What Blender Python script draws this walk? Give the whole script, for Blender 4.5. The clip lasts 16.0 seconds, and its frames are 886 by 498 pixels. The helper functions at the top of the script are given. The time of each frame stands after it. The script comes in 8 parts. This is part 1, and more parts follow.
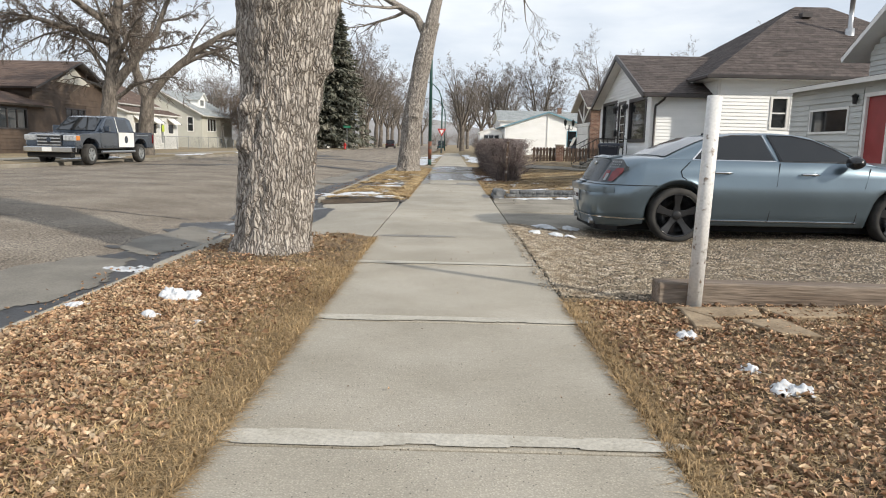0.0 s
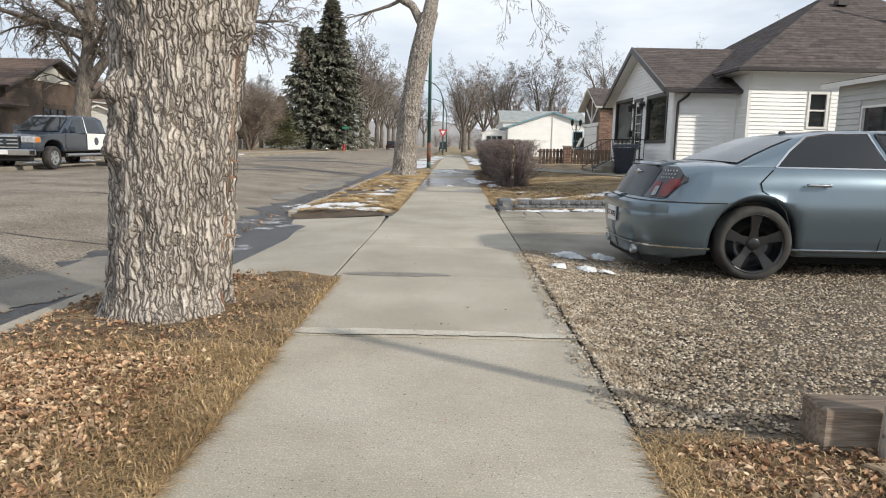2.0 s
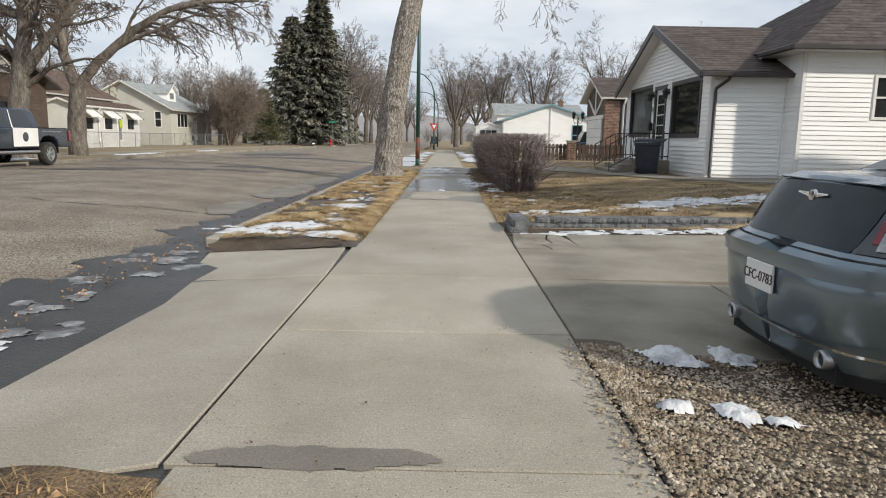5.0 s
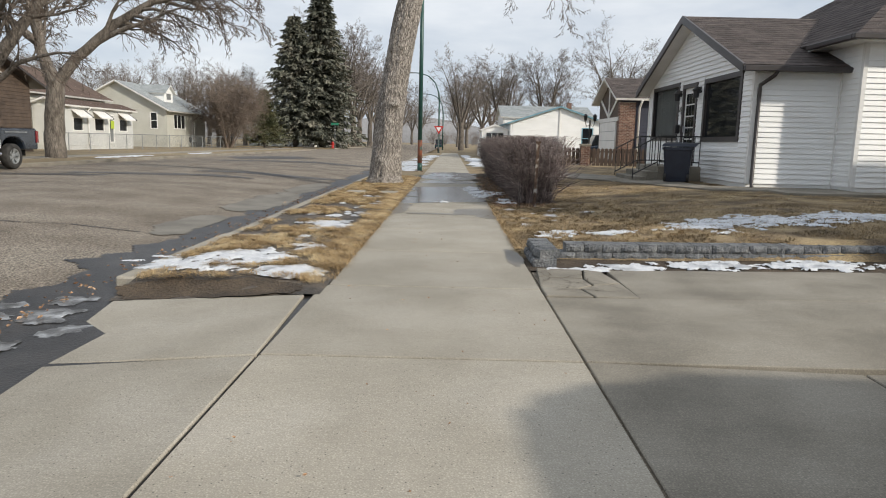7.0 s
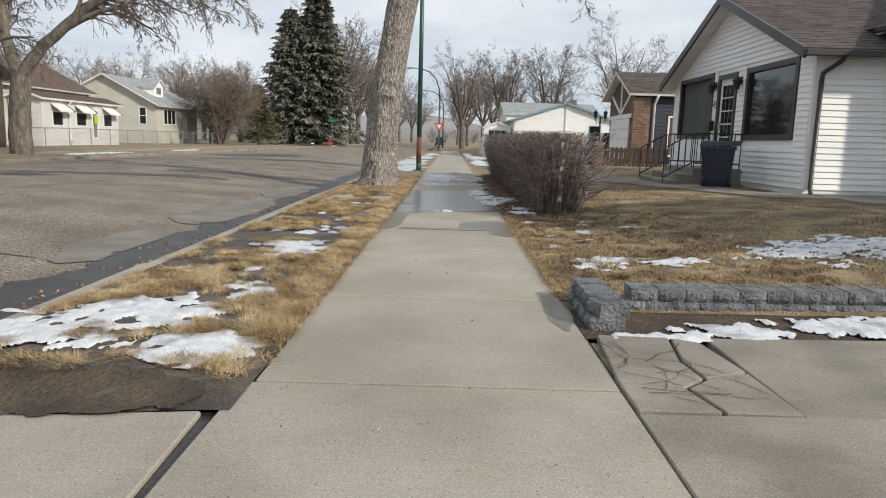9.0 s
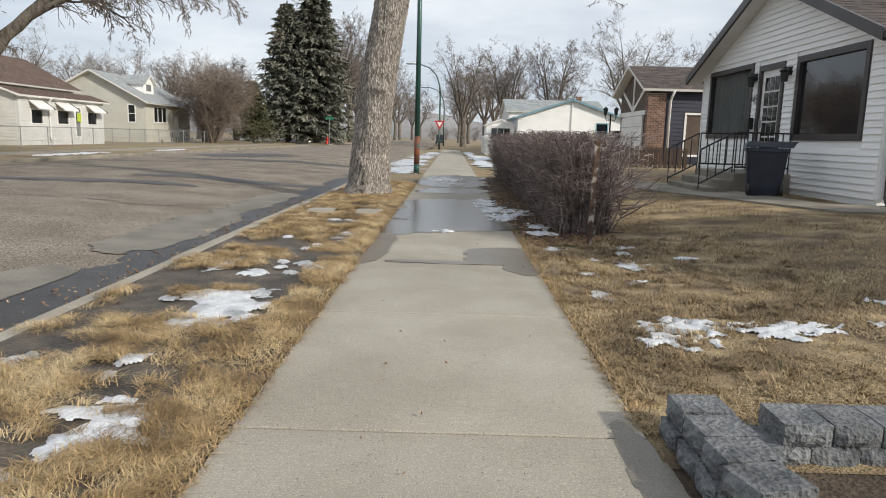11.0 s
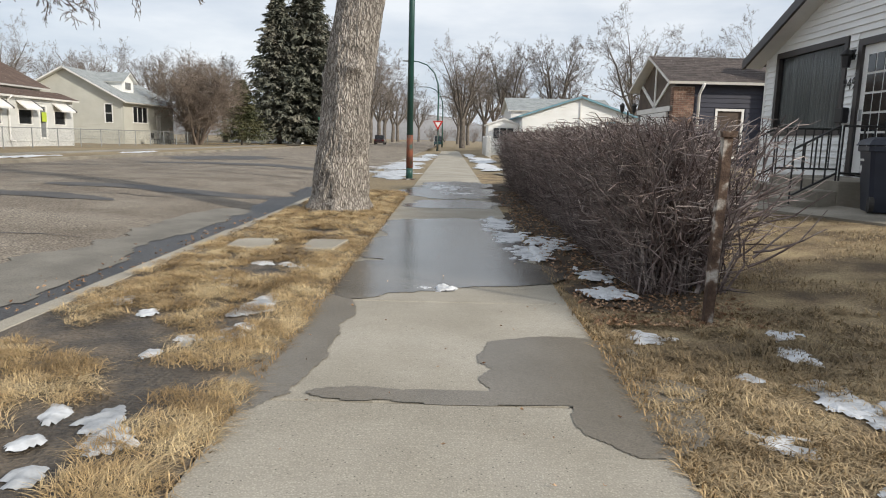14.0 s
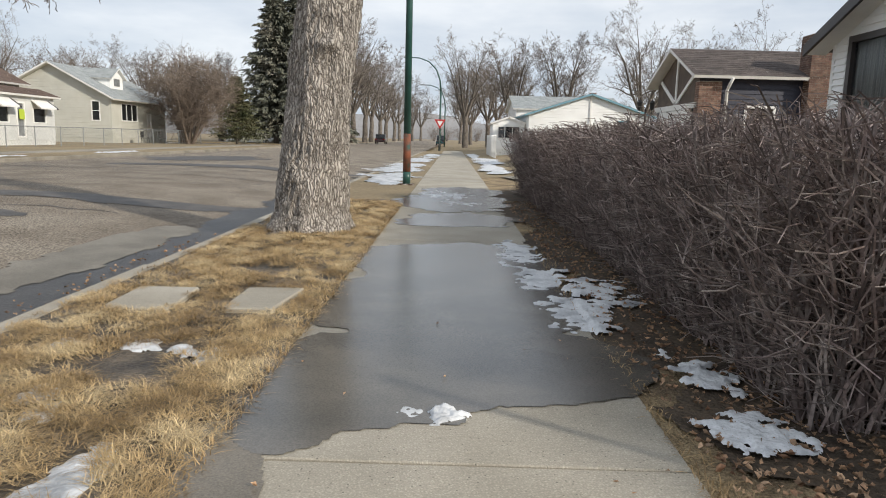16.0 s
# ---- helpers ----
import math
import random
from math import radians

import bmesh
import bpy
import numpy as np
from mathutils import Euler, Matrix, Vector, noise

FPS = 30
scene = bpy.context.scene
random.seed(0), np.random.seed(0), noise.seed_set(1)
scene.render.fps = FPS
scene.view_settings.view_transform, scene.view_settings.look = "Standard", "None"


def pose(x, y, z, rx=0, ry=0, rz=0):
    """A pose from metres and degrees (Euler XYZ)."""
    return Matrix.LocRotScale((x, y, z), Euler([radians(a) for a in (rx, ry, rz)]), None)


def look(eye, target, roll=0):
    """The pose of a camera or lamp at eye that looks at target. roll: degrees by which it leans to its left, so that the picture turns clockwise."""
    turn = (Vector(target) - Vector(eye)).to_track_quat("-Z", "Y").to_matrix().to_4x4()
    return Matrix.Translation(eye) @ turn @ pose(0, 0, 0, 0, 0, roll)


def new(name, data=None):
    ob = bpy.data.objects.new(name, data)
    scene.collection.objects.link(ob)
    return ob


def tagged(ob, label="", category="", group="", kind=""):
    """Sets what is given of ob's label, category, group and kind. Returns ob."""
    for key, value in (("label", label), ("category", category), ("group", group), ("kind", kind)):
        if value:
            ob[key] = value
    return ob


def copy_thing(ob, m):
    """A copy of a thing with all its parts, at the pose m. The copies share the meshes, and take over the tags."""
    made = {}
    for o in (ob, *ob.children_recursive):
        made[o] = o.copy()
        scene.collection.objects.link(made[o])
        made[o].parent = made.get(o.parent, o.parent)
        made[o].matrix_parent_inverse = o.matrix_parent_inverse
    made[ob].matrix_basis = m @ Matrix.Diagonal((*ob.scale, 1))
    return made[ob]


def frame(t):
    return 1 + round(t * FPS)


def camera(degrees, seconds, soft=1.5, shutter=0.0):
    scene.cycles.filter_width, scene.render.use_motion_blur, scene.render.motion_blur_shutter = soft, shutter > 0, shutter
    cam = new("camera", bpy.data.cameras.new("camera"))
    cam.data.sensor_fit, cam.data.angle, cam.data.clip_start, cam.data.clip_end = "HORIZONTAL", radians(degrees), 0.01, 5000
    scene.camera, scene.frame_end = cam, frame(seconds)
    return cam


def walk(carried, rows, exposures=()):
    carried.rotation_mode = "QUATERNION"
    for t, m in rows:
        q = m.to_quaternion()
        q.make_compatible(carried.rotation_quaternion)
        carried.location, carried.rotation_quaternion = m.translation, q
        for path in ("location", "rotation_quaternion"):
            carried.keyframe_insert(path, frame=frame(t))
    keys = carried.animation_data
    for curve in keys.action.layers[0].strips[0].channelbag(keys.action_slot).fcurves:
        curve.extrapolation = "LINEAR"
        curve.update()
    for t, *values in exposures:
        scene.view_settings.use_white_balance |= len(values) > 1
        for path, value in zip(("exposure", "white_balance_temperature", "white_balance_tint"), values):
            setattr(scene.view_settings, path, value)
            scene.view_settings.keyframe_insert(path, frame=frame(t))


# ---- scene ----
cam = camera(66.0, 16.0, soft=1.05)
PATH = [
    (0, (0.0, 0.413, 1.236), (-0.019, 2.39, 0.931), 1.3),
    (0.5, (-0.012, 1.03, 1.261), (-0.029, 3.007, 0.959), 1.5),
    (1, (0.067, 1.685, 1.281), (0.045, 3.663, 0.982), 1.5),
    (1.5, (0.034, 2.329, 1.257), (0.013, 4.306, 0.956), 1.3),
    (2, (0.086, 3.001, 1.252), (0.06, 4.978, 0.95), 1.2),
    (2.5, (0.073, 3.668, 1.234), (0.055, 5.645, 0.928), 1.1),
    (3, (0.112, 4.353, 1.212), (0.092, 6.329, 0.905), 0.7),
    (3.5, (0.091, 5.05, 1.221), (0.075, 7.027, 0.916), 1.1),
    (4, (0.065, 5.678, 1.235), (0.05, 7.654, 0.927), 1.0),
    (4.2, (0.042, 5.969, 1.258), (0.049, 7.943, 0.935), 1.0),
    (6.3, (0.124, 8.375, 1.282), (0.098, 10.352, 0.977), 1.1),
    (6.5, (0.099, 8.666, 1.257), (0.078, 10.642, 0.952), 0.9),
    (7, (0.099, 9.333, 1.278), (0.083, 11.309, 0.969), 1.3),
    (7.5, (0.073, 9.958, 1.281), (0.058, 11.934, 0.975), 1.4),
    (8, (0.072, 10.622, 1.283), (0.058, 12.598, 0.97), 1.6),
    (8.5, (-0.005, 11.256, 1.279), (-0.017, 13.232, 0.967), 1.7),
    (9, (0.013, 11.929, 1.253), (-0.001, 13.905, 0.938), 1.6),
    (9.2, (-0.013, 12.201, 1.258), (-0.02, 14.175, 0.94), 1.9),
    (11.3, (0.003, 14.78, 1.324), (-0.014, 16.754, 1.002), 1.5),
    (11.5, (-0.02, 15.06, 1.305), (-0.035, 17.034, 0.983), 1.8),
    (12, (-0.064, 15.725, 1.31), (-0.077, 17.7, 0.99), 1.7),
    (12.5, (-0.047, 16.411, 1.301), (-0.063, 18.385, 0.98), 1.8),
    (13, (-0.053, 17.089, 1.264), (-0.065, 19.063, 0.945), 1.4),
    (13.5, (-0.013, 17.779, 1.226), (-0.028, 19.754, 0.911), 1.1),
    (14, (-0.014, 18.423, 1.238), (-0.028, 20.398, 0.921), 1.4),
    (14.5, (-0.014, 19.038, 1.232), (-0.027, 21.013, 0.914), 1.4),
    (15, (-0.021, 19.706, 1.248), (-0.038, 21.68, 0.927), 1.8),
    (15.5, (-0.061, 20.363, 1.264), (-0.075, 22.337, 0.94), 1.6),
    (16, (-0.039, 21.076, 1.243), (-0.059, 23.05, 0.924), 1.5),
]
walk(cam, [(t, look(eye, target, roll)) for t, eye, target, roll in PATH], [(0.0, 0.38), (2.0, 0.38), (4.0, 0.24), (6.5, 0.14), (9.0, 0.16), (12.0, 0.22), (16.0, 0.24)])

# ---- sky and sun ----
SUN_TO = Vector((0.80, -0.52, 0.0)).normalized() * math.cos(radians(27)) + Vector((0, 0, math.sin(radians(27))))
sun = new("sun", bpy.data.lights.new("sun", "SUN"))
sun.data.energy, sun.data.angle, sun.data.color = 3.3, radians(2.0), (1.0, 0.93, 0.82)
sun.matrix_world = look((0, 0, 40), Vector((0, 0, 40)) - SUN_TO)
world = bpy.data.worlds.new("world")
scene.world = world
world.use_nodes = True
wn, wl = world.node_tree.nodes, world.node_tree.links
sky = wn.new("ShaderNodeTexSky")
sky.sky_type, sky.sun_disc = "NISHITA", False
sky.sun_elevation, sky.sun_rotation = radians(27), math.atan2(SUN_TO.x, SUN_TO.y)
co = wn.new("ShaderNodeTexCoord")
flat = wn.new("ShaderNodeMapping")
flat.inputs["Scale"].default_value = (1.0, 1.0, 3.6)
cl = wn.new("ShaderNodeTexNoise")
cl.inputs["Scale"].default_value, cl.inputs["Detail"].default_value, cl.inputs["Roughness"].default_value = 2.3, 6, 0.55
ramp = wn.new("ShaderNodeValToRGB")
ramp.color_ramp.elements[0].position, ramp.color_ramp.elements[0].color = 0.36, (0.47, 0.54, 0.64, 1)
ramp.color_ramp.elements[1].position, ramp.color_ramp.elements[1].color = 0.64, (0.80, 0.83, 0.87, 1)
dim = wn.new("ShaderNodeMix")
dim.data_type, dim.blend_type = "RGBA", "MULTIPLY"
dim.inputs[0].default_value, dim.inputs[7].default_value = 1.0, (0.1, 0.1, 0.1, 1)
veil = wn.new("ShaderNodeMix")
veil.data_type = "RGBA"
veil.inputs[0].default_value = 0.88
wl.new(co.outputs["Generated"], flat.inputs[0])
wl.new(flat.outputs[0], cl.inputs["Vector"])
wl.new(cl.outputs["Fac"], ramp.inputs[0])
wl.new(sky.outputs[0], dim.inputs[6])
wl.new(dim.outputs[2], veil.inputs[6])
wl.new(ramp.outputs[0], veil.inputs[7])
wl.new(veil.outputs[2], wn["Background"].inputs[0])
wn["Background"].inputs[1].default_value = 1.0


# ---- materials ----
def material(name, cols, scale=3.0, rough=0.8, bump=0.2, fine=60.0, grain=0.25, stretch=(1, 1, 1), metal=0.0, vary=0.0, island=0.0,
             dist=0.01, spec=0.5, coat=0.0, third=0.0, local=False, soft=(0.35, 0.65), alpha=1.0, trans=0.0):
    """Two scales of variation over world (or object) space: broad patches through cols, fine grain on top with relief."""
    m = bpy.data.materials.new(name)
    m.use_nodes = True
    n, l = m.node_tree.nodes, m.node_tree.links
    b = n["Principled BSDF"]
    b.inputs["Roughness"].default_value, b.inputs["Metallic"].default_value = rough, metal
    b.inputs["Specular IOR Level"].default_value, b.inputs["Coat Weight"].default_value = spec, coat
    b.inputs["Coat Roughness"].default_value = 0.06
    b.inputs["Alpha"].default_value, b.inputs["Transmission Weight"].default_value = alpha, trans
    if local:
        pos = n.new("ShaderNodeTexCoord").outputs["Object"]
    else:
        pos = n.new("ShaderNodeNewGeometry").outputs["Position"]
    mp = n.new("ShaderNodeVectorMath")
    mp.operation = "MULTIPLY"
    mp.inputs[1].default_value = stretch
    l.new(pos, mp.inputs[0])
    big, small = n.new("ShaderNodeTexNoise"), n.new("ShaderNodeTexNoise")
    for t, s, d in ((big, scale, 5), (small, fine, 3)):
        t.inputs["Scale"].default_value, t.inputs["Detail"].default_value = s, d
        l.new(mp.outputs[0], t.inputs["Vector"])
    r = n.new("ShaderNodeValToRGB")
    e = r.color_ramp.elements
    for i, c in enumerate(cols):
        at = soft[0] + (soft[1] - soft[0]) * i / max(1, len(cols) - 1)
        el = e[i] if i < 2 else e.new(at)
        el.position, el.color = at, (*c, 1)
    if len(cols) == 1:
        e.remove(e[1])
    l.new(big.outputs["Fac"], r.inputs[0])
    g = n.new("ShaderNodeMapRange")
    g.inputs["From Min"].default_value, g.inputs["From Max"].default_value = 0.3, 0.7
    g.inputs["To Min"].default_value, g.inputs["To Max"].default_value = 1 - grain, 1 + grain
    l.new(small.outputs["Fac"], g.inputs["Value"])
    value = g.outputs[0]
    for amount, source in ((vary, "obj"), (island, "island")):
        if amount:
            rnd = n.new("ShaderNodeObjectInfo").outputs["Random"] if source == "obj" else n.new("ShaderNodeNewGeometry").outputs["Random Per Island"]
            k = n.new("ShaderNodeMapRange")
            k.inputs["To Min"].default_value, k.inputs["To Max"].default_value = 1 - amount, 1 + amount
            l.new(rnd, k.inputs["Value"])
            mul = n.new("ShaderNodeMath")
            mul.operation = "MULTIPLY"
            l.new(value, mul.inputs[0])
            l.new(k.outputs[0], mul.inputs[1])
            value = mul.outputs[0]
    mix = n.new("ShaderNodeVectorMath")
    mix.operation = "SCALE"
    l.new(r.outputs[0], mix.inputs[0])
    l.new(value, mix.inputs["Scale"])
    l.new(mix.outputs[0], b.inputs["Base Color"])
    if bump:
        bp = n.new("ShaderNodeBump")
        bp.inputs["Strength"].default_value, bp.inputs["Distance"].default_value = bump, dist
        l.new(small.outputs["Fac"], bp.inputs["Height"])
        l.new(bp.outputs[0], b.inputs["Normal"])
    return m


M = {}
def concrete(name, cols, rough, pits, stone):
    """Broomed concrete: stains, sand grain, pits, pale grit and hairline broom marks across the walk."""
    m = material(name, cols, 1.1, rough, 0, 130, 0.16, vary=0.06)
    n, l = m.node_tree.nodes, m.node_tree.links
    b = n["Principled BSDF"]
    base = b.inputs["Base Color"].links[0].from_socket
    pos = n.new("ShaderNodeNewGeometry").outputs["Position"]

    def tex(kind, scale, detail=2.0, squash=(1, 1, 1)):
        mp = n.new("ShaderNodeVectorMath")
        mp.operation, mp.inputs[1].default_value = "MULTIPLY", squash
        l.new(pos, mp.inputs[0])
        t = n.new(kind)
        t.inputs["Scale"].default_value = scale
        if kind == "ShaderNodeTexNoise":
            t.inputs["Detail"].default_value = detail
        l.new(mp.outputs[0], t.inputs["Vector"])
        return t

    def span(value, a, b2, c, d):
        r = n.new("ShaderNodeMapRange")
        for k, v in zip(("From Min", "From Max", "To Min", "To Max"), (a, b2, c, d)):
            r.inputs[k].default_value = v
        l.new(value, r.inputs["Value"])
        return r.outputs[0]

    def times(a, c):
        q = n.new("ShaderNodeMath")
        q.operation = "MULTIPLY"
        l.new(a, q.inputs[0])
        l.new(c, q.inputs[1])
        return q.outputs[0]
    grit, pit = tex("ShaderNodeTexVoronoi", 85), tex("ShaderNodeTexVoronoi", 34)
    broom, stain = tex("ShaderNodeTexNoise", 26, 3, (0.25, 6, 1)), tex("ShaderNodeTexNoise", 0.55, 6)
    worn = span(tex("ShaderNodeTexNoise", 2.3, 4).outputs["Fac"], 0.42, 0.62, 0.2, 1.0)
    speck = span(grit.outputs["Distance"], 0.05, 0.5, 1 + stone, 1 - 0.6 * stone)
    hole = span(pit.outputs["Distance"], 0.06, 0.16, 1 - pits, 1.0)
    streak = span(broom.outputs["Fac"], 0.3, 0.7, 0.93, 1.07)
    patchy = span(stain.outputs["Fac"], 0.35, 0.65, 0.94, 1.05)
    sc = n.new("ShaderNodeVectorMath")
    sc.operation = "SCALE"
    l.new(base, sc.inputs[0])
    l.new(times(times(speck, hole), times(streak, patchy)), sc.inputs["Scale"])
    l.new(sc.outputs[0], b.inputs["Base Color"])
    bp = n.new("ShaderNodeBump")
    bp.inputs["Strength"].default_value, bp.inputs["Distance"].default_value = 0.9, 0.006
    l.new(times(times(speck, hole), worn), bp.inputs["Height"])
    l.new(bp.outputs[0], b.inputs["Normal"])
    return m


M["concrete"] = concrete("concrete", [(0.335, 0.302, 0.242), (0.37, 0.335, 0.272), (0.40, 0.365, 0.303)], 0.88, 0.6, 0.2)
M["old_concrete"] = concrete("old_concrete", [(0.21, 0.188, 0.15), (0.275, 0.248, 0.20), (0.325, 0.295, 0.243)], 0.9, 0.45, 0.24)
M["wet_concrete"] = material("wet_concrete", [(0.085, 0.08, 0.07), (0.14, 0.127, 0.107)], 1.6, 0.2, 0.3, 110, 0.25, dist=0.002, spec=0.6)
M["damp_concrete"] = material("damp_concrete", [(0.15, 0.13, 0.10), (0.19, 0.165, 0.13)], 1.8, 0.36, 0.5, 120, 0.3, dist=0.003)
M["ice"] = material("ice", [(0.28, 0.29, 0.30), (0.50, 0.51, 0.52), (0.70, 0.71, 0.72)], 3.2, 0.3, 0.5, 26, 0.15, dist=0.012)
M["slush"] = material("slush", [(0.07, 0.068, 0.065), (0.16, 0.16, 0.16), (0.40, 0.41, 0.42)], 7, 0.3, 0.6, 30, 0.25, dist=0.012, soft=(0.35, 0.7))
M["asphalt"] = material("asphalt", [(0.165, 0.135, 0.102), (0.21, 0.176, 0.137), (0.25, 0.215, 0.17)], 0.8, 0.92, 1.0, 42, 0.8, dist=0.02)
M["tar"] = material("tar", [(0.05, 0.046, 0.042), (0.09, 0.08, 0.07)], 3, 0.6, 0.3, 60, 0.2)
M["wet_asphalt"] = material("wet_asphalt", [(0.018, 0.017, 0.016), (0.042, 0.038, 0.034)], 2.5, 0.42, 0.6, 45, 0.4, dist=0.01)
M["soil"] = material("soil", [(0.05, 0.036, 0.024), (0.10, 0.072, 0.046)], 3, 0.95, 0.9, 40, 0.35, dist=0.03)
M["mud"] = material("mud", [(0.045, 0.036, 0.027), (0.085, 0.068, 0.05), (0.14, 0.108, 0.075)], 3.2, 0.62, 0.9, 50, 0.4, dist=0.025)
M["joint_dirt"] = material("joint_dirt", [(0.11, 0.092, 0.068), (0.19, 0.16, 0.12)], 4, 0.95, 0.8, 70, 0.4, dist=0.01)
M["turf"] = material("turf", [(0.09, 0.062, 0.038), (0.17, 0.115, 0.065), (0.26, 0.18, 0.10)], 2.3, 0.95, 1.0, 60, 0.5, dist=0.03)
M["lawn"] = material("lawn", [(0.14, 0.10, 0.06), (0.28, 0.205, 0.115), (0.42, 0.32, 0.18)], 1.9, 0.95, 1.0, 70, 0.45, dist=0.03)
M["far_grass"] = material("far_grass", [(0.20, 0.15, 0.085), (0.27, 0.21, 0.12)], 0.3, 0.95, 0.3, 12, 0.3)
M["grass"] = material("grass", [(0.25, 0.165, 0.075), (0.42, 0.295, 0.145), (0.57, 0.44, 0.25)], 2.6, 0.8, 0, 30, 0.2, island=0.4)
M["grass_pale"] = material("grass_pale", [(0.26, 0.172, 0.082), (0.43, 0.305, 0.16)], 0.8, 0.8, 0, 30, 0.2, island=0.45)
M["leaf"] = material("leaf", [(0.19, 0.10, 0.055), (0.32, 0.195, 0.11), (0.44, 0.30, 0.19)], 5, 0.75, 0.1, 60, 0.3, island=0.5)
M["grass_lawn"] = material("grass_lawn", [(0.18, 0.13, 0.07), (0.33, 0.24, 0.132), (0.46, 0.35, 0.20)], 1.1, 0.8, 0, 30, 0.2, island=0.45)
M["leaf_pale"] = material("leaf_pale", [(0.38, 0.27, 0.15), (0.52, 0.40, 0.27)], 5, 0.75, 0.1, 60, 0.25, island=0.35)
M["gravel_bed"] = material("gravel_bed", [(0.09, 0.07, 0.05), (0.17, 0.14, 0.105)], 2, 0.95, 1.0, 60, 0.5, dist=0.03)
M["pebble"] = material("pebble", [(0.20, 0.15, 0.10), (0.30, 0.245, 0.175), (0.42, 0.36, 0.28)], 7, 0.85, 0.2, 90, 0.2, island=0.5)
M["silt"] = material("silt", [(0.15, 0.135, 0.11), (0.22, 0.20, 0.165)], 2.0, 0.7, 0.4, 60, 0.2)
M["snow"] = material("snow", [(0.30, 0.31, 0.32), (0.48, 0.49, 0.505), (0.64, 0.65, 0.66)], 4, 0.6, 0.5, 45, 0.10, dist=0.02, soft=(0.3, 0.5))
M["bark"] = None
M["bark_far"] = material("bark_far", [(0.10, 0.085, 0.07), (0.19, 0.165, 0.14)], 6, 0.95, 1.0, 20, 0.4, stretch=(1, 1, 0.3), dist=0.05)
M["bare_wood"] = material("bare_wood", [(0.10, 0.055, 0.035), (0.25, 0.135, 0.075), (0.33, 0.24, 0.17)], 5, 0.85, 1.0, 24, 0.5, stretch=(2, 2, 0.2), dist=0.04)
M["twig"] = material("twig", [(0.085, 0.065, 0.05), (0.15, 0.12, 0.095)], 4, 0.9, 0, 30, 0.2, island=0.3)
M["hedge_twig"] = material("hedge_twig", [(0.09, 0.065, 0.058), (0.18, 0.137, 0.125), (0.29, 0.245, 0.222)], 6, 0.75, 0, 40, 0.3, island=0.55)
M["hedge_lit_tip"] = material("hedge_lit_tip", [(0.20, 0.15, 0.135), (0.40, 0.345, 0.31)], 8, 0.8, 0, 40, 0.2, island=0.5)
M["shrub_twig"] = material("shrub_twig", [(0.14, 0.108, 0.085), (0.22, 0.175, 0.14)], 1.0, 0.9, 0, 30, 0.2, island=0.3)
M["needle"] = material("needle", [(0.105, 0.112, 0.086), (0.145, 0.148, 0.11), (0.19, 0.18, 0.142)], 0.5, 0.8, 0, 20, 0.2, island=0.25)
M["cedar"] = material("cedar", [(0.05, 0.06, 0.022), (0.11, 0.10, 0.045)], 0.8, 0.8, 0, 20, 0.25, island=0.4)
M["white_siding"] = material("white_siding", [(0.81, 0.81, 0.79), (0.87, 0.87, 0.855)], 0.8, 0.45, 0.05, 40, 0.03, stretch=(1, 1, 3), vary=0.03)
# white siding greyed to carry the shade on the porch across the road
M["shaded_siding"] = material("shaded_siding", [(0.55, 0.55, 0.525), (0.63, 0.63, 0.60)], 0.8, 0.5, 0.05, 40, 0.04, vary=0.03)
M["grey_siding"] = material("grey_siding", [(0.44, 0.45, 0.43), (0.52, 0.53, 0.51)], 0.8, 0.5, 0.05, 40, 0.04, vary=0.03)
M["beige_siding"] = material("beige_siding", [(0.46, 0.45, 0.39), (0.53, 0.52, 0.46)], 0.8, 0.55, 0.05, 40, 0.04, vary=0.03)
M["brown_siding"] = material("brown_siding", [(0.065, 0.045, 0.032), (0.10, 0.07, 0.05)], 2, 0.7, 0.1, 40, 0.1)
M["navy_siding"] = material("navy_siding", [(0.016, 0.017, 0.032), (0.026, 0.028, 0.048)], 1, 0.5, 0.05, 40, 0.06)
M["white_trim"] = material("white_trim", [(0.72, 0.71, 0.68), (0.80, 0.79, 0.76)], 2, 0.45, 0.03, 40, 0.03)
M["brown_trim"] = material("brown_trim", [(0.036, 0.030, 0.029), (0.055, 0.047, 0.045)], 2, 0.4, 0.03, 40, 0.06)
M["black_trim"] = material("black_trim", [(0.014, 0.014, 0.015), (0.022, 0.022, 0.024)], 2, 0.4, 0.03, 40, 0.06)
M["blue_trim"] = material("blue_trim", [(0.16, 0.31, 0.38), (0.20, 0.36, 0.43)], 2, 0.5, 0.03, 40, 0.06)
M["shingle"] = material("shingle", [(0.06, 0.048, 0.044), (0.10, 0.08, 0.072)], 5, 0.95, 0.9, 90, 0.4, island=0.28, dist=0.012)
M["shingle_grey"] = material("shingle_grey", [(0.24, 0.26, 0.26), (0.33, 0.35, 0.35)], 2, 0.95, 0.6, 60, 0.25, dist=0.01)
M["shingle_brown"] = material("shingle_brown", [(0.085, 0.055, 0.042), (0.13, 0.088, 0.068)], 2, 0.95, 0.6, 60, 0.25, dist=0.01)
M["glass_dark"] = material("glass_dark", [(0.012, 0.014, 0.016), (0.02, 0.022, 0.024)], 1, 0.04, 0, 10, 0.05, spec=0.8)
M["car_glass"] = material("car_glass", [(0.010, 0.011, 0.012), (0.016, 0.017, 0.018)], 1, 0.04, 0, 10, 0.02, spec=0.65)
M["glass_clear"] = material("glass_clear", [(0.02, 0.022, 0.024)], 1, 0.03, 0, 10, 0.02, spec=0.5, alpha=0.25)
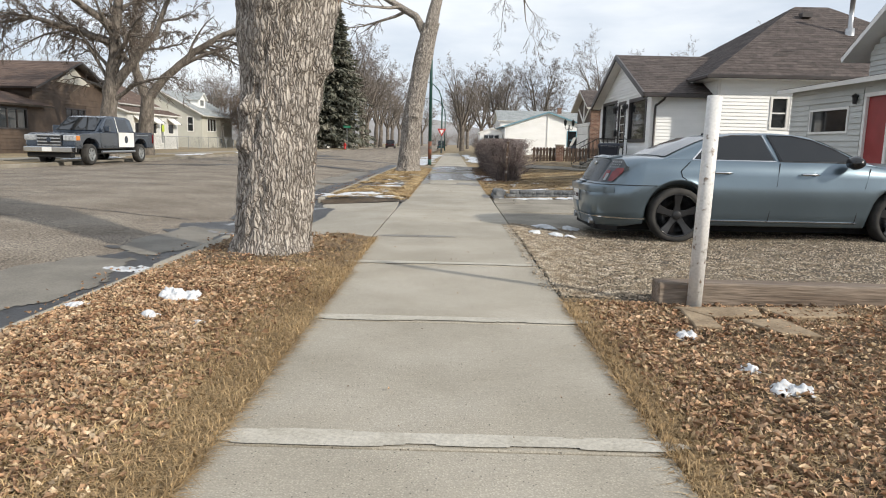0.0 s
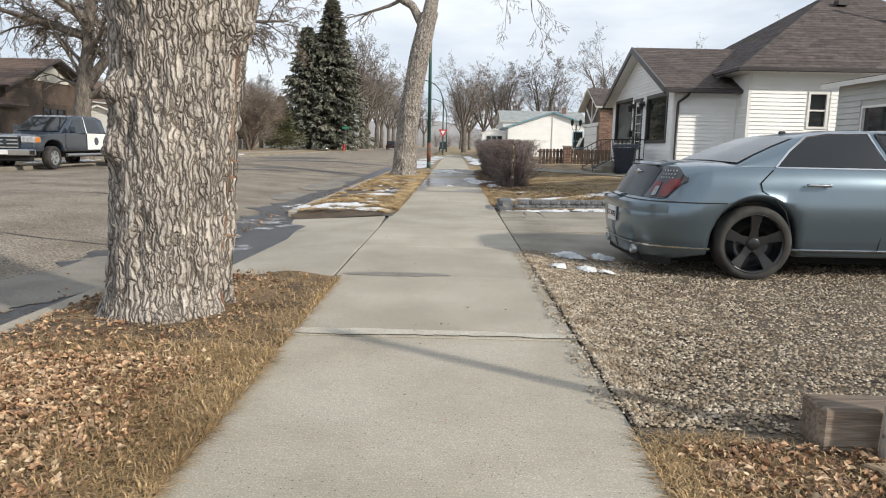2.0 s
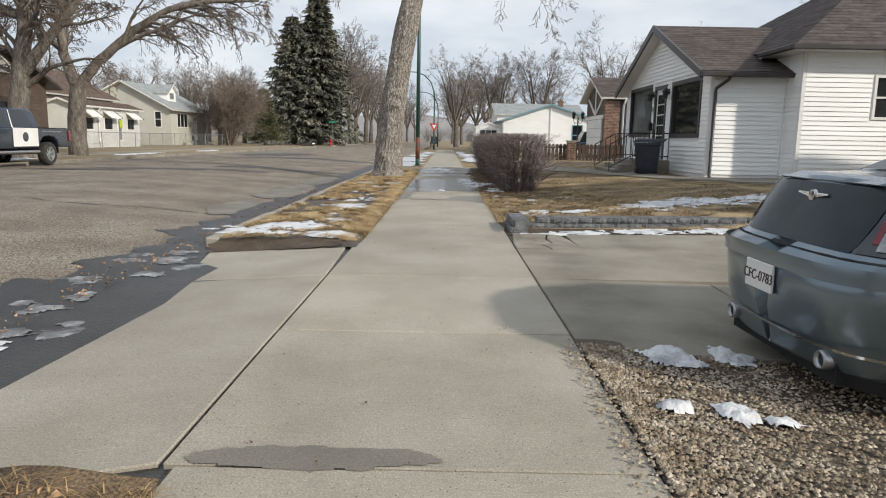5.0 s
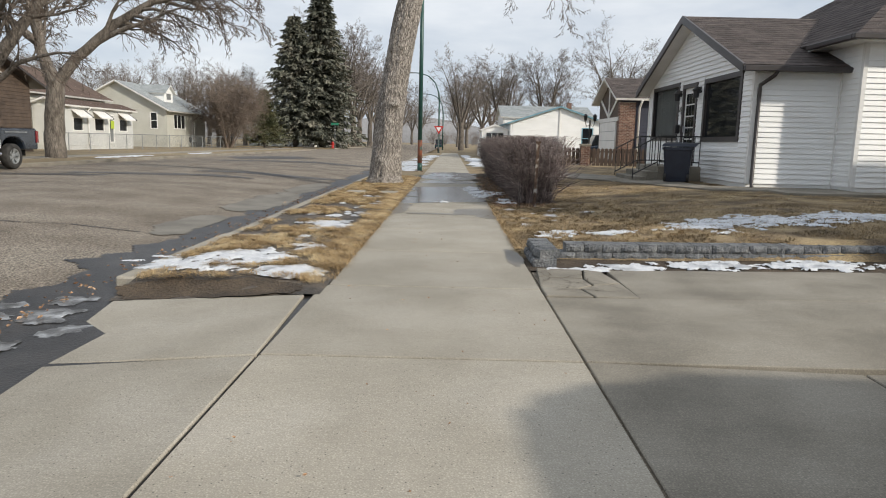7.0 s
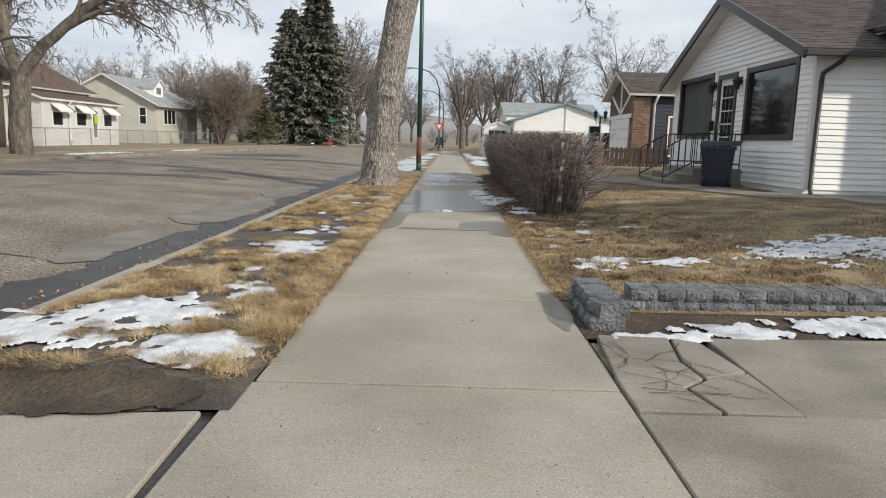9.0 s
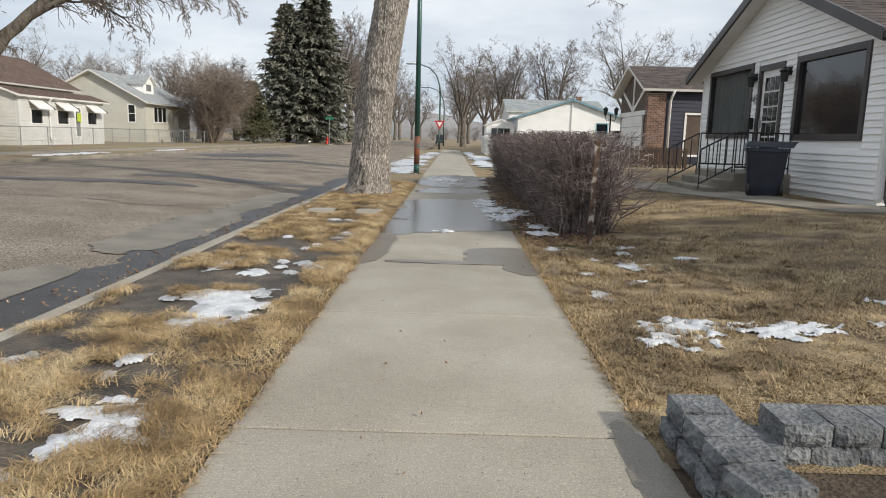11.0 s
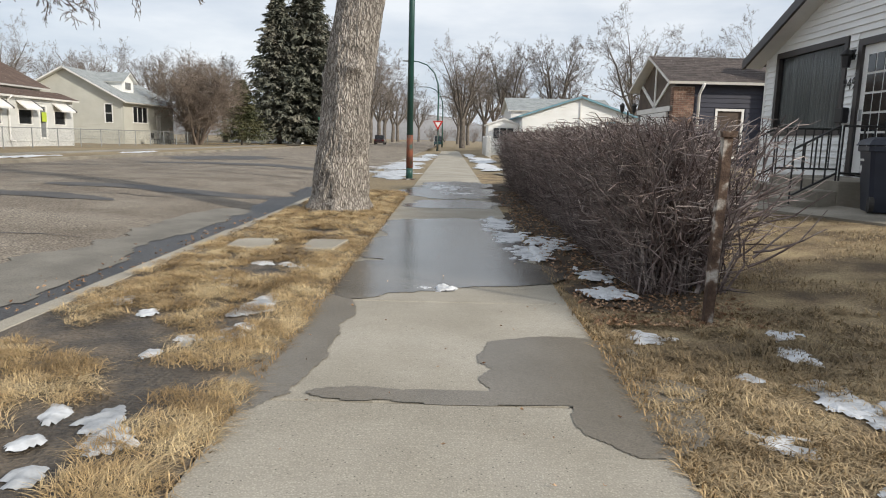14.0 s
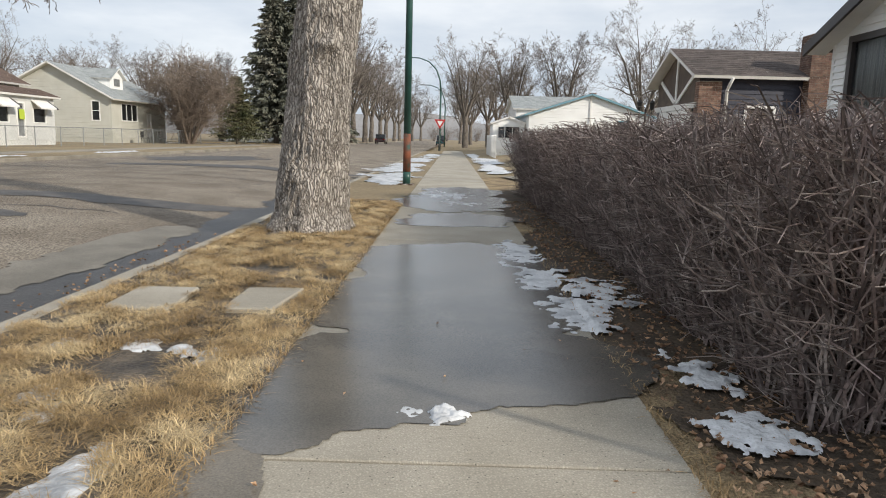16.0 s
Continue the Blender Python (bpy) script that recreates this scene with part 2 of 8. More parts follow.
M["curtain"] = material("curtain", [(0.30, 0.32, 0.31), (0.40, 0.42, 0.40)], 14, 0.85, 0.4, 60, 0.1, stretch=(1, 1, 0.02))
M["red_door"] = material("red_door", [(0.24, 0.022, 0.022), (0.29, 0.03, 0.03)], 2, 0.4, 0.03, 40, 0.06)
M["brick"] = material("brick", [(0.12, 0.065, 0.048), (0.21, 0.135, 0.10)], 6, 0.9, 0.4, 60, 0.2, vary=0.2, island=0.3)
M["mortar"] = material("mortar", [(0.40, 0.37, 0.31), (0.47, 0.44, 0.38)], 5, 0.95, 0.4, 60, 0.15)
M["block"] = material("block", [(0.10, 0.105, 0.11), (0.155, 0.16, 0.165), (0.21, 0.215, 0.215)], 7, 0.95, 1.0, 45, 0.3, vary=0.14, dist=0.03)
M["timber"] = material("timber", [(0.13, 0.095, 0.07), (0.23, 0.185, 0.145)], 4, 0.95, 0.9, 30, 0.35, stretch=(0.15, 1.5, 1.5), dist=0.015)
M["fence_wood"] = material("fence_wood", [(0.045, 0.03, 0.022), (0.08, 0.055, 0.04)], 3, 0.9, 0.5, 30, 0.25, stretch=(1, 1, 0.2), vary=0.15)
M["post_paint"] = material("post_paint", [(0.20, 0.15, 0.11), (0.56, 0.55, 0.53), (0.63, 0.62, 0.60)], 16, 0.55, 0.5, 50, 0.1, dist=0.004, soft=(0.30, 0.42))
M["rust"] = material("rust", [(0.06, 0.036, 0.025), (0.11, 0.07, 0.048), (0.42, 0.39, 0.35)], 9, 0.9, 0.6, 50, 0.25, soft=(0.4, 0.62))
M["green_paint"] = material("green_paint", [(0.016, 0.06, 0.05), (0.026, 0.085, 0.07)], 3, 0.35, 0.05, 40, 0.08)
M["rusty_paint"] = material("rusty_paint", [(0.20, 0.06, 0.025), (0.12, 0.05, 0.03), (0.03, 0.07, 0.055)], 4, 0.7, 0.3, 40, 0.15, soft=(0.4, 0.65))
M["steel"] = material("steel", [(0.42, 0.43, 0.44), (0.5, 0.51, 0.52)], 5, 0.4, 0.05, 60, 0.08, metal=0.9)
M["galvanised"] = material("galvanised", [(0.20, 0.21, 0.21), (0.30, 0.31, 0.31)], 5, 0.55, 0.05, 60, 0.1, metal=0.4)
M["iron"] = material("iron", [(0.012, 0.012, 0.012), (0.022, 0.021, 0.02)], 5, 0.5, 0.1, 60, 0.1)
M["bin"] = material("bin", [(0.014, 0.018, 0.032), (0.022, 0.028, 0.045)], 3, 0.45, 0.05, 60, 0.08)
M["car_paint"] = material("car_paint", [(0.145, 0.19, 0.225), (0.17, 0.222, 0.26)], 1.2, 0.28, 0.02, 300, 0.05, metal=0.75, coat=0.7)
# a darker copy of the body paint, for the spoiler
M["car_paint_dark"] = material("car_paint_dark", [(0.085, 0.11, 0.13), (0.115, 0.15, 0.175)], 3, 0.25, 0.05, 200, 0.06, metal=0.6, coat=0.6)
# dark reflections of the surroundings are put into the boot lid's colour
M["lid_reflection"] = material("lid_reflection", [(0.022, 0.028, 0.033), (0.034, 0.042, 0.048)], 3, 0.2, 0.02, 200, 0.1, spec=0.22)
M["wheel_black"] = material("wheel_black", [(0.014, 0.014, 0.015), (0.022, 0.022, 0.023)], 5, 0.3, 0.05, 60, 0.1)
M["rubber"] = material("rubber", [(0.018, 0.017, 0.016), (0.045, 0.042, 0.038)], 6, 0.85, 0.3, 70, 0.2)
M["black_gloss"] = material("black_gloss", [(0.008, 0.008, 0.009), (0.014, 0.014, 0.015)], 4, 0.22, 0.02, 60, 0.06, coat=0.5)
M["under"] = material("under", [(0.01, 0.01, 0.01)], 4, 0.9, 0, 60, 0.06)
M["chrome"] = material("chrome", [(0.62, 0.63, 0.64)], 4, 0.12, 0, 60, 0.03, metal=1.0)
M["tail_red"] = material("tail_red", [(0.13, 0.009, 0.011), (0.20, 0.014, 0.015)], 12, 0.12, 0.1, 60, 0.1, coat=0.6)
M["lens_dark"] = material("lens_dark", [(0.03, 0.033, 0.036), (0.06, 0.064, 0.068)], 12, 0.08, 0.05, 60, 0.1, coat=0.6)
M["lens_clear"] = material("lens_clear", [(0.24, 0.25, 0.26), (0.42, 0.43, 0.44)], 14, 0.1, 0.1, 60, 0.1, coat=0.6)
M["amber"] = material("amber", [(0.5, 0.16, 0.02)], 12, 0.15, 0, 60, 0.1)
M["plate"] = material("plate", [(0.72, 0.72, 0.70)], 8, 0.4, 0, 60, 0.04)
M["ink"] = material("ink", [(0.05, 0.02, 0.025)], 8, 0.5, 0, 60, 0.04)
M["truck_paint"] = material("truck_paint", [(0.018, 0.028, 0.045), (0.026, 0.038, 0.056)], 2, 0.25, 0.02, 200, 0.05, metal=0.3, coat=0.8)
M["maroon_paint"] = material("maroon_paint", [(0.04, 0.025, 0.028)], 2, 0.3, 0.02, 200, 0.05, metal=0.2, coat=0.8)
M["teal_paint"] = material("teal_paint", [(0.02, 0.09, 0.10)], 2, 0.3, 0.02, 200, 0.05, metal=0.2, coat=0.8)
M["red_paint"] = material("red_paint", [(0.45, 0.025, 0.02)], 2, 0.4, 0.02, 60, 0.05)
M["sign_green"] = material("sign_green", [(0.02, 0.18, 0.10)], 2, 0.4, 0, 60, 0.05)
M["sign_yellow"] = material("sign_yellow", [(0.42, 0.52, 0.05)], 2, 0.5, 0, 60, 0.05)
M["flagstone"] = material("flagstone", [(0.22, 0.16, 0.10), (0.34, 0.26, 0.17)], 5, 0.95, 0.6, 50, 0.2, vary=0.1)
# the grey-blue of distance haze is mixed into the hills' colour
M["hill_haze"] = material("hill_haze", [(0.23, 0.235, 0.25), (0.29, 0.29, 0.30)], 0.012, 1.0, 0, 0.3, 0.1)
M["far_twigs"] = material("far_twigs", [(0.15, 0.125, 0.11), (0.22, 0.19, 0.165)], 0.5, 0.95, 0, 30, 0.2, island=0.3)


def bark(name, scale, plate, groove_dirt_shade, deep):
    """Bark: long interlaced plates, the furrows between them coloured dark for dirt and shade."""
    m = bpy.data.materials.new(name)
    m.use_nodes = True
    n, l = m.node_tree.nodes, m.node_tree.links
    b = n["Principled BSDF"]
    b.inputs["Roughness"].default_value = 0.95
    pos = n.new("ShaderNodeNewGeometry").outputs["Position"]
    mp = n.new("ShaderNodeVectorMath")
    mp.operation, mp.inputs[1].default_value = "MULTIPLY", (1, 1, 0.15)
    l.new(pos, mp.inputs[0])
    warp = n.new("ShaderNodeTexNoise")
    warp.inputs["Scale"].default_value, warp.inputs["Detail"].default_value = 9, 4
    l.new(pos, warp.inputs["Vector"])
    wob = n.new("ShaderNodeVectorMath")
    wob.operation, wob.inputs[1].default_value = "MULTIPLY", (0.09, 0.09, 0.04)
    l.new(warp.outputs["Color"], wob.inputs[0])
    add = n.new("ShaderNodeVectorMath")
    l.new(mp.outputs[0], add.inputs[0])
    l.new(wob.outputs[0], add.inputs[1])
    cell = n.new("ShaderNodeTexVoronoi")
    cell.feature = "DISTANCE_TO_EDGE"
    cell.inputs["Scale"].default_value = scale
    l.new(add.outputs[0], cell.inputs["Vector"])
    grain = n.new("ShaderNodeTexNoise")
    grain.inputs["Scale"].default_value, grain.inputs["Detail"].default_value = 60, 5
    l.new(mp.outputs[0], grain.inputs["Vector"])
    broad = n.new("ShaderNodeTexNoise")
    broad.inputs["Scale"].default_value = 3
    l.new(pos, broad.inputs["Vector"])
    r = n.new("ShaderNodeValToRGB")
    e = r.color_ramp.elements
    # furrow dirt and crease shade, both painted by distance to the plate edge
    e[0].position, e[0].color = 0.0, (*groove_dirt_shade, 1)
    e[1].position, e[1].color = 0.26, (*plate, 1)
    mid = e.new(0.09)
    mid.color = (*[0.45 * g + 0.55 * p for g, p in zip(groove_dirt_shade, plate)], 1)
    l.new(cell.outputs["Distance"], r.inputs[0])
    tone = n.new("ShaderNodeMath")
    tone.operation = "MULTIPLY_ADD"
    tone.inputs[1].default_value, tone.inputs[2].default_value = 1.2, 0.38
    l.new(grain.outputs["Fac"], tone.inputs[0])
    tone2 = n.new("ShaderNodeMath")
    tone2.operation = "MULTIPLY_ADD"
    tone2.inputs[1].default_value = 0.8
    l.new(broad.outputs["Fac"], tone2.inputs[0])
    tone2.inputs[2].default_value = 0.6
    mul = n.new("ShaderNodeMath")
    mul.operation = "MULTIPLY"
    l.new(tone.outputs[0], mul.inputs[0])
    l.new(tone2.outputs[0], mul.inputs[1])
    sc = n.new("ShaderNodeVectorMath")
    sc.operation = "SCALE"
    l.new(r.outputs[0], sc.inputs[0])
    l.new(mul.outputs[0], sc.inputs["Scale"])
    l.new(sc.outputs[0], b.inputs["Base Color"])
    h = n.new("ShaderNodeMath")
    h.operation = "MULTIPLY_ADD"
    h.inputs[1].default_value = 0.3
    l.new(grain.outputs["Fac"], h.inputs[0])
    cl = n.new("ShaderNodeMath")
    cl.operation = "MINIMUM"
    cl.inputs[1].default_value = 0.3
    l.new(cell.outputs["Distance"], cl.inputs[0])
    l.new(cl.outputs[0], h.inputs[2])
    bp = n.new("ShaderNodeBump")
    bp.inputs["Strength"].default_value, bp.inputs["Distance"].default_value = 1.0, deep
    l.new(h.outputs[0], bp.inputs["Height"])
    l.new(bp.outputs[0], b.inputs["Normal"])
    return m


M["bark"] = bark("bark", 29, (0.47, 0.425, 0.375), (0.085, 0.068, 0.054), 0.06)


# ---- geometry helpers ----
class Geo:
    """Collects points and faces for one mesh."""

    def __init__(self):
        self.v, self.f, self.m = [], [], []

    def add(self, verts, faces, mat=0):
        k = len(self.v)
        self.v.extend(verts)
        self.f.extend([tuple(i + k for i in f) for f in faces])
        self.m.extend([mat] * len(faces))
        return self

    def box(self, a, b, mat=0):
        (x0, y0, z0), (x1, y1, z1) = a, b
        return self.add([(x0, y0, z0), (x1, y0, z0), (x1, y1, z0), (x0, y1, z0), (x0, y0, z1), (x1, y0, z1), (x1, y1, z1), (x0, y1, z1)],
                        [(3, 2, 1, 0), (4, 5, 6, 7), (0, 1, 5, 4), (1, 2, 6, 5), (2, 3, 7, 6), (3, 0, 4, 7)], mat)

    def slab(self, poly, z0, z1, mat=0):
        """An upright prism on the outline poly, counterclockwise."""
        n = len(poly)
        top = z1 if callable(z1) else (lambda x, y: z1)
        vs = [(x, y, z0) for x, y in poly] + [(x, y, top(x, y)) for x, y in poly]
        return self.add(vs, [tuple(range(n - 1, -1, -1)), tuple(range(n, 2 * n))] + [(i, (i + 1) % n, n + (i + 1) % n, n + i) for i in range(n)], mat)

    def extrude(self, pts, way, mat=0):
        """A prism: the outline pts (3D) pushed along way."""
        n, w = len(pts), Vector(way)
        vs = [Vector(p) for p in pts] + [Vector(p) + w for p in pts]
        return self.add([tuple(p) for p in vs], [tuple(range(n - 1, -1, -1)), tuple(range(n, 2 * n))] + [(i, (i + 1) % n, n + (i + 1) % n, n + i) for i in range(n)], mat)

    def tube(self, path, radii, n=8, cap=True, mat=0):
        k = len(self.v)
        P = [Vector(p) for p in path]
        for i, p in enumerate(P):
            d = (P[min(i + 1, len(P) - 1)] - P[max(i - 1, 0)]).normalized()
            a = d.cross(Vector((0.31, 0.95, 0.05)) if abs(d.y) < 0.9 else Vector((1, 0, 0))).normalized()
            b = d.cross(a)
            r = radii[i] if hasattr(radii, "__len__") else radii
            for j in range(n):
                t = 2 * math.pi * j / n
                self.v.append(tuple(p + a * (r * math.cos(t)) + b * (r * math.sin(t))))
        for i in range(len(P) - 1):
            for j in range(n):
                q = (j + 1) % n
                self.f.append((k + i * n + j, k + (i + 1) * n + j, k + (i + 1) * n + q, k + i * n + q))
                self.m.append(mat)
        if cap:
            self.f.append(tuple(k + j for j in range(n)))
            self.f.append(tuple(k + (len(P) - 1) * n + j for j in range(n - 1, -1, -1)))
            self.m.extend([mat, mat])
        return self

    def revolve(self, centre, axis, profile, n=24, mat=0):
        """A lathe shape: profile of (along the axis, radius)."""
        c, d = Vector(centre), Vector(axis).normalized()
        a = d.orthogonal().normalized()
        b = d.cross(a)
        k = len(self.v)
        for h, r in profile:
            for j in range(n):
                t = 2 * math.pi * j / n
                self.v.append(tuple(c + d * h + (a * math.cos(t) + b * math.sin(t)) * r))
        for i in range(len(profile) - 1):
            for j in range(n):
                q = (j + 1) % n
                self.f.append((k + i * n + j, k + i * n + q, k + (i + 1) * n + q, k + (i + 1) * n + j))
                self.m.append(mat)
        return self

    def data(self, name, mats, smooth=False, bevel=0.0):
        me = bpy.data.meshes.new(name)
        me.from_pydata(self.v, [], self.f)
        mats = mats if isinstance(mats, (list, tuple)) else [mats]
        for m in mats:
            me.materials.append(m)
        if len(mats) > 1:
            me.polygons.foreach_set("material_index", self.m)
        if smooth:
            me.polygons.foreach_set("use_smooth", [True] * len(me.polygons))
        bm = bmesh.new()
        bm.from_mesh(me)
        bmesh.ops.recalc_face_normals(bm, faces=bm.faces)
        if bevel:
            bmesh.ops.bevel(bm, geom=bm.edges[:], offset=bevel, segments=1, affect="EDGES", clamp_overlap=True)
        bm.to_mesh(me)
        bm.free()
        return me


def empty(name, at, label="", category="", group="", kind=""):
    ob = new(name)
    ob.matrix_world = at if isinstance(at, Matrix) else pose(*at)
    ob.empty_display_size = 0.1
    return tagged(ob, label, category, group, kind)


def part(name, geo, mat, parent=None, label="", smooth=False, bevel=0.0):
    """One mesh under parent; its points are given in the world unless the parent is an Empty away from the origin."""
    ob = new(name, geo.data(name, mat, smooth, bevel))
    if parent is not None:
        ob.parent = parent
    return tagged(ob, label)


def structure(name, geo, mat, label, category, smooth=False, bevel=0.0, kind="structure"):
    return tagged(part(name, geo, mat, None, "", smooth, bevel), label, category, "", kind)


def raw(name, verts, faces, mat, smooth=False):
    """A quick mesh from number arrays, for what nobody could count."""
    me = bpy.data.meshes.new(name)
    me.from_pydata(verts if isinstance(verts, list) else verts.tolist(), [], faces if isinstance(faces, list) else faces.tolist())
    for m in mat if isinstance(mat, (list, tuple)) else [mat]:
        me.materials.append(m)
    if smooth:
        me.polygons.foreach_set("use_smooth", [True] * len(me.polygons))
    return new(name, me)


def fbm(x, y, z=0.0, s=1.0):
    return noise.noise((x * s, y * s, z * s)) + 0.5 * noise.noise((x * s * 2.1, y * s * 2.1, z * s * 2.1 + 7)) + 0.25 * noise.noise((x * s * 4.3, y * s * 4.3, z * s * 4.3 + 3))


def ease(t):
    t = min(1.0, max(0.0, t))
    return t * t * (3 - 2 * t)


# ---- the lie of the land ----
LEFT, RIGHT, KERB, FAR_KERB = -0.97, 0.93, -2.92, -15.0


def road_z(x):
    return -0.12 + 0.23 * ease((KERB - x) / 5.0) - 0.03 * ease((-9.5 - x) / 5.0)


def yard_z(x, y):
    """The ground on the house side of the pavement."""
    if y > 17.1:
        return -0.012 + 0.33 * ease((x - 0.93) / 5.6)
    return -0.014 + 0.11 * ease((x - 1.0) / 8.0)

# ---- ground, road, kerbs ----
g = Geo()
g.add([(-900, -300, -0.35), (900, -300, -0.35), (900, 1500, -0.35), (-900, 1500, -0.35)], [(0, 1, 2, 3)])
structure("ground", g, M["far_grass"], "dry winter grassland reaching the horizon", "ground")
g = Geo()
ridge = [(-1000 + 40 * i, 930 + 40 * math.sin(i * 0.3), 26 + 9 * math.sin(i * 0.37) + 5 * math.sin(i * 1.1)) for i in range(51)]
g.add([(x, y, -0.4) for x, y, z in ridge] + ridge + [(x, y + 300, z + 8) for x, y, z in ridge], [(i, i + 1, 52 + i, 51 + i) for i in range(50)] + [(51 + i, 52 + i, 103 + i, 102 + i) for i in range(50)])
structure("backdrop", g, M["hill_haze"], "hills beyond the town with grey-blue distance haze in their colour", "hills", smooth=True)

g = Geo()
xs = [KERB - 0.02, -3.3, -3.8, -4.6, -5.4, -6.4, -7.4, -8.5, -9.5, -11, -12.5, -14, FAR_KERB]
ys = [-12, 0, 10, 20, 30, 45, 60, 80, 120, 200, 420]
for y0, y1 in zip(ys, ys[1:]):
    for x0, x1 in zip(xs, xs[1:]):
        g.add([(x0, y0, road_z(x0)), (x1, y0, road_z(x1)), (x1, y1, road_z(x1)), (x0, y1, road_z(x0))], [(3, 2, 1, 0)])
structure("road", g, M["asphalt"], "wide brownish grey chip-sealed residential street", "road", smooth=True)
g = Geo()
g.add([(-200, 88, 0.125), (FAR_KERB, 88, 0.1), (FAR_KERB, 98, 0.1), (-200, 98, 0.125)], [(0, 1, 2, 3)])
structure("road_side_street", g, M["asphalt"], "side street of grey asphalt meeting the main road", "road")

# far side: kerb, verge, walk and gardens
for k, (y0, y1) in enumerate(((-12, 87), (99, 420))):
    g = Geo()
    g.slab([(FAR_KERB - 0.16, y0), (FAR_KERB, y0), (FAR_KERB, y1), (FAR_KERB - 0.16, y1)], -0.3, 0.21)
    structure("kerb_far_%d" % (k + 1), g, M["old_concrete"], "pale concrete kerb of the far roadside", "kerb", bevel=0.02)
    g = Geo()
    g.slab([(-200, y0), (FAR_KERB - 0.16, y0), (FAR_KERB - 0.16, y1), (-200, y1)], -0.3, 0.19)
    structure("lawn_far_%d" % (k + 1), g, M["far_grass"], "dry pale lawns on the far roadside", "lawn")
    g = Geo()
    g.slab([(-19.2, y0), (-17.6, y0), (-17.6, y1), (-19.2, y1)], 0.1, 0.215)
    structure("pavement_far_%d" % (k + 1), g, M["old_concrete"], "concrete footpath along the far roadside", "pavement")

# near kerb in lengths
kerb = empty("kerb", (0, 0, 0), "weathered concrete kerb with chipped edges beside the verge", "kerb", "", "structure")
random.seed(3)
y = -6.0
while y < 9.2:
    d = 2.6
    part("kerb_stone", Geo().box((KERB - 0.02, y, -0.3), (KERB + 0.16, min(y + d, 9.2) - 0.012, 0.0 - 0.03 * random.random())), M["concrete"], kerb, bevel=0.022)
    y += d
y = 15.4
while y < 84:
    d = 3.0
    part("kerb_stone", Geo().box((KERB - 0.02, y, -0.3), (KERB + 0.16, y + d - 0.012, 0.005 - 0.02 * random.random())), M["concrete"], kerb, bevel=0.022)
    y += d


def field(name, x0, x1, y0, y1, z, step, mat, label, category, bump=0.02, scale=3.0):
    """A strip of uneven ground."""
    nx, ny = max(2, int((x1 - x0) / step)), max(2, int((y1 - y0) / step))
    vs, fs = [], []
    for j in range(ny + 1):
        for i in range(nx + 1):
            x, y = x0 + (x1 - x0) * i / nx, y0 + (y1 - y0) * j / ny
            edge = min(i, nx - i) / nx
            vs.append((x, y, z(x, y) + bump * fbm(x, y, 0, scale) * min(1.0, edge * 8 + 0.0)))
    for j in range(ny):
        for i in range(nx):
            a = j * (nx + 1) + i
            fs.append((a, a + 1, a + nx + 2, a + nx + 1))
    return tagged(raw(name, vs, fs, mat, True), label, category, "", "structure")


field("verge_1", KERB + 0.16, LEFT, -6, 9.3, lambda x, y: 0.005 - 0.06 * ease((y - 8.9) / 0.4) * ease((-1.1 - x) / 1.2) + 0.05 * ease((x + 2.8) / 0.5) * ease((-1.0 - x) / 0.4), 0.12, M["turf"], "grass verge under leaf litter with bare soil", "verge", 0.035)
field("verge_2", KERB + 0.16, LEFT, 14.9, 34.5, lambda x, y: -0.10 * (1 - ease((y - 14.95) / 0.6)) * ease((-1.0 - x) / 1.7) + 0.03 * ease((y - 14.95) / 0.6) * ease((x + 2.8) / 0.5) * ease((-1.0 - x) / 0.4), 0.12, M["mud"], "grass verge with patches of melting snow", "verge", 0.02)
field("verge_3", KERB + 0.16, LEFT, 34.5, 88, lambda x, y: 0.0, 0.6, M["far_grass"], "verge covered with thin ice beyond the trees", "verge", 0.02)
field("bed_right", RIGHT, 16, -6, 5.78, lambda x, y: yard_z(x, y), 0.14, M["turf"], "yard edge covered with dead leaves", "ground", 0.04)
def gravel_z(x, y):
    """The gravel dips to where the car stands."""
    return 0.012 * ease((1.3 - x) / 0.3) + yard_z(x, y) - 0.075 * ease((y - 6.3) / 2.8) * ease((x - 1.0) / 1.2)


field("gravel_yard", RIGHT, 16, 5.78, 11.25, lambda x, y: 0.005 + gravel_z(x, y), 0.15, M["gravel_bed"], "parking yard of loose tan gravel", "ground", 0.03)
field("lawn_right", RIGHT, 30, 17.05, 44, lambda x, y: yard_z(x, y), 0.25, M["lawn"], "dormant straw-coloured lawn rising to the house", "lawn", 0.012, 2.0)
field("lawn_right_far", RIGHT, 60, 44, 120, lambda x, y: yard_z(x, y), 1.5, M["far_grass"], "dormant lawns beside the houses further on", "lawn", 0.02)

# pavement slabs
pavement = empty("pavement", (0, 0, 0), "straight concrete sidewalk of square slabs with open joints", "pavement", "", "structure")
JOINTS = [-5.1, -3.05, -1.02, 1.0, 3.04, 5.05, 7.34, 9.42, 11.35, 13.27, 15.3, 17.3, 19.42, 21.5, 23.55, 25.57, 27.68, 29.4, 31.15]
while JOINTS[-1] < 92:
    JOINTS.append(JOINTS[-1] + 2.0)
random.seed(5)
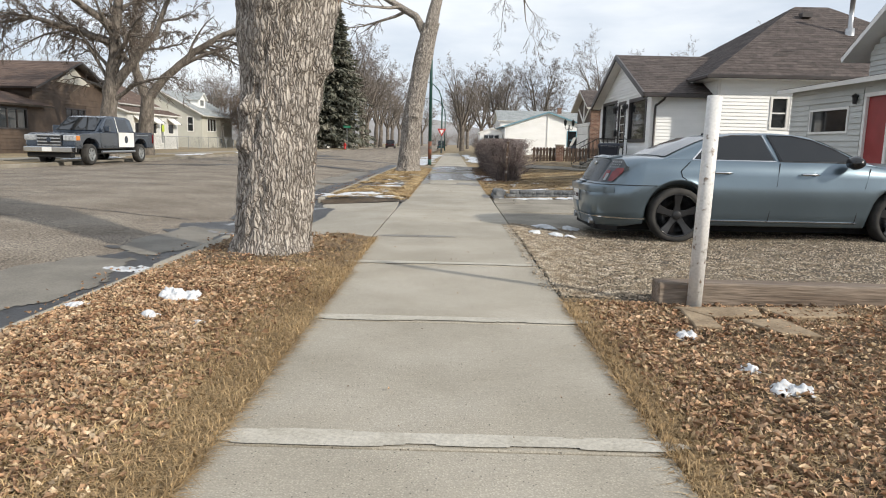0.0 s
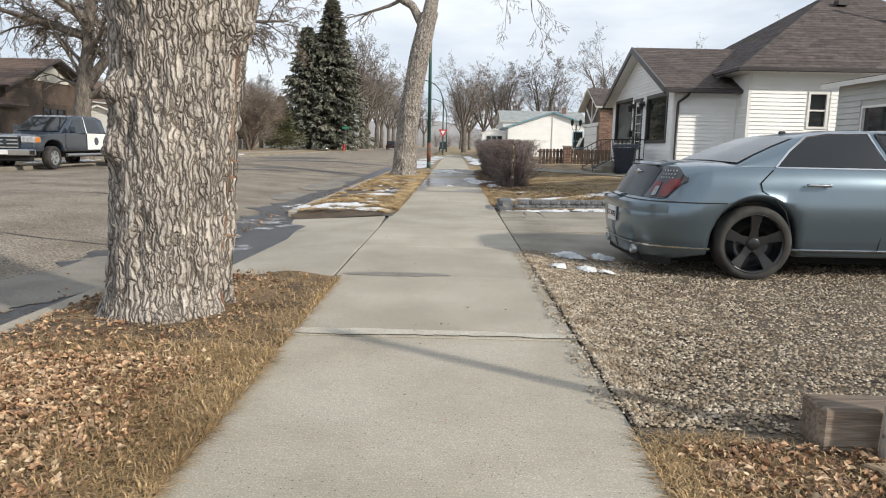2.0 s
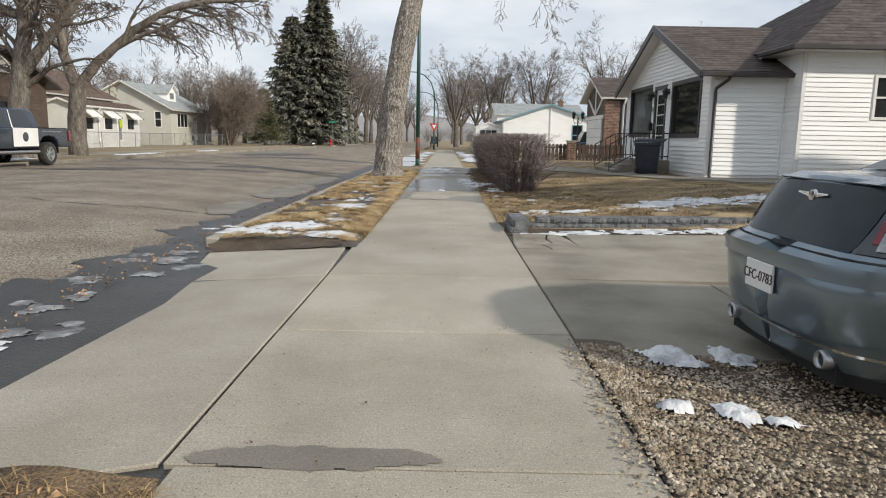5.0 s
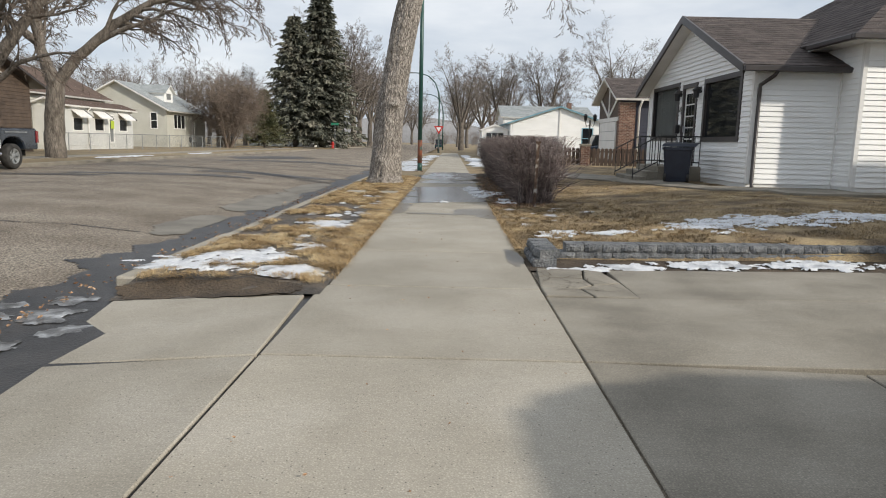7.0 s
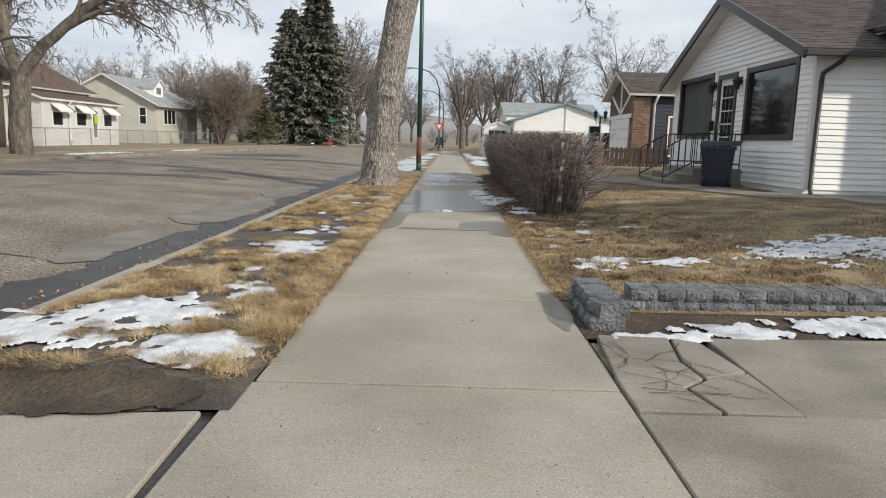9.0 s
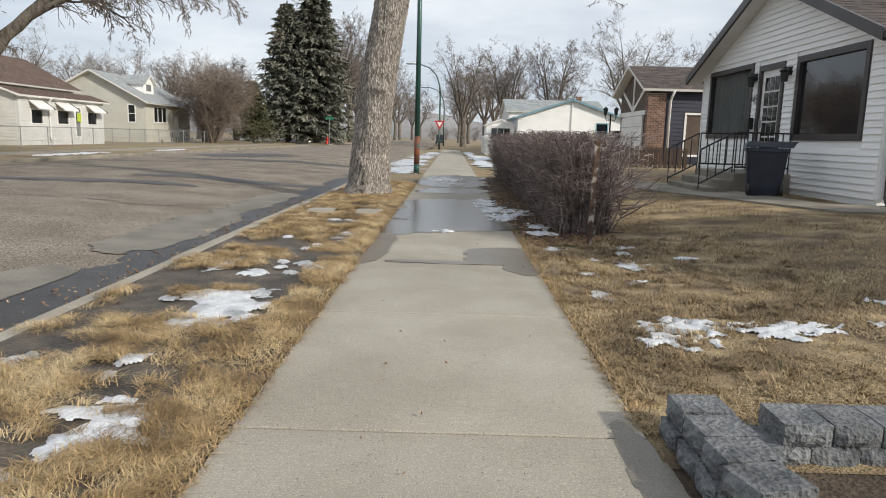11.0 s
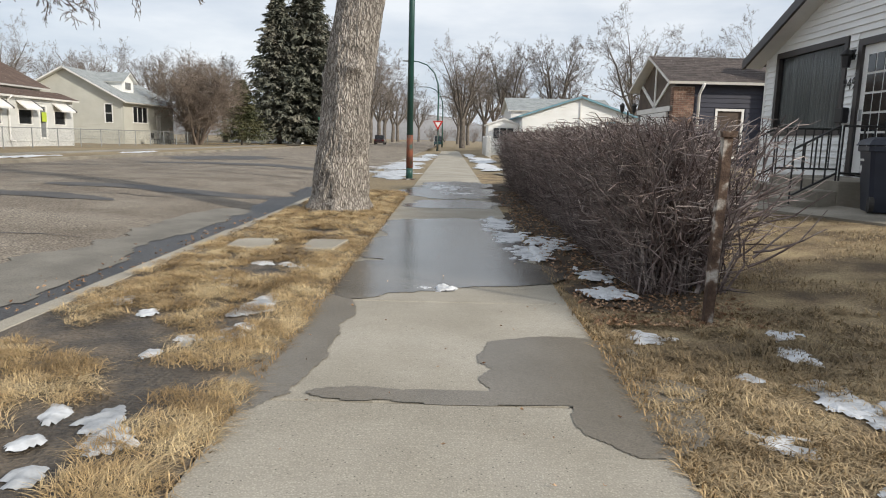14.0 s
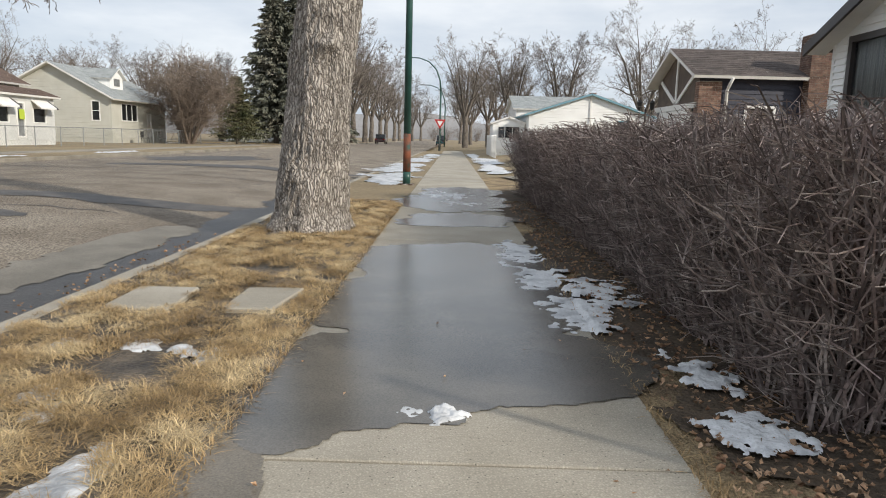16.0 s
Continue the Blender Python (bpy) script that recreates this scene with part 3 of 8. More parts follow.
for a, b in zip(JOINTS, JOINTS[1:]):
    s = Geo()
    t = [random.uniform(-0.002, 0.002) for _ in range(3)]
    edge = LEFT - 0.055 if 9.0 < a < 15.0 else LEFT
    s.slab([(edge + 0.004, a + 0.011), (RIGHT - 0.004, a + 0.011 + t[2]), (RIGHT - 0.004, b - 0.011 + t[2]), (edge + 0.004, b - 0.011)], -0.09, lambda x, y: t[0] * x + t[1] * (y - a) * 0.5)
    part("slab", s, M["concrete"], pavement, bevel=0.006)
structure("pavement_bed", Geo().box((LEFT - 0.02, -6, -0.3), (RIGHT + 0.02, 92, -0.022)), M["joint_dirt"], "dry sandy soil showing in the joints of the sidewalk", "ground")

# driveway: apron to the road and slabs up to the yard
drive = empty("driveway", (0, 0, 0), "cracked concrete driveway crossing the sidewalk", "driveway", "", "structure")


def apron_z(x, y):
    return -0.004 - 0.10 * ease((-1.0 - x) / 1.7)


for poly in ([(-2.42, 9.0), (-2.0, 9.2), (-1.045, 9.45), (-1.045, 13.25), (-2.3, 13.2), (-2.2, 12.3), (-2.3, 10.4)],
             [(-2.3, 13.24), (-1.045, 13.28), (-1.1, 14.9), (-2.72, 14.92), (-2.6, 14.25), (-2.28, 13.9)]):
    part("apron_slab", Geo().slab(poly, -0.25, apron_z), M["concrete"], drive, bevel=0.008)
for x0, x1, y0, y1 in ((0.945, 2.6, 11.05, 13.28), (2.615, 4.1, 11.05, 13.28), (4.12, 7.4, 11.05, 13.28), (7.42, 16, 11.05, 13.28), (0.945, 4.1, 13.3, 15.02), (4.12, 7.4, 13.3, 15.02), (7.42, 16, 13.3, 15.02),
                       (1.745, 4.6, 15.035, 16.35), (4.62, 9, 15.035, 16.35), (9.02, 16, 15.035, 16.35)):
    part("drive_slab", Geo().slab([(x0, y0), (x1, y0), (x1, y1), (x0, y1)], -0.25, lambda x, y: 0.008 + yard_z(x, y) - 0.07 * ease((x - 1) / 1.6) * ease((14.6 - y) / 2.2)), M["old_concrete"], drive, bevel=0.006)
for poly in ([(0.945, 15.035), (1.35, 15.04), (1.28, 15.35), (0.945, 15.42)], [(1.37, 15.04), (1.74, 15.03), (1.72, 15.62), (1.45, 15.5), (1.3, 15.36)],
             [(0.945, 15.435), (1.28, 15.37), (1.43, 15.52), (1.4, 15.8), (0.98, 15.85)], [(1.42, 15.82), (1.45, 15.53), (1.72, 15.65), (1.66, 16.2), (1.5, 16.3)],
             [(0.98, 15.87), (1.4, 15.82), (1.48, 16.3), (1.02, 16.32)]):
    part("broken_slab", Geo().slab(poly, -0.1, 0.008), M["old_concrete"], drive, bevel=0.007)
rng = random.Random(301)
for i in range(13):
    x, y, turn = rng.uniform(0.98, 1.2), rng.uniform(15.08, 15.9), rng.uniform(-0.9, 0.9)
    p = [(x, y)]
    for _ in range(rng.randint(3, 7)):
        turn += rng.uniform(-0.7, 0.7)
        x, y = x + 0.11 * math.cos(turn), y + 0.11 * math.sin(turn)
        if x > 1.72 or y > 16.2 or y < 15.06:
            break
        p.append((x, y))
    if len(p) < 3:
        continue
    c = Geo()
    for (ax, ay), (bx, by) in zip(p, p[1:]):
        n = Vector((ay - by, bx - ax)).normalized() * rng.uniform(0.0012, 0.0035)
        zc = 0.0135 + max(0.0, yard_z(1.7, 15))
        c.add([(ax - n.x, ay - n.y, zc), (bx - n.x, by - n.y, zc), (bx + n.x, by + n.y, zc), (ax + n.x, ay + n.y, zc)], [(0, 1, 2, 3)])
    part("crack", c, M["soil"], drive, "dark dirt-filled crack")
field("soil_strip", 0.94, 16, 16.3, 17.15, lambda x, y: -0.004 + yard_z(x, 16), 0.15, M["soil"], "wet dark soil below the block edging", "ground", 0.015, 4)
structure("driveway_bed", Geo().slab([(0.95, 11.0), (16, 11.0), (16, 17.2), (0.95, 17.2)], -0.3, -0.1), M["joint_dirt"], "dark wet soil between the driveway slabs", "ground")
structure("driveway_joint", Geo().box((RIGHT + 0.025, 11.3, -0.2), (RIGHT + 0.12, 16.2, -0.016)), M["joint_dirt"], "soil filling the joint between sidewalk and driveway", "ground")
structure("apron_bed", Geo().slab([(KERB - 0.02, 9.0), (-0.95, 9.0), (-0.95, 15.4), (KERB - 0.02, 15.4)], -0.3, lambda x, y: -0.022 - 0.10 * ease((-1.0 - x) / 1.7)), M["wet_asphalt"], "muddy ground round the driveway apron", "ground")


# ---- houses ----
def boards(parent, o, u, n, u0, u1, z0, z1, holes, mat, pitch=0.125, top=None, each=True, name="siding_board"):
    """Lapped siding: o a point on the wall at ground zero, u along it, n outward. top(u): where a gable cuts it."""
    u, n, o = Vector(u), Vector(n), Vector(o)
    rest = Geo()
    z = z0
    while z < z1 - 0.02:
        zt = min(z + pitch, z1)
        spans = [(u0, u1)]
        for a, b, c, d in holes:
            if c < zt - 0.01 and d > z + 0.01:
                nxt = []
                for s, e in spans:
                    if b <= s or a >= e:
                        nxt.append((s, e))
                    else:
                        if a > s:
                            nxt.append((s, a))
                        if b < e:
                            nxt.append((b, e))
                spans = nxt
        for s, e in spans:
            if top:
                while s < e and top(s) < zt:
                    s += 0.03
                while e > s and top(e) < zt:
                    e -= 0.03
            if e - s < 0.03:
                continue
            p = [o + u * s + n * 0.004, o + u * s + n * 0.034, o + u * s + n * 0.008 + Vector((0, 0, zt - z)), o + u * s + Vector((0, 0, zt - z))]
            q = Geo() if each else rest
            q.extrude([tuple(v + Vector((0, 0, z))) for v in p], tuple(u * (e - s)))
            if each:
                part(name, q, mat, parent)
        z += pitch
    if not each:
        tagged(part("siding", rest, mat, parent), kind="stuff")


def wall_with(parent, name, o, u, n, u0, u1, z0, z1, holes, mat, thick=0.15, top=None):
    """A wall with real openings; z1 is the level top, top(u) a gable's outline with its peak at the middle."""
    u, n, o = Vector(u), Vector(n), Vector(o)
    cuts = sorted({u0, u1, *[h[0] for h in holes], *[h[1] for h in holes]})
    g = Geo()

    def block(a, b, c, d):
        if b - a > 0.001 and d - c > 0.001:
            pts = [o + u * a + Vector((0, 0, c)), o + u * b + Vector((0, 0, c)), o + u * b + Vector((0, 0, d)), o + u * a + Vector((0, 0, d))]
            g.extrude([tuple(p) for p in pts], tuple(n * -thick))
    for a, b in zip(cuts, cuts[1:]):
        hs = sorted((h[2], h[3]) for h in holes if h[0] <= a + 1e-6 and h[1] >= b - 1e-6)
        z = z0
        for c, d in hs:
            block(a, b, z, c)
            z = d
        block(a, b, z, z1)
    if top:
        mid = (u0 + u1) / 2
        g.extrude([tuple(o + u * a + Vector((0, 0, c))) for a, c in ((u0, z1), (u1, z1), (mid, top(mid)))], tuple(n * -thick))
    return part(name, g, mat, parent)


def window(parent, o, u, n, a, b, c, d, frame_mat, frame=0.07, bars=(), depth=0.08, glass=None, name="window", curtain=False, sash=False):
    """A framed pane in an opening; bars: mullions at these fractions of the width."""
    u, n, o = Vector(u), Vector(n), Vector(o)
    at = lambda s, z, k: tuple(o + u * s + n * k + Vector((0, 0, z)))
    w = Geo()

    def bar(s0, s1, z0, z1, k0=-depth, k1=0.035):
        w.extrude([at(s0, z0, k0), at(s1, z0, k0), at(s1, z1, k0), at(s0, z1, k0)], tuple(n * (k1 - k0)))
    bar(a, b, c, c + frame), bar(a, b, d - frame, d), bar(a, a + frame, c + frame, d - frame), bar(b - frame, b, c + frame, d - frame)
    ob = part(name, w, frame_mat, parent)
    for t in bars:
        m = Geo()
        s = a + (b - a) * t
        m.extrude([at(s - 0.02, c + frame, -0.04), at(s + 0.02, c + frame, -0.04), at(s + 0.02, d - frame, -0.04), at(s - 0.02, d - frame, -0.04)], tuple(n * 0.05))
        part("mullion", m, frame_mat, ob)
    if sash:
        m = Geo()
        z = (c + d) / 2
        m.extrude([at(a + frame, z - 0.025, -0.04), at(b - frame, z - 0.025, -0.04), at(b - frame, z + 0.025, -0.04), at(a + frame, z + 0.025, -0.04)], tuple(n * 0.05))
        part("sash_bar", m, frame_mat, ob)
    p = Geo()
    p.extrude([at(a + frame, c + frame, -0.045), at(b - frame, c + frame, -0.045), at(b - frame, d - frame, -0.045), at(a + frame, d - frame, -0.045)], tuple(n * 0.006))
    part("pane", p, glass or M["glass_dark"], ob)
    return ob


def roof_slab(parent, quad, mat, thick=0.14, trim=None, name="roof", rows=0):
    """One roof plane, its corners given eave first (a, b) then ridge (c, d), with shingle courses when rows is set."""
    q = [Vector(p) for p in quad]
    n = (q[1] - q[0]).cross(q[-1] - q[0]).normalized()
    if n.z < 0:
        n = -n
    g = Geo()
    g.extrude([tuple(p) for p in q], tuple(n * -thick))
    ob = part(name, g, trim or mat, parent)
    s = Geo()
    rows = rows or 1
    for i in range(rows):
        t0, t1 = i / rows, min(1.0, (i + 1.25) / rows)
        lo0, lo1 = q[0].lerp(q[3 if len(q) == 4 else 2], t0), q[1].lerp(q[2], t0)
        hi0, hi1 = q[0].lerp(q[3 if len(q) == 4 else 2], t1), q[1].lerp(q[2], t1)
        length = (lo1 - lo0).length
        cells = max(1, int(length / 0.55)) if rows > 1 else 1
        off = 0.5 * (i % 2) / cells
        edges = [0.0] + [min(1, (k + 0.5 + off) / cells + random.uniform(-0.08, 0.08) / cells) for k in range(cells - 1)] + [1.0]
        for e0, e1 in zip(edges, edges[1:]):
            h = 0.012 + random.uniform(0, 0.004)
            a, b, c, d = lo0.lerp(lo1, e0), lo0.lerp(lo1, e1), hi0.lerp(hi1, e1), hi0.lerp(hi1, e0)
            s.add([tuple(a + n * 0.004), tuple(b + n * 0.004), tuple(b + n * h), tuple(a + n * h), tuple(c + n * 0.005), tuple(d + n * 0.005)],
                  [(0, 1, 2, 3), (3, 2, 4, 5)])
    tagged(part("shingles", s, mat, ob), kind="stuff")
    return ob


# the white house beyond the driveway: front wing with gable to the street, hipped main block behind
random.seed(11)
house = empty("house", (0, 0, 0), "white lap-sided bungalow with brown shingle roof and dark picture windows", "house")
FX, WY0, WY1, SB = 7.35, 26.2, 34.9, 0.45
MIDY, PEAK, EAVE = 30.55, 5.14, 3.22
gable = lambda y: PEAK - 0.12 - abs(y - MIDY) * (PEAK - EAVE) / (MIDY - 25.85)
holes_f = [(26.85, 29.45, 1.46, 3.22), (30.0, 31.25, 0.75, 3.2), (31.6, 34.4, 1.5, 3.32)]
front = wall_with(house, "front_wall", (FX, 0, 0), (0, 1, 0), (-1, 0, 0), WY0, WY1, 0.2, 3.33, holes_f, M["white_siding"], top=gable)
pad = [(a - 0.05, b + 0.05, c - 0.05, d + 0.05) for a, b, c, d in holes_f]
boards(front, (FX, 0, 0), (0, 1, 0), (-1, 0, 0), WY0 + 0.06, WY1 - 0.06, SB, 5.1, pad, M["white_siding"], 0.125, gable)
side = wall_with(house, "side_wall", (0, WY0, 0), (1, 0, 0), (0, -1, 0), FX + 0.15, 9.45, 0.2, 3.3, [], M["white_siding"])
boards(side, (0, WY0, 0), (1, 0, 0), (0, -1, 0), FX + 0.06, 9.4, SB, 3.2, [], M["white_siding"])
wall_with(house, "far_wall", (0, WY1, 0), (1, 0, 0), (0, 1, 0), FX + 0.15, 9.45, 0.2, 3.3, [], M["white_siding"])
MX, MY0, MY1, MX1, MEAVE = 9.42, 25.35, 36.6, 19.5, 3.84
ret = wall_with(house, "return_wall", (MX, 0, 0), (0, 1, 0), (-1, 0, 0), MY0 + 0.15, MY1, 0.2, MEAVE, [], M["white_siding"])
boards(ret, (MX, 0, 0), (0, 1, 0), (-1, 0, 0), MY0 + 0.06, WY0 - 0.05, SB, MEAVE - 0.05, [], M["white_siding"])
hole_m = [(11.3, 11.95, 2.0, 3.15)]
main = wall_with(house, "main_wall", (0, MY0, 0), (1, 0, 0), (0, -1, 0), MX, MX1, 0.2, MEAVE, hole_m, M["white_siding"])
boards(main, (0, MY0, 0), (1, 0, 0), (0, -1, 0), MX + 0.06, MX1, SB, MEAVE - 0.05, [(11.24, 12.01, 1.94, 3.21)], M["white_siding"])
window(main, (0, MY0, 0), (1, 0, 0), (0, -1, 0), 11.3, 11.95, 2.0, 3.15, M["white_trim"], 0.07, sash=True)
for nm, a, b in (("corner_trim", (FX - 0.03, WY0 - 0.03, SB - 0.02), (FX + 0.07, WY0 + 0.07, 3.24)), ("corner_trim", (MX - 0.03, MY0 - 0.03, SB - 0.02), (MX + 0.07, MY0 + 0.07, MEAVE)),
                 ("corner_trim", (MX - 0.05, WY0 - 0.06, SB), (MX + 0.0, WY0 - 0.0, 3.2)), ("corner_trim", (FX - 0.03, WY1 - 0.07, SB - 0.02), (FX + 0.07, WY1 + 0.03, 3.24))):
    part(nm, Geo().box(a, b), M["white_trim"], house)
f = Geo()
f.box((FX + 0.03, WY0 + 0.03, 0.0), (FX + 0.14, WY1, SB)), f.box((FX + 0.14, WY0 + 0.03, 0.0), (MX, WY0 + 0.14, SB)), f.box((MX + 0.03, MY0 + 0.03, 0), (MX1, MY0 + 0.14, SB)), f.box((MX + 0.03, MY0 + 0.14, 0), (MX + 0.14, WY0, SB))
part("foundation", f, M["old_concrete"], house, "grey concrete foundation")
window(front, (FX, 0, 0), (0, 1, 0), (-1, 0, 0), 26.85, 29.45, 1.46, 3.22, M["brown_trim"], 0.13)
w = window(front, (FX, 0, 0), (0, 1, 0), (-1, 0, 0), 31.6, 34.4, 1.5, 3.32, M["brown_trim"], 0.12, glass=M["glass_clear"])
cu = Geo()
vs = [(FX + 0.12 + 0.024 * math.sin(i * 1.15) + 0.01 * math.sin(i * 0.37), 31.65 + 2.7 * i / 170, z) for z in (1.5, 3.32) for i in range(171)]
cu.add(vs, [(i, i + 1, i + 172, i + 171) for i in range(170)])
part("curtain", cu, M["curtain"], front, "pale pleated curtain behind the glass", smooth=True)
# white door with a grid of small panes
dr = part("door", Geo().box((FX + 0.02, 30.12, 0.78), (FX + 0.07, 31.13, 3.08)), M["white_trim"], front, "white glazed front door")
fr = Geo()
fr.box((FX - 0.04, 30.0, 0.75), (FX + 0.1, 30.12, 3.2)), fr.box((FX - 0.04, 31.13, 0.75), (FX + 0.1, 31.25, 3.2)), fr.box((FX - 0.04, 30.12, 3.08), (FX + 0.1, 31.13, 3.2))
part("door_frame", fr, M["brown_trim"], front)
for i in range(3):
    for j in range(5):
        y0, z0 = 30.27 + i * 0.245, 1.22 + j * 0.345
        part("pane", Geo().box((FX + 0.008, y0, z0), (FX + 0.018, y0 + 0.205, z0 + 0.305)), M["glass_dark"], dr)
part("handle", Geo().box((FX - 0.03, 31.02, 1.75), (FX + 0.02, 31.06, 1.95)), M["steel"], dr, "brass-coloured handle")
for y0 in (29.72, 31.4):
    lamp = Geo()
    lamp.box((FX - 0.05, y0 - 0.06, 2.86), (FX, y0 + 0.06, 3.04)), lamp.revolve((FX - 0.15, y0, 2.72), (0, 0, 1), [(0, 0.01), (0.0, 0.07), (0.2, 0.09), (0.23, 0.12), (0.33, 0.02), (0.36, 0.0)], 10), lamp.box((FX - 0.15, y0 - 0.012, 3.0), (FX - 0.04, y0 + 0.012, 3.03))
    part("wall_lantern", lamp, M["black_trim"], front, "black wall lantern")
mail = part("mailbox", Geo().box((FX - 0.16, 31.33, 1.72), (FX - 0.02, 31.57, 2.0)), M["black_trim"], front, "black metal mailbox", bevel=0.02)
# roofs
RX = 6.92
r1 = roof_slab(house, [(RX, 25.85, EAVE + 0.02), (12.2, 25.85, EAVE + 0.02), (12.2, MIDY, PEAK), (RX, MIDY, PEAK)], M["shingle"], 0.12, M["brown_trim"], rows=22)
r2 = roof_slab(house, [(12.2, 35.25, EAVE + 0.02), (RX, 35.25, EAVE + 0.02), (RX, MIDY, PEAK), (12.2, MIDY, PEAK)], M["shingle"], 0.12, M["brown_trim"])
EX, EY0, EY1, EX1, RZ = 8.9, 24.85, 37.2, 20.0, 7.3
ra, rb = (14.4, 30.75, RZ), (15.8, 30.75, RZ)
roof_slab(house, [(EX, EY0, MEAVE), (EX1, EY0, MEAVE), rb, ra], M["shingle"], 0.1, M["brown_trim"], rows=30)
roof_slab(house, [(EX, EY1, MEAVE), (EX, EY0, MEAVE), ra], M["shingle"], 0.1, M["brown_trim"], rows=30)
roof_slab(house, [(EX1, EY1, MEAVE), (EX, EY1, MEAVE), ra, rb], M["shingle"], 0.1, M["brown_trim"])
roof_slab(house, [(EX1, EY0, MEAVE), (EX1, EY1, MEAVE), rb], M["shingle"], 0.1, M["brown_trim"])
part("soffit", Geo().box((EX + 0.05, EY0 + 0.05, MEAVE - 0.13), (EX1 - 0.05, MY0 + 0.1, MEAVE - 0.11)).box((EX + 0.05, MY0 + 0.1, MEAVE - 0.13), (MX + 0.1, EY1 - 0.05, MEAVE - 0.11)), M["white_trim"], house)
for nm, a, b in (("gutter", (RX - 0.02, 25.74, EAVE - 0.13), (9.6, 25.86, EAVE + 0.0)), ("gutter", (EX - 0.12, EY0 - 0.12, MEAVE - 0.13), (EX1, EY0 + 0.0, MEAVE - 0.01)), ("gutter", (EX - 0.12, EY0 + 0.0, MEAVE - 0.13), (EX, WY0 + 0.6, MEAVE - 0.01))):
    part(nm, Geo().box(a, b), M["brown_trim"], house, "dark brown metal gutter", bevel=0.015)
for s in (-1, 1):
    y1 = 25.85 if s < 0 else 35.25
    fa = Geo().extrude([(RX - 0.03, y1, EAVE - 0.17), (RX - 0.03, y1, EAVE + 0.04), (RX - 0.03, MIDY, PEAK + 0.02), (RX - 0.03, MIDY, PEAK - 0.2)], (0.06, 0, 0))
    part("fascia", fa, M["brown_trim"], house)
    so = Geo().extrude([(RX + 0.03, y1, EAVE - 0.135), (RX + 0.03, y1, EAVE - 0.12), (RX + 0.03, MIDY, PEAK - 0.14), (RX + 0.03, MIDY, PEAK - 0.155)], (FX - RX - 0.02, 0, 0))
    part("soffit", so, M["white_trim"], house)
part("downpipe", Geo().tube([(FX + 0.35, 25.8, EAVE - 0.1), (FX + 0.34, 25.9, EAVE - 0.2), (FX + 0.1, WY0 - 0.1, EAVE - 0.42), (FX + 0.1, WY0 - 0.08, EAVE - 0.55), (FX + 0.1, WY0 - 0.08, 0.5), (FX + 0.02, WY0 - 0.3, 0.36)], 0.045, 8), M["brown_trim"], house, "dark brown downpipe", smooth=True)
vent = Geo().revolve((15.4, 28.2, 5.3), (0, 0, 1), [(0, 0.2), (0.72, 0.16), (0.74, 0.09), (1.9, 0.09), (1.9, 0.14), (2.05, 0.13), (2.06, 0.0)], 14)
part("roof_vent", vent, M["steel"], house, "galvanised flue pipe", smooth=True)
part("roof_vent", Geo().box((14.1, 29.4, 6.65), (14.5, 29.75, 6.83)), M["brown_trim"], house)
structure("walkway_house", Geo().slab([(6.1, 25.0), (7.34, 25.0), (7.34, 26.3), (6.55, 26.3), (6.0, 30.2), (4.0, 37), (2.6, 44), (1.6, 44), (3.0, 36), (4.6, 30)], 0.05, lambda x, y: 0.045 + yard_z(x, y)), M["old_concrete"], "concrete path leading to the front steps", "path")
structure("walkway_side", Geo().slab([(7.34, 24.0), (22, 24.0), (22, 24.84), (9.4, 24.84), (9.4, 26.1), (7.34, 26.1)], 0.05, 0.372), M["old_concrete"], "concrete strip along the side of the white house", "path")

# the front steps, rails and the rubbish bin beside them
steps = empty("front_steps", (0, 0, 0), "weathered concrete front steps with a landing", "steps")
part("landing", Geo().box((6.1, 29.25, 0.2), (7.34, 31.6, 0.74)), M["old_concrete"], steps, bevel=0.015)
part("step", Geo().box((5.78, 29.25, 0.2), (6.098, 31.6, 0.58)), M["old_concrete"], steps, bevel=0.015)
part("step", Geo().box((5.46, 29.25, 0.2), (5.778, 31.6, 0.42)), M["old_concrete"], steps, bevel=0.015)


def railing(p, q, base0, base1, label):
    """An iron rail between two posts, with upright bars."""
    r = empty("railing", (0, 0, 0), label, "railing", "iron rails of the front steps")
    P, Q = Vector(p), Vector(q)
    for z in (0.12, 0.86):
        part("rail", Geo().tube([tuple(P + Vector((0, 0, base0 + z))), tuple(Q + Vector((0, 0, base1 + z)))], 0.018, 6), M["iron"], r)
    n = max(2, int((Q - P).length / 0.16))
    for i in range(n + 1):
        c, b = P.lerp(Q, i / n), base0 + (base1 - base0) * i / n
        part("post" if i in (0, n) else "bar", Geo().box((c.x - 0.01, c.y - 0.01, b if i in (0, n) else b + 0.12), (c.x + 0.01, c.y + 0.01, b + 0.86)), M["iron"], r)


railing((6.15, 31.5, 0), (7.3, 31.5, 0), 0.74, 0.74, "black wrought-iron railing on the landing")
railing((6.15, 29.35, 0), (7.3, 29.35, 0), 0.74, 0.74, "black wrought-iron railing on the landing")
railing((6.1, 31.5, 0), (5.4, 31.5, 0), 0.74, 0.36, "black wrought-iron handrail down the steps")
railing((6.1, 29.35, 0), (5.4, 29.35, 0), 0.74, 0.36, "black wrought-iron handrail down the steps")

wb = empty("wheelie_bin", pose(6.35, 28.35, 0.36, 0, 0, -20), "dark navy plastic wheeled rubbish bin with lid closed", "bin")
b = Geo()
prof = [(0.0, 0.30, 0.30), (0.12, 0.31, 0.32), (0.85, 0.37, 0.40), (0.86, 0.40, 0.43), (0.93, 0.40, 0.43)]
vs, fs = [], []
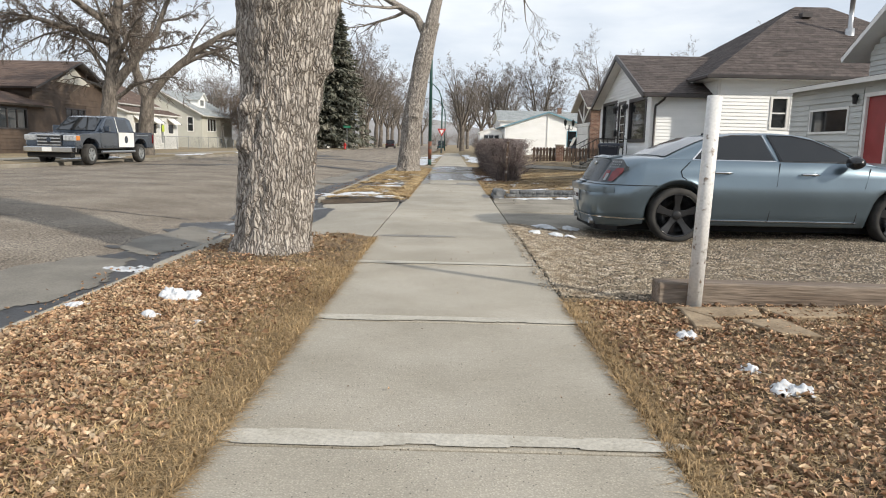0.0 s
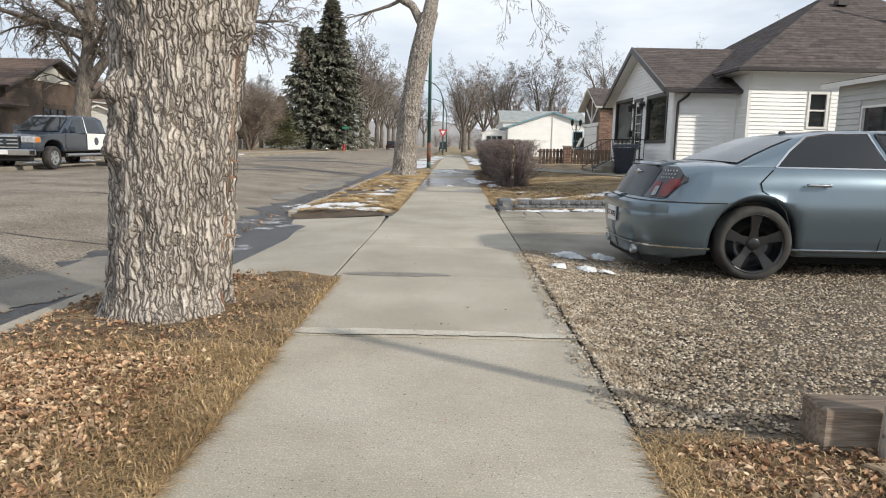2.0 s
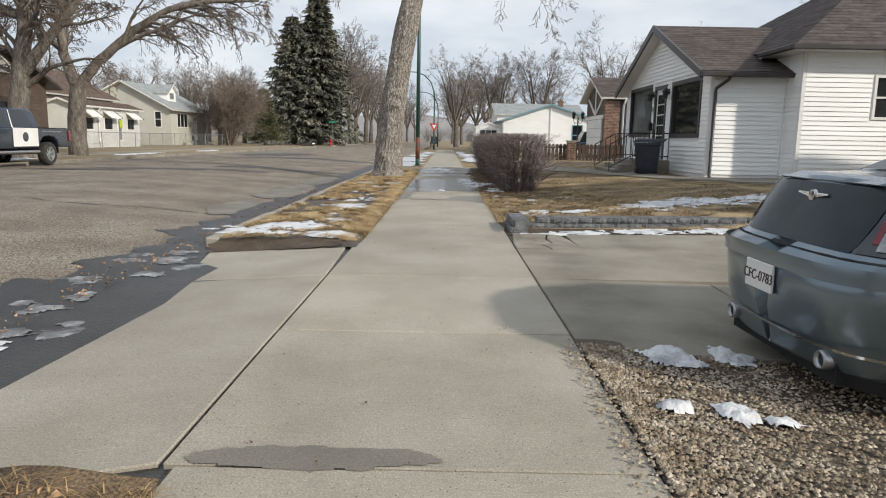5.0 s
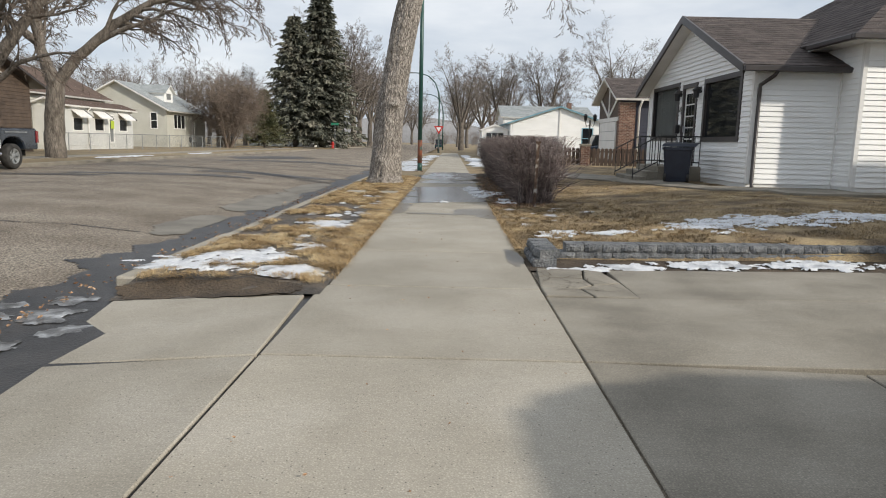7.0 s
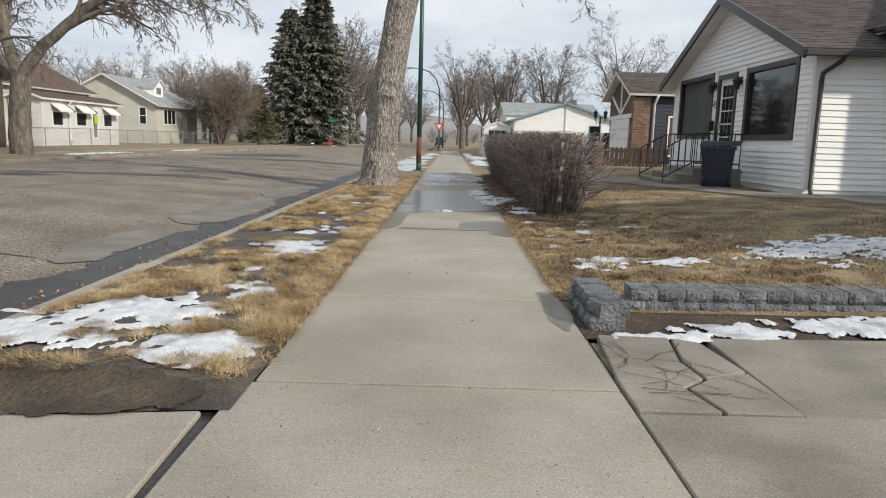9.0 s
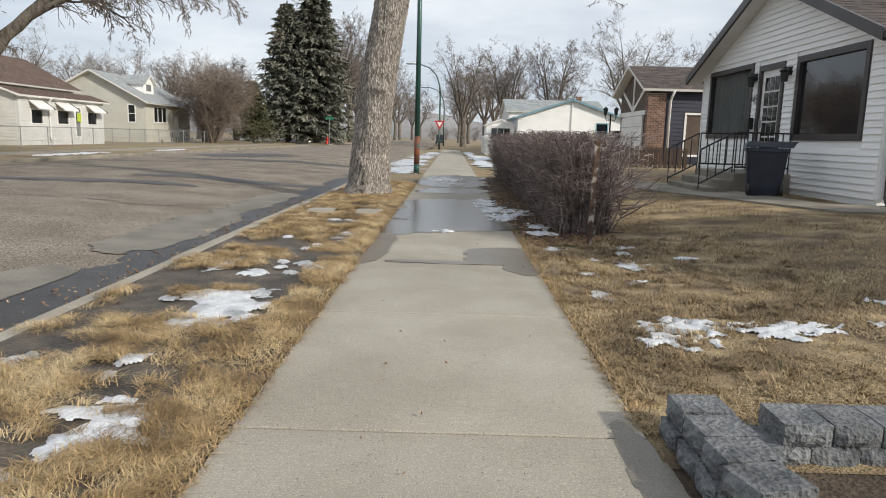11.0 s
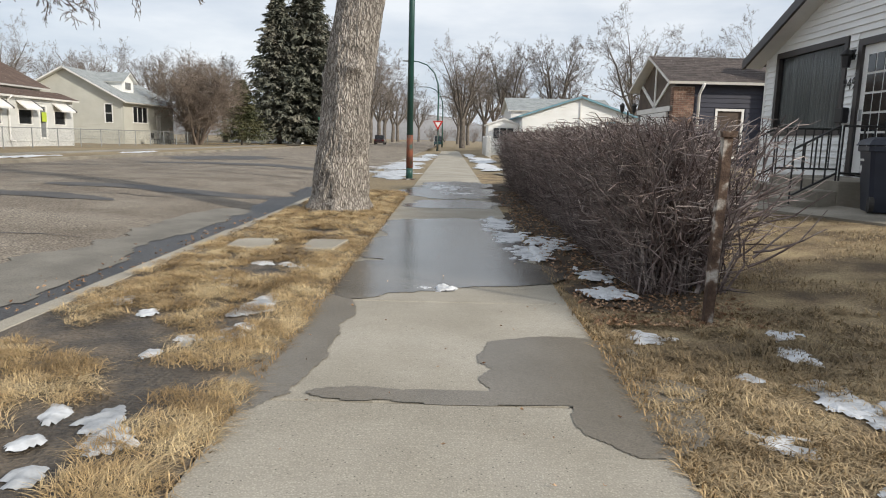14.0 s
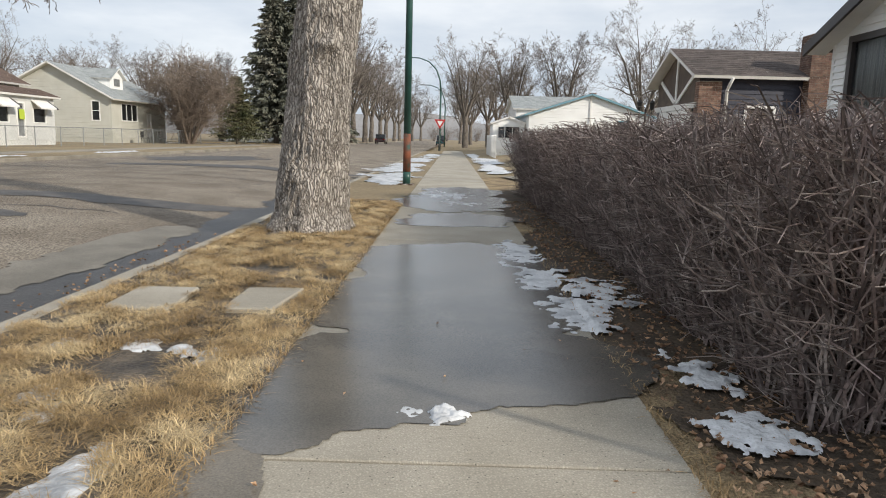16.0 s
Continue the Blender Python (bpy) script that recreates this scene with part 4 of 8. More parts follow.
for z, hx, hy in prof:
    c = 0.05
    vs += [(-hx + c, -hy, z), (hx - c, -hy, z), (hx, -hy + c, z), (hx, hy - c, z), (hx - c, hy, z), (-hx + c, hy, z), (-hx, hy - c, z), (-hx, -hy + c, z)]
for i in range(len(prof) - 1):
    for j in range(8):
        fs.append((i * 8 + j, i * 8 + (j + 1) % 8, i * 8 + 8 + (j + 1) % 8, i * 8 + 8 + j))
fs += [tuple(range(7, -1, -1)), tuple(range(32, 40))]
part("body", b.add(vs, fs), M["bin"], wb)
part("lid", Geo().extrude([(-0.42, -0.46, 0.94), (-0.42, 0.46, 0.94), (-0.38, 0.4, 1.02), (-0.3, 0.2, 1.06), (-0.3, -0.2, 1.06), (-0.38, -0.42, 1.02)], (0.86, 0, 0)), M["bin"], wb, bevel=0.01)
for s in (-0.3, 0.3):
    part("wheel", Geo().revolve((s - 0.03, -0.34, 0.11), (1, 0, 0), [(0, 0), (0, 0.11), (0.06, 0.11), (0.06, 0)], 16), M["rubber"], wb)
part("emblem", Geo().box((-0.405, -0.13, 0.72), (-0.398, 0.13, 0.75)).revolve((-0.402, 0, 0.6), (-1, 0, 0), [(0, 0.06), (0.006, 0.06), (0.006, 0.0)], 16), M["plate"], wb, "pale printed emblem")


# ---- trees ----
def wiggle(rng, p, d, length, n, bend, lift):
    """A wandering path from p along d."""
    P, p, d = [Vector(p)], Vector(p), Vector(d).normalized()
    for _ in range(n):
        d = (d + Vector((rng.uniform(-bend, bend), rng.uniform(-bend, bend), rng.uniform(-bend, bend) + lift))).normalized()
        p = p + d * (length / n)
        P.append(p)
    return P


def sprout(rng, path, radii, level, deepest, limbs, twigs, count, spread, lift, ratio, thin=0.0045):
    """Side branches along a path, into limbs (thick) or twigs (thin)."""
    total = sum((b - a).length for a, b in zip(path, path[1:]))
    k = max(2, int(count[level] * rng.uniform(0.8, 1.2)))
    for i in range(k):
        t = (0.25 if level < 2 else 0.12) + (0.75 if level < 2 else 0.88) * (i + rng.random()) / k
        t = min(0.999, t) * (len(path) - 1)
        j = int(t)
        p = path[j].lerp(path[j + 1], t - j)
        r = (radii[j] + (radii[j + 1] - radii[j]) * (t - j)) * rng.uniform(0.45, 0.7)
        ax = (path[j + 1] - path[j]).normalized()
        side = ax.orthogonal()
        side.rotate(Matrix.Rotation(rng.uniform(0, 6.283), 3, ax))
        d = ax * rng.uniform(0.5, 1.1) + side.normalized() * spread * rng.uniform(0.6, 1.2)
        n = (5, 5, 3, 2)[level]
        length = total * rng.uniform(*ratio) * (1.0 - 0.45 * t / (len(path) - 1))
        q = wiggle(rng, p, d, length, n, 0.28, lift[level])
        r = max(thin * 1.3, min(r, length * 0.03))
        rr = [max(thin, r * (1 - 0.8 * s / n)) for s in range(n + 1)]
        (limbs if r > 0.03 else twigs).append((q, rr))
        if level < deepest:
            sprout(rng, q, rr, level + 1, deepest, limbs, twigs, count, spread, lift, ratio, thin)


def tree(name, base, main, label, seed, count=(7, 6, 5, 4), deepest=2, lift=(0.1, 0.04, -0.06, -0.1), spread=0.8, ratio=(0.35, 0.6), mats=("bark", "twig"), sides=9, group="", thin=0.0045):
    """main: limbs as (points from the foot, radius at the start, radius at the end)."""
    rng = random.Random(seed)
    root = empty(name, (*base, 0), label, "tree", group)
    limbs, twigs = [], []
    for pts, r0, r1, grows in main:
        P = [Vector(p) for p in pts]
        fine = []
        for a, b in zip(P, P[1:]):
            for s in range(4):
                q = a.lerp(b, s / 4)
                fine.append(q + Vector((rng.uniform(-1, 1), rng.uniform(-1, 1), 0)) * r0 * 0.10 * (1 if fine else 0))
        fine.append(P[-1])
        rr = [r0 + (r1 - r0) * i / (len(fine) - 1) for i in range(len(fine))]
        limbs.append((fine, rr))
        if grows:
            sprout(rng, fine, rr, 0, deepest, limbs, twigs, count, spread, lift, ratio, thin)
    g = Geo()
    for p, r in limbs:
        g.tube(p, r, sides if r[0] > 0.12 else 6, False)
    ob = raw("trunk", g.v, g.f, M[mats[0]], True)
    ob.parent = root
    t = Geo()
    for p, r in twigs:
        t.tube(p, r, 3, False)
    ob = raw("crown", t.v, t.f, M[mats[1]])
    ob.parent = root
    tagged(ob, "bare grey-brown twigs")
    return root


def big_trunk(parent, profile, lean, seed, bare=None, knots=(), mat="bark"):
    """A thick furrowed trunk; profile: (height, radius); lean(z): the axis; bare: (angle, half width) of a strip without bark."""
    n = 150
    top = profile[-1][0]
    nz = int(top / 0.02)
    vs, fs, ms = [], [], []
    for i in range(nz + 1):
        z = top * i / nz
        for (z0, r0), (z1, r1) in zip(profile, profile[1:]):
            if z0 <= z <= z1:
                r = r0 + (r1 - r0) * ease((z - z0) / (z1 - z0))
                break
        cx, cy = lean(z)
        for j in range(n):
            a = 2 * math.pi * j / n
            ca, sa = math.cos(a), math.sin(a)
            u, v = ca * r * 13, sa * r * 13
            ridge = 1 - 2.2 * abs(noise.noise((u + 0.7 * noise.noise((u, v, z * 6)), v, z * 2.6 + seed)))
            slow = noise.noise((ca * 1.6, sa * 1.6, z * 0.9 + seed * 3))
            flare = 0.10 * math.exp(-z / 0.16) * (0.5 + noise.noise((ca * 2.4, sa * 2.4, seed))) if z < 1 else 0
            d = 0.032 * ridge + 0.045 * slow + 0.010 * noise.noise((u * 2.5, v * 2.5, z * 14)) + flare
            strip = False
            if bare:
                da = math.atan2(math.sin(a - bare[0]), math.cos(a - bare[0]))
                strip = abs(da + 0.10 * noise.noise((0, seed, z * 2.2))) < bare[1] * (0.75 + 0.5 * noise.noise((3, 1, z * 1.1)))
                if strip:
                    d = -0.035 + 0.014 * noise.noise((u * 1.2, v * 1.2, z * 1.3)) + 0.045 * slow
            for ka, kz, kr, kh in knots:
                w = math.hypot(math.atan2(math.sin(a - ka), math.cos(a - ka)) * r, z - kz) / kr
                if w < 1.6:
                    d += kh * math.exp(-w * w * 2.0) * (1 + 0.6 * noise.noise((u * 1.1, v * 1.1, z * 11)))
            vs.append((cx + ca * (r + d), cy + sa * (r + d), z))
            ms.append(strip)
    for i in range(nz):
        for j in range(n):
            q = (j + 1) % n
            fs.append((i * n + j, i * n + q, (i + 1) * n + q, (i + 1) * n + j))
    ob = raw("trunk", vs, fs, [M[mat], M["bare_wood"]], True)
    ob.data.polygons.foreach_set("material_index", [1 if ms[f[0]] and ms[f[2]] else 0 for f in fs])
    ob.parent = parent
    return tagged(ob, "furrowed grey bark")


# the thick tree beside the path, and its fork overhead
t1 = tree("street_tree", (-1.94, 7.77), [([(0.02, 0, 3.0), (-0.5, 0.1, 4.2), (-1.1, 0.3, 6.5), (-1.4, 0.2, 10)], 0.40, 0.12, True), ([(0.42, 0, 2.9), (0.85, 0.0, 4.0), (1.3, -0.3, 6.3), (1.6, -0.3, 10)], 0.36, 0.1, True)],
          "thick old street tree with furrowed bark and a stripped brown scar", 21, deepest=1)
big_trunk(t1, [(-0.15, 0.44), (0.0, 0.43), (0.25, 0.395), (1.0, 0.39), (1.7, 0.41), (2.4, 0.50), (3.1, 0.60)], lambda z: (0.08 * z, 0.0), 2.0, (0.15, 0.42), [(-0.35, 2.0, 0.17, 0.12), (-2.2, 1.55, 0.12, 0.09), (-2.3, 1.2, 0.12, 0.08), (-1.4, 2.6, 0.2, 0.06)])
t2 = tree("street_tree", (-1.87, 29.95), [([(0.86, 0.1, 5.9), (1.15, 0.2, 7.5), (1.6, 0.3, 10.5)], 0.30, 0.12, True), ([(0.75, 0.1, 5.6), (0.2, 0.2, 6.5), (-1.2, 0.3, 7.3), (-3.4, 0.4, 7.9), (-5.0, 0.2, 8.6)], 0.19, 0.05, True),
          ([(1.2, 0.2, 8.0), (2.4, 1, 9.2), (4.0, 2.4, 9.3), (5.0, 3.6, 8.4), (5.2, 3.9, 7.0)], 0.13, 0.02, True)],
          "old leaning street tree with grey furrowed bark on the verge", 22, deepest=3, thin=0.006, count=(8, 7, 6, 4), lift=(-0.02, -0.06, -0.16, -0.2))
big_trunk(t2, [(-0.15, 0.56), (0.0, 0.52), (0.3, 0.44), (1.2, 0.40), (2.2, 0.385), (4.0, 0.36), (6.2, 0.33)], lambda z: (0.04 * z + 0.017 * z * z, 0.02 * z), 5.0, None, [(-1.3, 2.35, 0.16, 0.10), (3.0, 2.2, 0.2, 0.07), (-1.6, 3.6, 0.15, 0.04)])

# the two leaning trees across the road
tree("roadside_tree", (-17.7, 40.2), [([(0, 0, 0), (0.05, 0, 2), (0.2, 0, 3.6)], 0.46, 0.36, False), ([(0.15, 0, 3.3), (-0.5, 0.2, 5.0), (-0.7, 0.3, 7.0), (-0.2, 0.4, 10)], 0.30, 0.08, True),
     ([(0.2, 0, 3.4), (1.2, 0, 4.6), (3.0, 0, 6.1), (4.6, 0.2, 7.1), (6.6, 0.3, 7.5), (8.8, 0.4, 7.6)], 0.27, 0.06, True), ([(-0.55, 0.2, 5.2), (-2.5, 0, 6.8), (-4.5, 0, 7.6)], 0.2, 0.05, True)],
     "leaning bare roadside tree with long low limbs", 31, deepest=3, thin=0.0095, mats=("bark_far", "twig"), count=(15, 10, 7, 4), lift=(0.0, -0.05, -0.16, -0.2))
tree("roadside_tree", (-17.4, 35.2), [([(0, 0, 0), (0.05, 0, 2.5), (0.4, 0, 4.5), (0.7, 0, 7), (1.4, 0, 10)], 0.46, 0.16, True), ([(0.3, 0, 3.6), (1.4, 0, 4.9), (2.5, 0.2, 6.3), (3.6, 0.4, 9)], 0.27, 0.08, True),
     ([(0.5, 0, 5.8), (-1.5, 0.2, 6.4), (-3.6, 0.2, 7.0), (-6.4, 0.5, 6.6)], 0.2, 0.05, True), ([(0.6, 0, 6.5), (-1.0, -2, 8), (-3.0, -5, 8.6)], 0.2, 0.05, True)],
     "tall bare roadside tree behind the parked pickup", 32, deepest=3, thin=0.0095, mats=("bark_far", "twig"), count=(15, 10, 7, 4), lift=(0.0, -0.05, -0.16, -0.2))


def generic(seed, h, spread_m, count, base=(0, 0)):
    rng = random.Random(seed)
    main = [([(0, 0, 0), (0.1, 0, h * 0.22), (0.1, 0.1, h * 0.33)], h * 0.034, h * 0.026, False)]
    for i in range(count):
        a = 6.283 * i / count + rng.uniform(-0.4, 0.4)
        c, s = math.cos(a), math.sin(a)
        w = spread_m * rng.uniform(0.5, 1.1)
        main.append(([(0.1, 0.1, h * 0.30), (c * w * 0.35, s * w * 0.35, h * 0.5), (c * w * 0.6, s * w * 0.6, h * 0.75), (c * w, s * w, h * rng.uniform(0.88, 1.03))], h * 0.015, 0.016, True))
    return main


far_label = "tall bare deciduous tree in the distance"
protos = [tree("bare_tree", (7.5, 112), generic(41, 13, 4.0, 5), far_label, 41, (10, 8, 6, 3), 3, lift=(0.08, 0.04, 0.0, -0.03), spread=1.0, mats=("bark_far", "far_twigs"), sides=6, thin=0.009, group="bare trees along the street"),
          tree("bare_tree", (13.5, 108), generic(42, 13, 4.6, 6), far_label, 42, (10, 8, 6, 3), 3, lift=(0.08, 0.04, 0.0, -0.03), spread=1.0, mats=("bark_far", "far_twigs"), sides=6, thin=0.009, group="bare trees along the street"),
          tree("bare_tree", (22.5, 104), generic(43, 14, 6.0, 7), far_label, 43, (9, 8, 6, 3), 3, lift=(0.06, 0.03, -0.02, -0.03), spread=1.0, mats=("bark_far", "far_twigs"), sides=6, thin=0.009, group="bare trees along the street")]
spots = [(-17.5, 118, 1, 1.35), (-16.6, 128, 0, 1.25), (-17, 138, 2, 1.15), (-16.5, 150, 1, 1.2), (-17, 164, 0, 1.2), (-16.5, 178, 2, 1.1), (-17, 195, 1, 1.2), (-16.5, 215, 0, 1.2), (-22, 145, 1, 1.2), (-24, 160, 0, 1.3), (-21, 125, 0, 1.0), (6, 140, 2, 1.0), (9, 165, 0, 1.2), (-17, 240, 2, 1.2), (-15, 275, 1, 1.2), (-13.5, 310, 2, 1.3),
         (1.8, 125, 0, 1.1), (2.2, 150, 1, 1.0), (4, 180, 2, 1.0), (2, 215, 0, 1.1), (12, 150, 1, 1.0), (20, 140, 0, 0.95), (29, 125, 1, 0.9), (4, 260, 2, 1.2), (33, 70, 0, 0.8),
         (-60, 110, 2, 0.9), (-52, 118, 1, 0.8), (-70, 120, 0, 0.9), (-45, 125, 2, 0.8), (-82, 120, 1, 0.9), (-38, 118, 0, 0.85), (-95, 110, 2, 0.9), (-30, 110, 1, 0.8), (24, 48, 2, 0.55), (-64, 100, 1, 0.85), (-76, 106, 2, 0.95), (-56, 98, 0, 0.75), (-48, 104, 1, 0.75), (-88, 104, 0, 0.9), (-42, 100, 2, 0.7), (34, 100, 2, 0.9), (-34, 98, 1, 0.7)]
rng = random.Random(9)
for x, y, k, s in spots:
    copy_thing(protos[k], pose(x, y, 0.0, 0, 0, rng.uniform(0, 360)) @ Matrix.Scale(s, 4))


def shrub(name, base, w, h, n, label, mat, seed, category="shrub"):
    """Several crooked trunks from one root and a rounded, lobed mass of twigs on them."""
    rng = random.Random(seed)
    root = empty(name, (*base, 0.15), label, category)
    wood, g = Geo(), Geo()
    trunks = []
    for i in range(16):
        a, k = rng.uniform(0, 6.283), rng.uniform(0.15, 0.8)
        d = Vector((math.cos(a) * k * w, math.sin(a) * k * w, h * (0.92 - 0.45 * k)))
        p = wiggle(rng, (math.cos(a) * 0.3, math.sin(a) * 0.3, 0), d, d.length * 0.9, 7, 0.22, 0.04)
        wood.tube(p, [0.1, 0.085, 0.07, 0.055, 0.042, 0.03, 0.02, 0.012], 5, False)
        trunks.append(p)
    for i in range(n):
        p = rng.choice(trunks)
        j = rng.randint(2, 6)
        q = p[j].lerp(p[j + 1], rng.random())
        out = Vector((rng.gauss(0, 1), rng.gauss(0, 1), rng.gauss(0.25, 0.7)))
        lobe = 0.8 + 0.5 * noise.noise((out.x * 0.7 + seed, out.y * 0.7, out.z * 0.7))
        b = wiggle(rng, q, out, w * 0.34 * lobe * rng.uniform(0.6, 1.15), 5, 0.3, 0.05)
        g.tube(b, [0.024, 0.019, 0.015, 0.011, 0.008, 0.005], 3, False)
        for _ in range(9):
            k = rng.randint(1, 4)
            c = wiggle(rng, b[k].lerp(b[k + 1], rng.random()), out.normalized() * 0.5 + Vector((rng.uniform(-1, 1), rng.uniform(-1, 1), rng.uniform(-0.6, 0.9))), w * rng.uniform(0.08, 0.2), 3, 0.35, 0.04)
            g.tube(c, [0.011, 0.008, 0.006, 0.004], 3, False)
    for nm, geo in (("trunk", wood), ("crown", g)):
        ob = raw(nm, geo.v, geo.f, M[mat])
        ob.parent = root
        if nm == "crown":
            tagged(ob, kind="stuff")
    return root


shrub("round_shrub", (-23.8, 83), 6.9, 9.6, 950, "large round bare shrub with brown twigs", "shrub_twig", 51)
shrub("round_shrub", (-26.0, 87), 5.4, 9.8, 450, "large round bare shrub with brown twigs", "shrub_twig", 52)
shrub("round_shrub", (-27.0, 45), 2.4, 4.2, 200, "bare ornamental shrub before the brown house", "twig", 53)
shrub("round_shrub", (8.5, 128), 6.2, 8.2, 400, "dark tangled roadside bush far along the street", "shrub_twig", 54)
for i, x in enumerate((-9, -3, 4, 11)):
    shrub("far_bush", (x, 345 + 12 * (i % 2)), 7.5, 9.0, 160, "tangled bare bushes closing the far end of the street", "far_twigs", 56 + i)
shrub("round_shrub", (14, 122), 5.4, 6.8, 320, "dark tangled roadside bush far along the street", "shrub_twig", 55)


def conifer(name, base, h, w, label, seed, mat="needle", bottom=0.1, droop=0.35, whorls=46):
    rng = random.Random(seed)
    root = empty(name, (*base, 0.15), label, "tree")
    ob = part("trunk", Geo().tube([(0, 0, 0), (0, 0, h * 0.5), (0, 0, h)], [h * 0.018, h * 0.012, 0.02], 8, False), M["bark_far"], root)
    vs, fs = [], []
    for i in range(whorls):
        t = i / whorls
        z = h * (bottom + (0.99 - bottom) * t)
        reach = w * (1 - t) ** 0.75 * (0.85 + 0.3 * noise.noise((seed, i * 0.6, 0))) + 0.12
        for k in range(18):
            a = rng.uniform(0, 6.283)
            L = reach * rng.uniform(0.5, 1.2)
            c, s = math.cos(a), math.sin(a)
            for m in range(13):
                u = ((m + rng.random()) / 13) ** 0.62
                p = Vector((c * L * u, s * L * u, z - droop * L * u * (1.2 - 0.5 * u)))
                for _ in range(2):
                    q = p + Vector((rng.uniform(-1, 1), rng.uniform(-1, 1), rng.uniform(-0.5, 0.3))) * 0.2
                    d = Vector((c + rng.uniform(-0.9, 0.9), s + rng.uniform(-0.9, 0.9), rng.uniform(-1.1, 0.1))).normalized() * h * 0.022 * rng.uniform(0.7, 1.6)
                    e = d.cross(Vector((rng.uniform(-1, 1), rng.uniform(-1, 1), 1))).normalized() * h * 0.007
                    n = len(vs)
                    vs += [tuple(q - e), tuple(q + e), tuple(q + d + e * 0.3), tuple(q + d - e * 0.3)]
                    fs.append((n, n + 1, n + 2, n + 3))
    ob = raw("crown", vs, fs, M[mat])
    ob.parent = root
    return root


conifer("spruce", (-21.3, 104), 17.8, 6.4, "tall dark green spruce beside the side street", 61)
conifer("spruce", (-18.0, 105.5), 22.0, 6.6, "tall dark green spruce beside the side street", 62)
conifer("cedar", (-22.3, 92), 7.0, 3.2, "rounded olive-green cedar beside the round shrub", 63, "cedar", 0.12, 0.1, 34)
conifer("cedar", (8.8, 118), 5.5, 3.2, "dark green evergreen by the sidewalk in the distance", 64, "needle", 0.1, 0.1, 26)

# ---- the hedge ----
rng = random.Random(71)
hedge = empty("hedge", (0, 0, 0), "long clipped bare hedge of dark purple-brown twigs", "hedge")
stems, tips = Geo(), Geo()
HY0, HY1 = 23.55, 37.6
for i in range(3500):
    y = HY0 + 0.35 + (HY1 - HY0 - 0.5) * (rng.random() ** 1.35)
    s = rng.uniform(-1, 1)
    if y < HY0 + 1.3 and s > 0.1 and rng.random() < 0.6:
        continue
    x = 1.92 + s * 0.36
    h = 1.40 + 0.05 * fbm(x, y, 0, 1.2) + rng.uniform(-0.14, 0.05)
    if rng.random() < 0.35:
        h *= rng.uniform(0.5, 0.95)
    out = s * rng.uniform(0.15, 0.52) + rng.uniform(-0.1, 0.1)
    along = rng.uniform(-0.28, 0.28) - (0.35 * rng.random() if y < HY0 + 0.9 else 0)
    P = []
    for k in range(6):
        t = k / 5
        P.append((x + out * t ** 1.3 + rng.uniform(-0.085, 0.085) * (k > 0), y + along * t + rng.uniform(-0.085, 0.085) * (k > 0), 0.02 + h * (t ** 0.85)))
    r = rng.uniform(0.004, 0.0105)
    stems.tube(P, [r * (1.15 - 0.7 * k / 5) for k in range(6)], 3, False)
    for _ in range(11):
        k = rng.randint(0, 4)
        p = Vector(P[k]).lerp(Vector(P[k + 1]), rng.random())
        d = Vector((rng.uniform(-1, 1) + 0.7 * s, rng.uniform(-1, 1), rng.uniform(-0.25, 0.9))).normalized() * rng.uniform(0.07, 0.33)
        e = p + d
        e.z = max(0.05, min(e.z, 1.46))
        m = p + d * 0.5 + Vector((rng.uniform(-0.035, 0.035), rng.uniform(-0.035, 0.035), rng.uniform(-0.035, 0.035)))
        m.z = min(m.z, 1.46)
        # random pale branchlets: clipped ends, and sunlit twigs put in by lighter colour
        (tips if rng.random() < 0.3 else stems).tube([p, m, e], [r * 0.5, r * 0.42, r * 0.3], 3, False)
ob = raw("twig_mass", stems.v, stems.f, M["hedge_twig"])
ob.parent = hedge
tagged(ob, "dark reddish brown twigs", kind="stuff")
ob = raw("clipped_wood", tips.v, tips.f, M["hedge_lit_tip"])
ob.parent = hedge
tagged(ob, "pale clipped twig ends and twigs painted pale as if sunlit", kind="stuff")
# a few long untrimmed shoots at its near corner
for i in range(26):
    p = wiggle(rng, (2.2 + rng.uniform(-0.2, 0.3), HY0 + rng.uniform(0.2, 1.6), rng.uniform(0.25, 0.7)), (1, rng.uniform(-0.6, 0.4), rng.uniform(0.1, 0.7)), rng.uniform(0.5, 0.95), 5, 0.25, 0.06)
    part("shoot", Geo().tube(p, [0.011, 0.009, 0.008, 0.006, 0.005, 0.003], 4, False), M["hedge_twig"], hedge)


# ---- the parked saloon ----
CX, CY, CZ, CW, CL = 1.945, 9.86, -0.062, 1.97, 5.15
HALF = CW / 2


def nose(v):
    """How far the end of the car is set back at v of its half width."""
    v = abs(v)
    return 0.01 + 0.07 * v * v + 0.48 * v ** 6


def half_at(d):
    lo, hi = 0.0, 1.0
    for _ in range(30):
        m = (lo + hi) / 2
        lo, hi = (m, hi) if nose(m) < d else (lo, m)
    return lo


def tuck(z):
    return 0.12 * ease((z - 0.74) / 0.05) + 0.50 * max(0.0, z - 0.76) + 0.3 * max(0.0, 0.45 - z)


def inset(z):
    """How far the flank leans in above the waist."""
    return 0.018 * ease((z - 0.73) / 0.19) + 0.027 * ease((z - 0.92) / 0.14) + 0.06 * ease((z - 1.05) / 0.1)


def arch(X, low):
    for c in (1.17, 4.2):
        if abs(X - c) < 0.44:
            return max(low, 0.36 + math.sqrt(0.44 ** 2 - (X - c) ** 2) * 0.98)
    return low


def belt(X):
    return 1.05 + 0.06 * ease((X - 0.3) / 0.9) - 0.06 * ease((X - 3.4) / 0.6) - 0.16 * ease((X - 4.2) / 0.95)


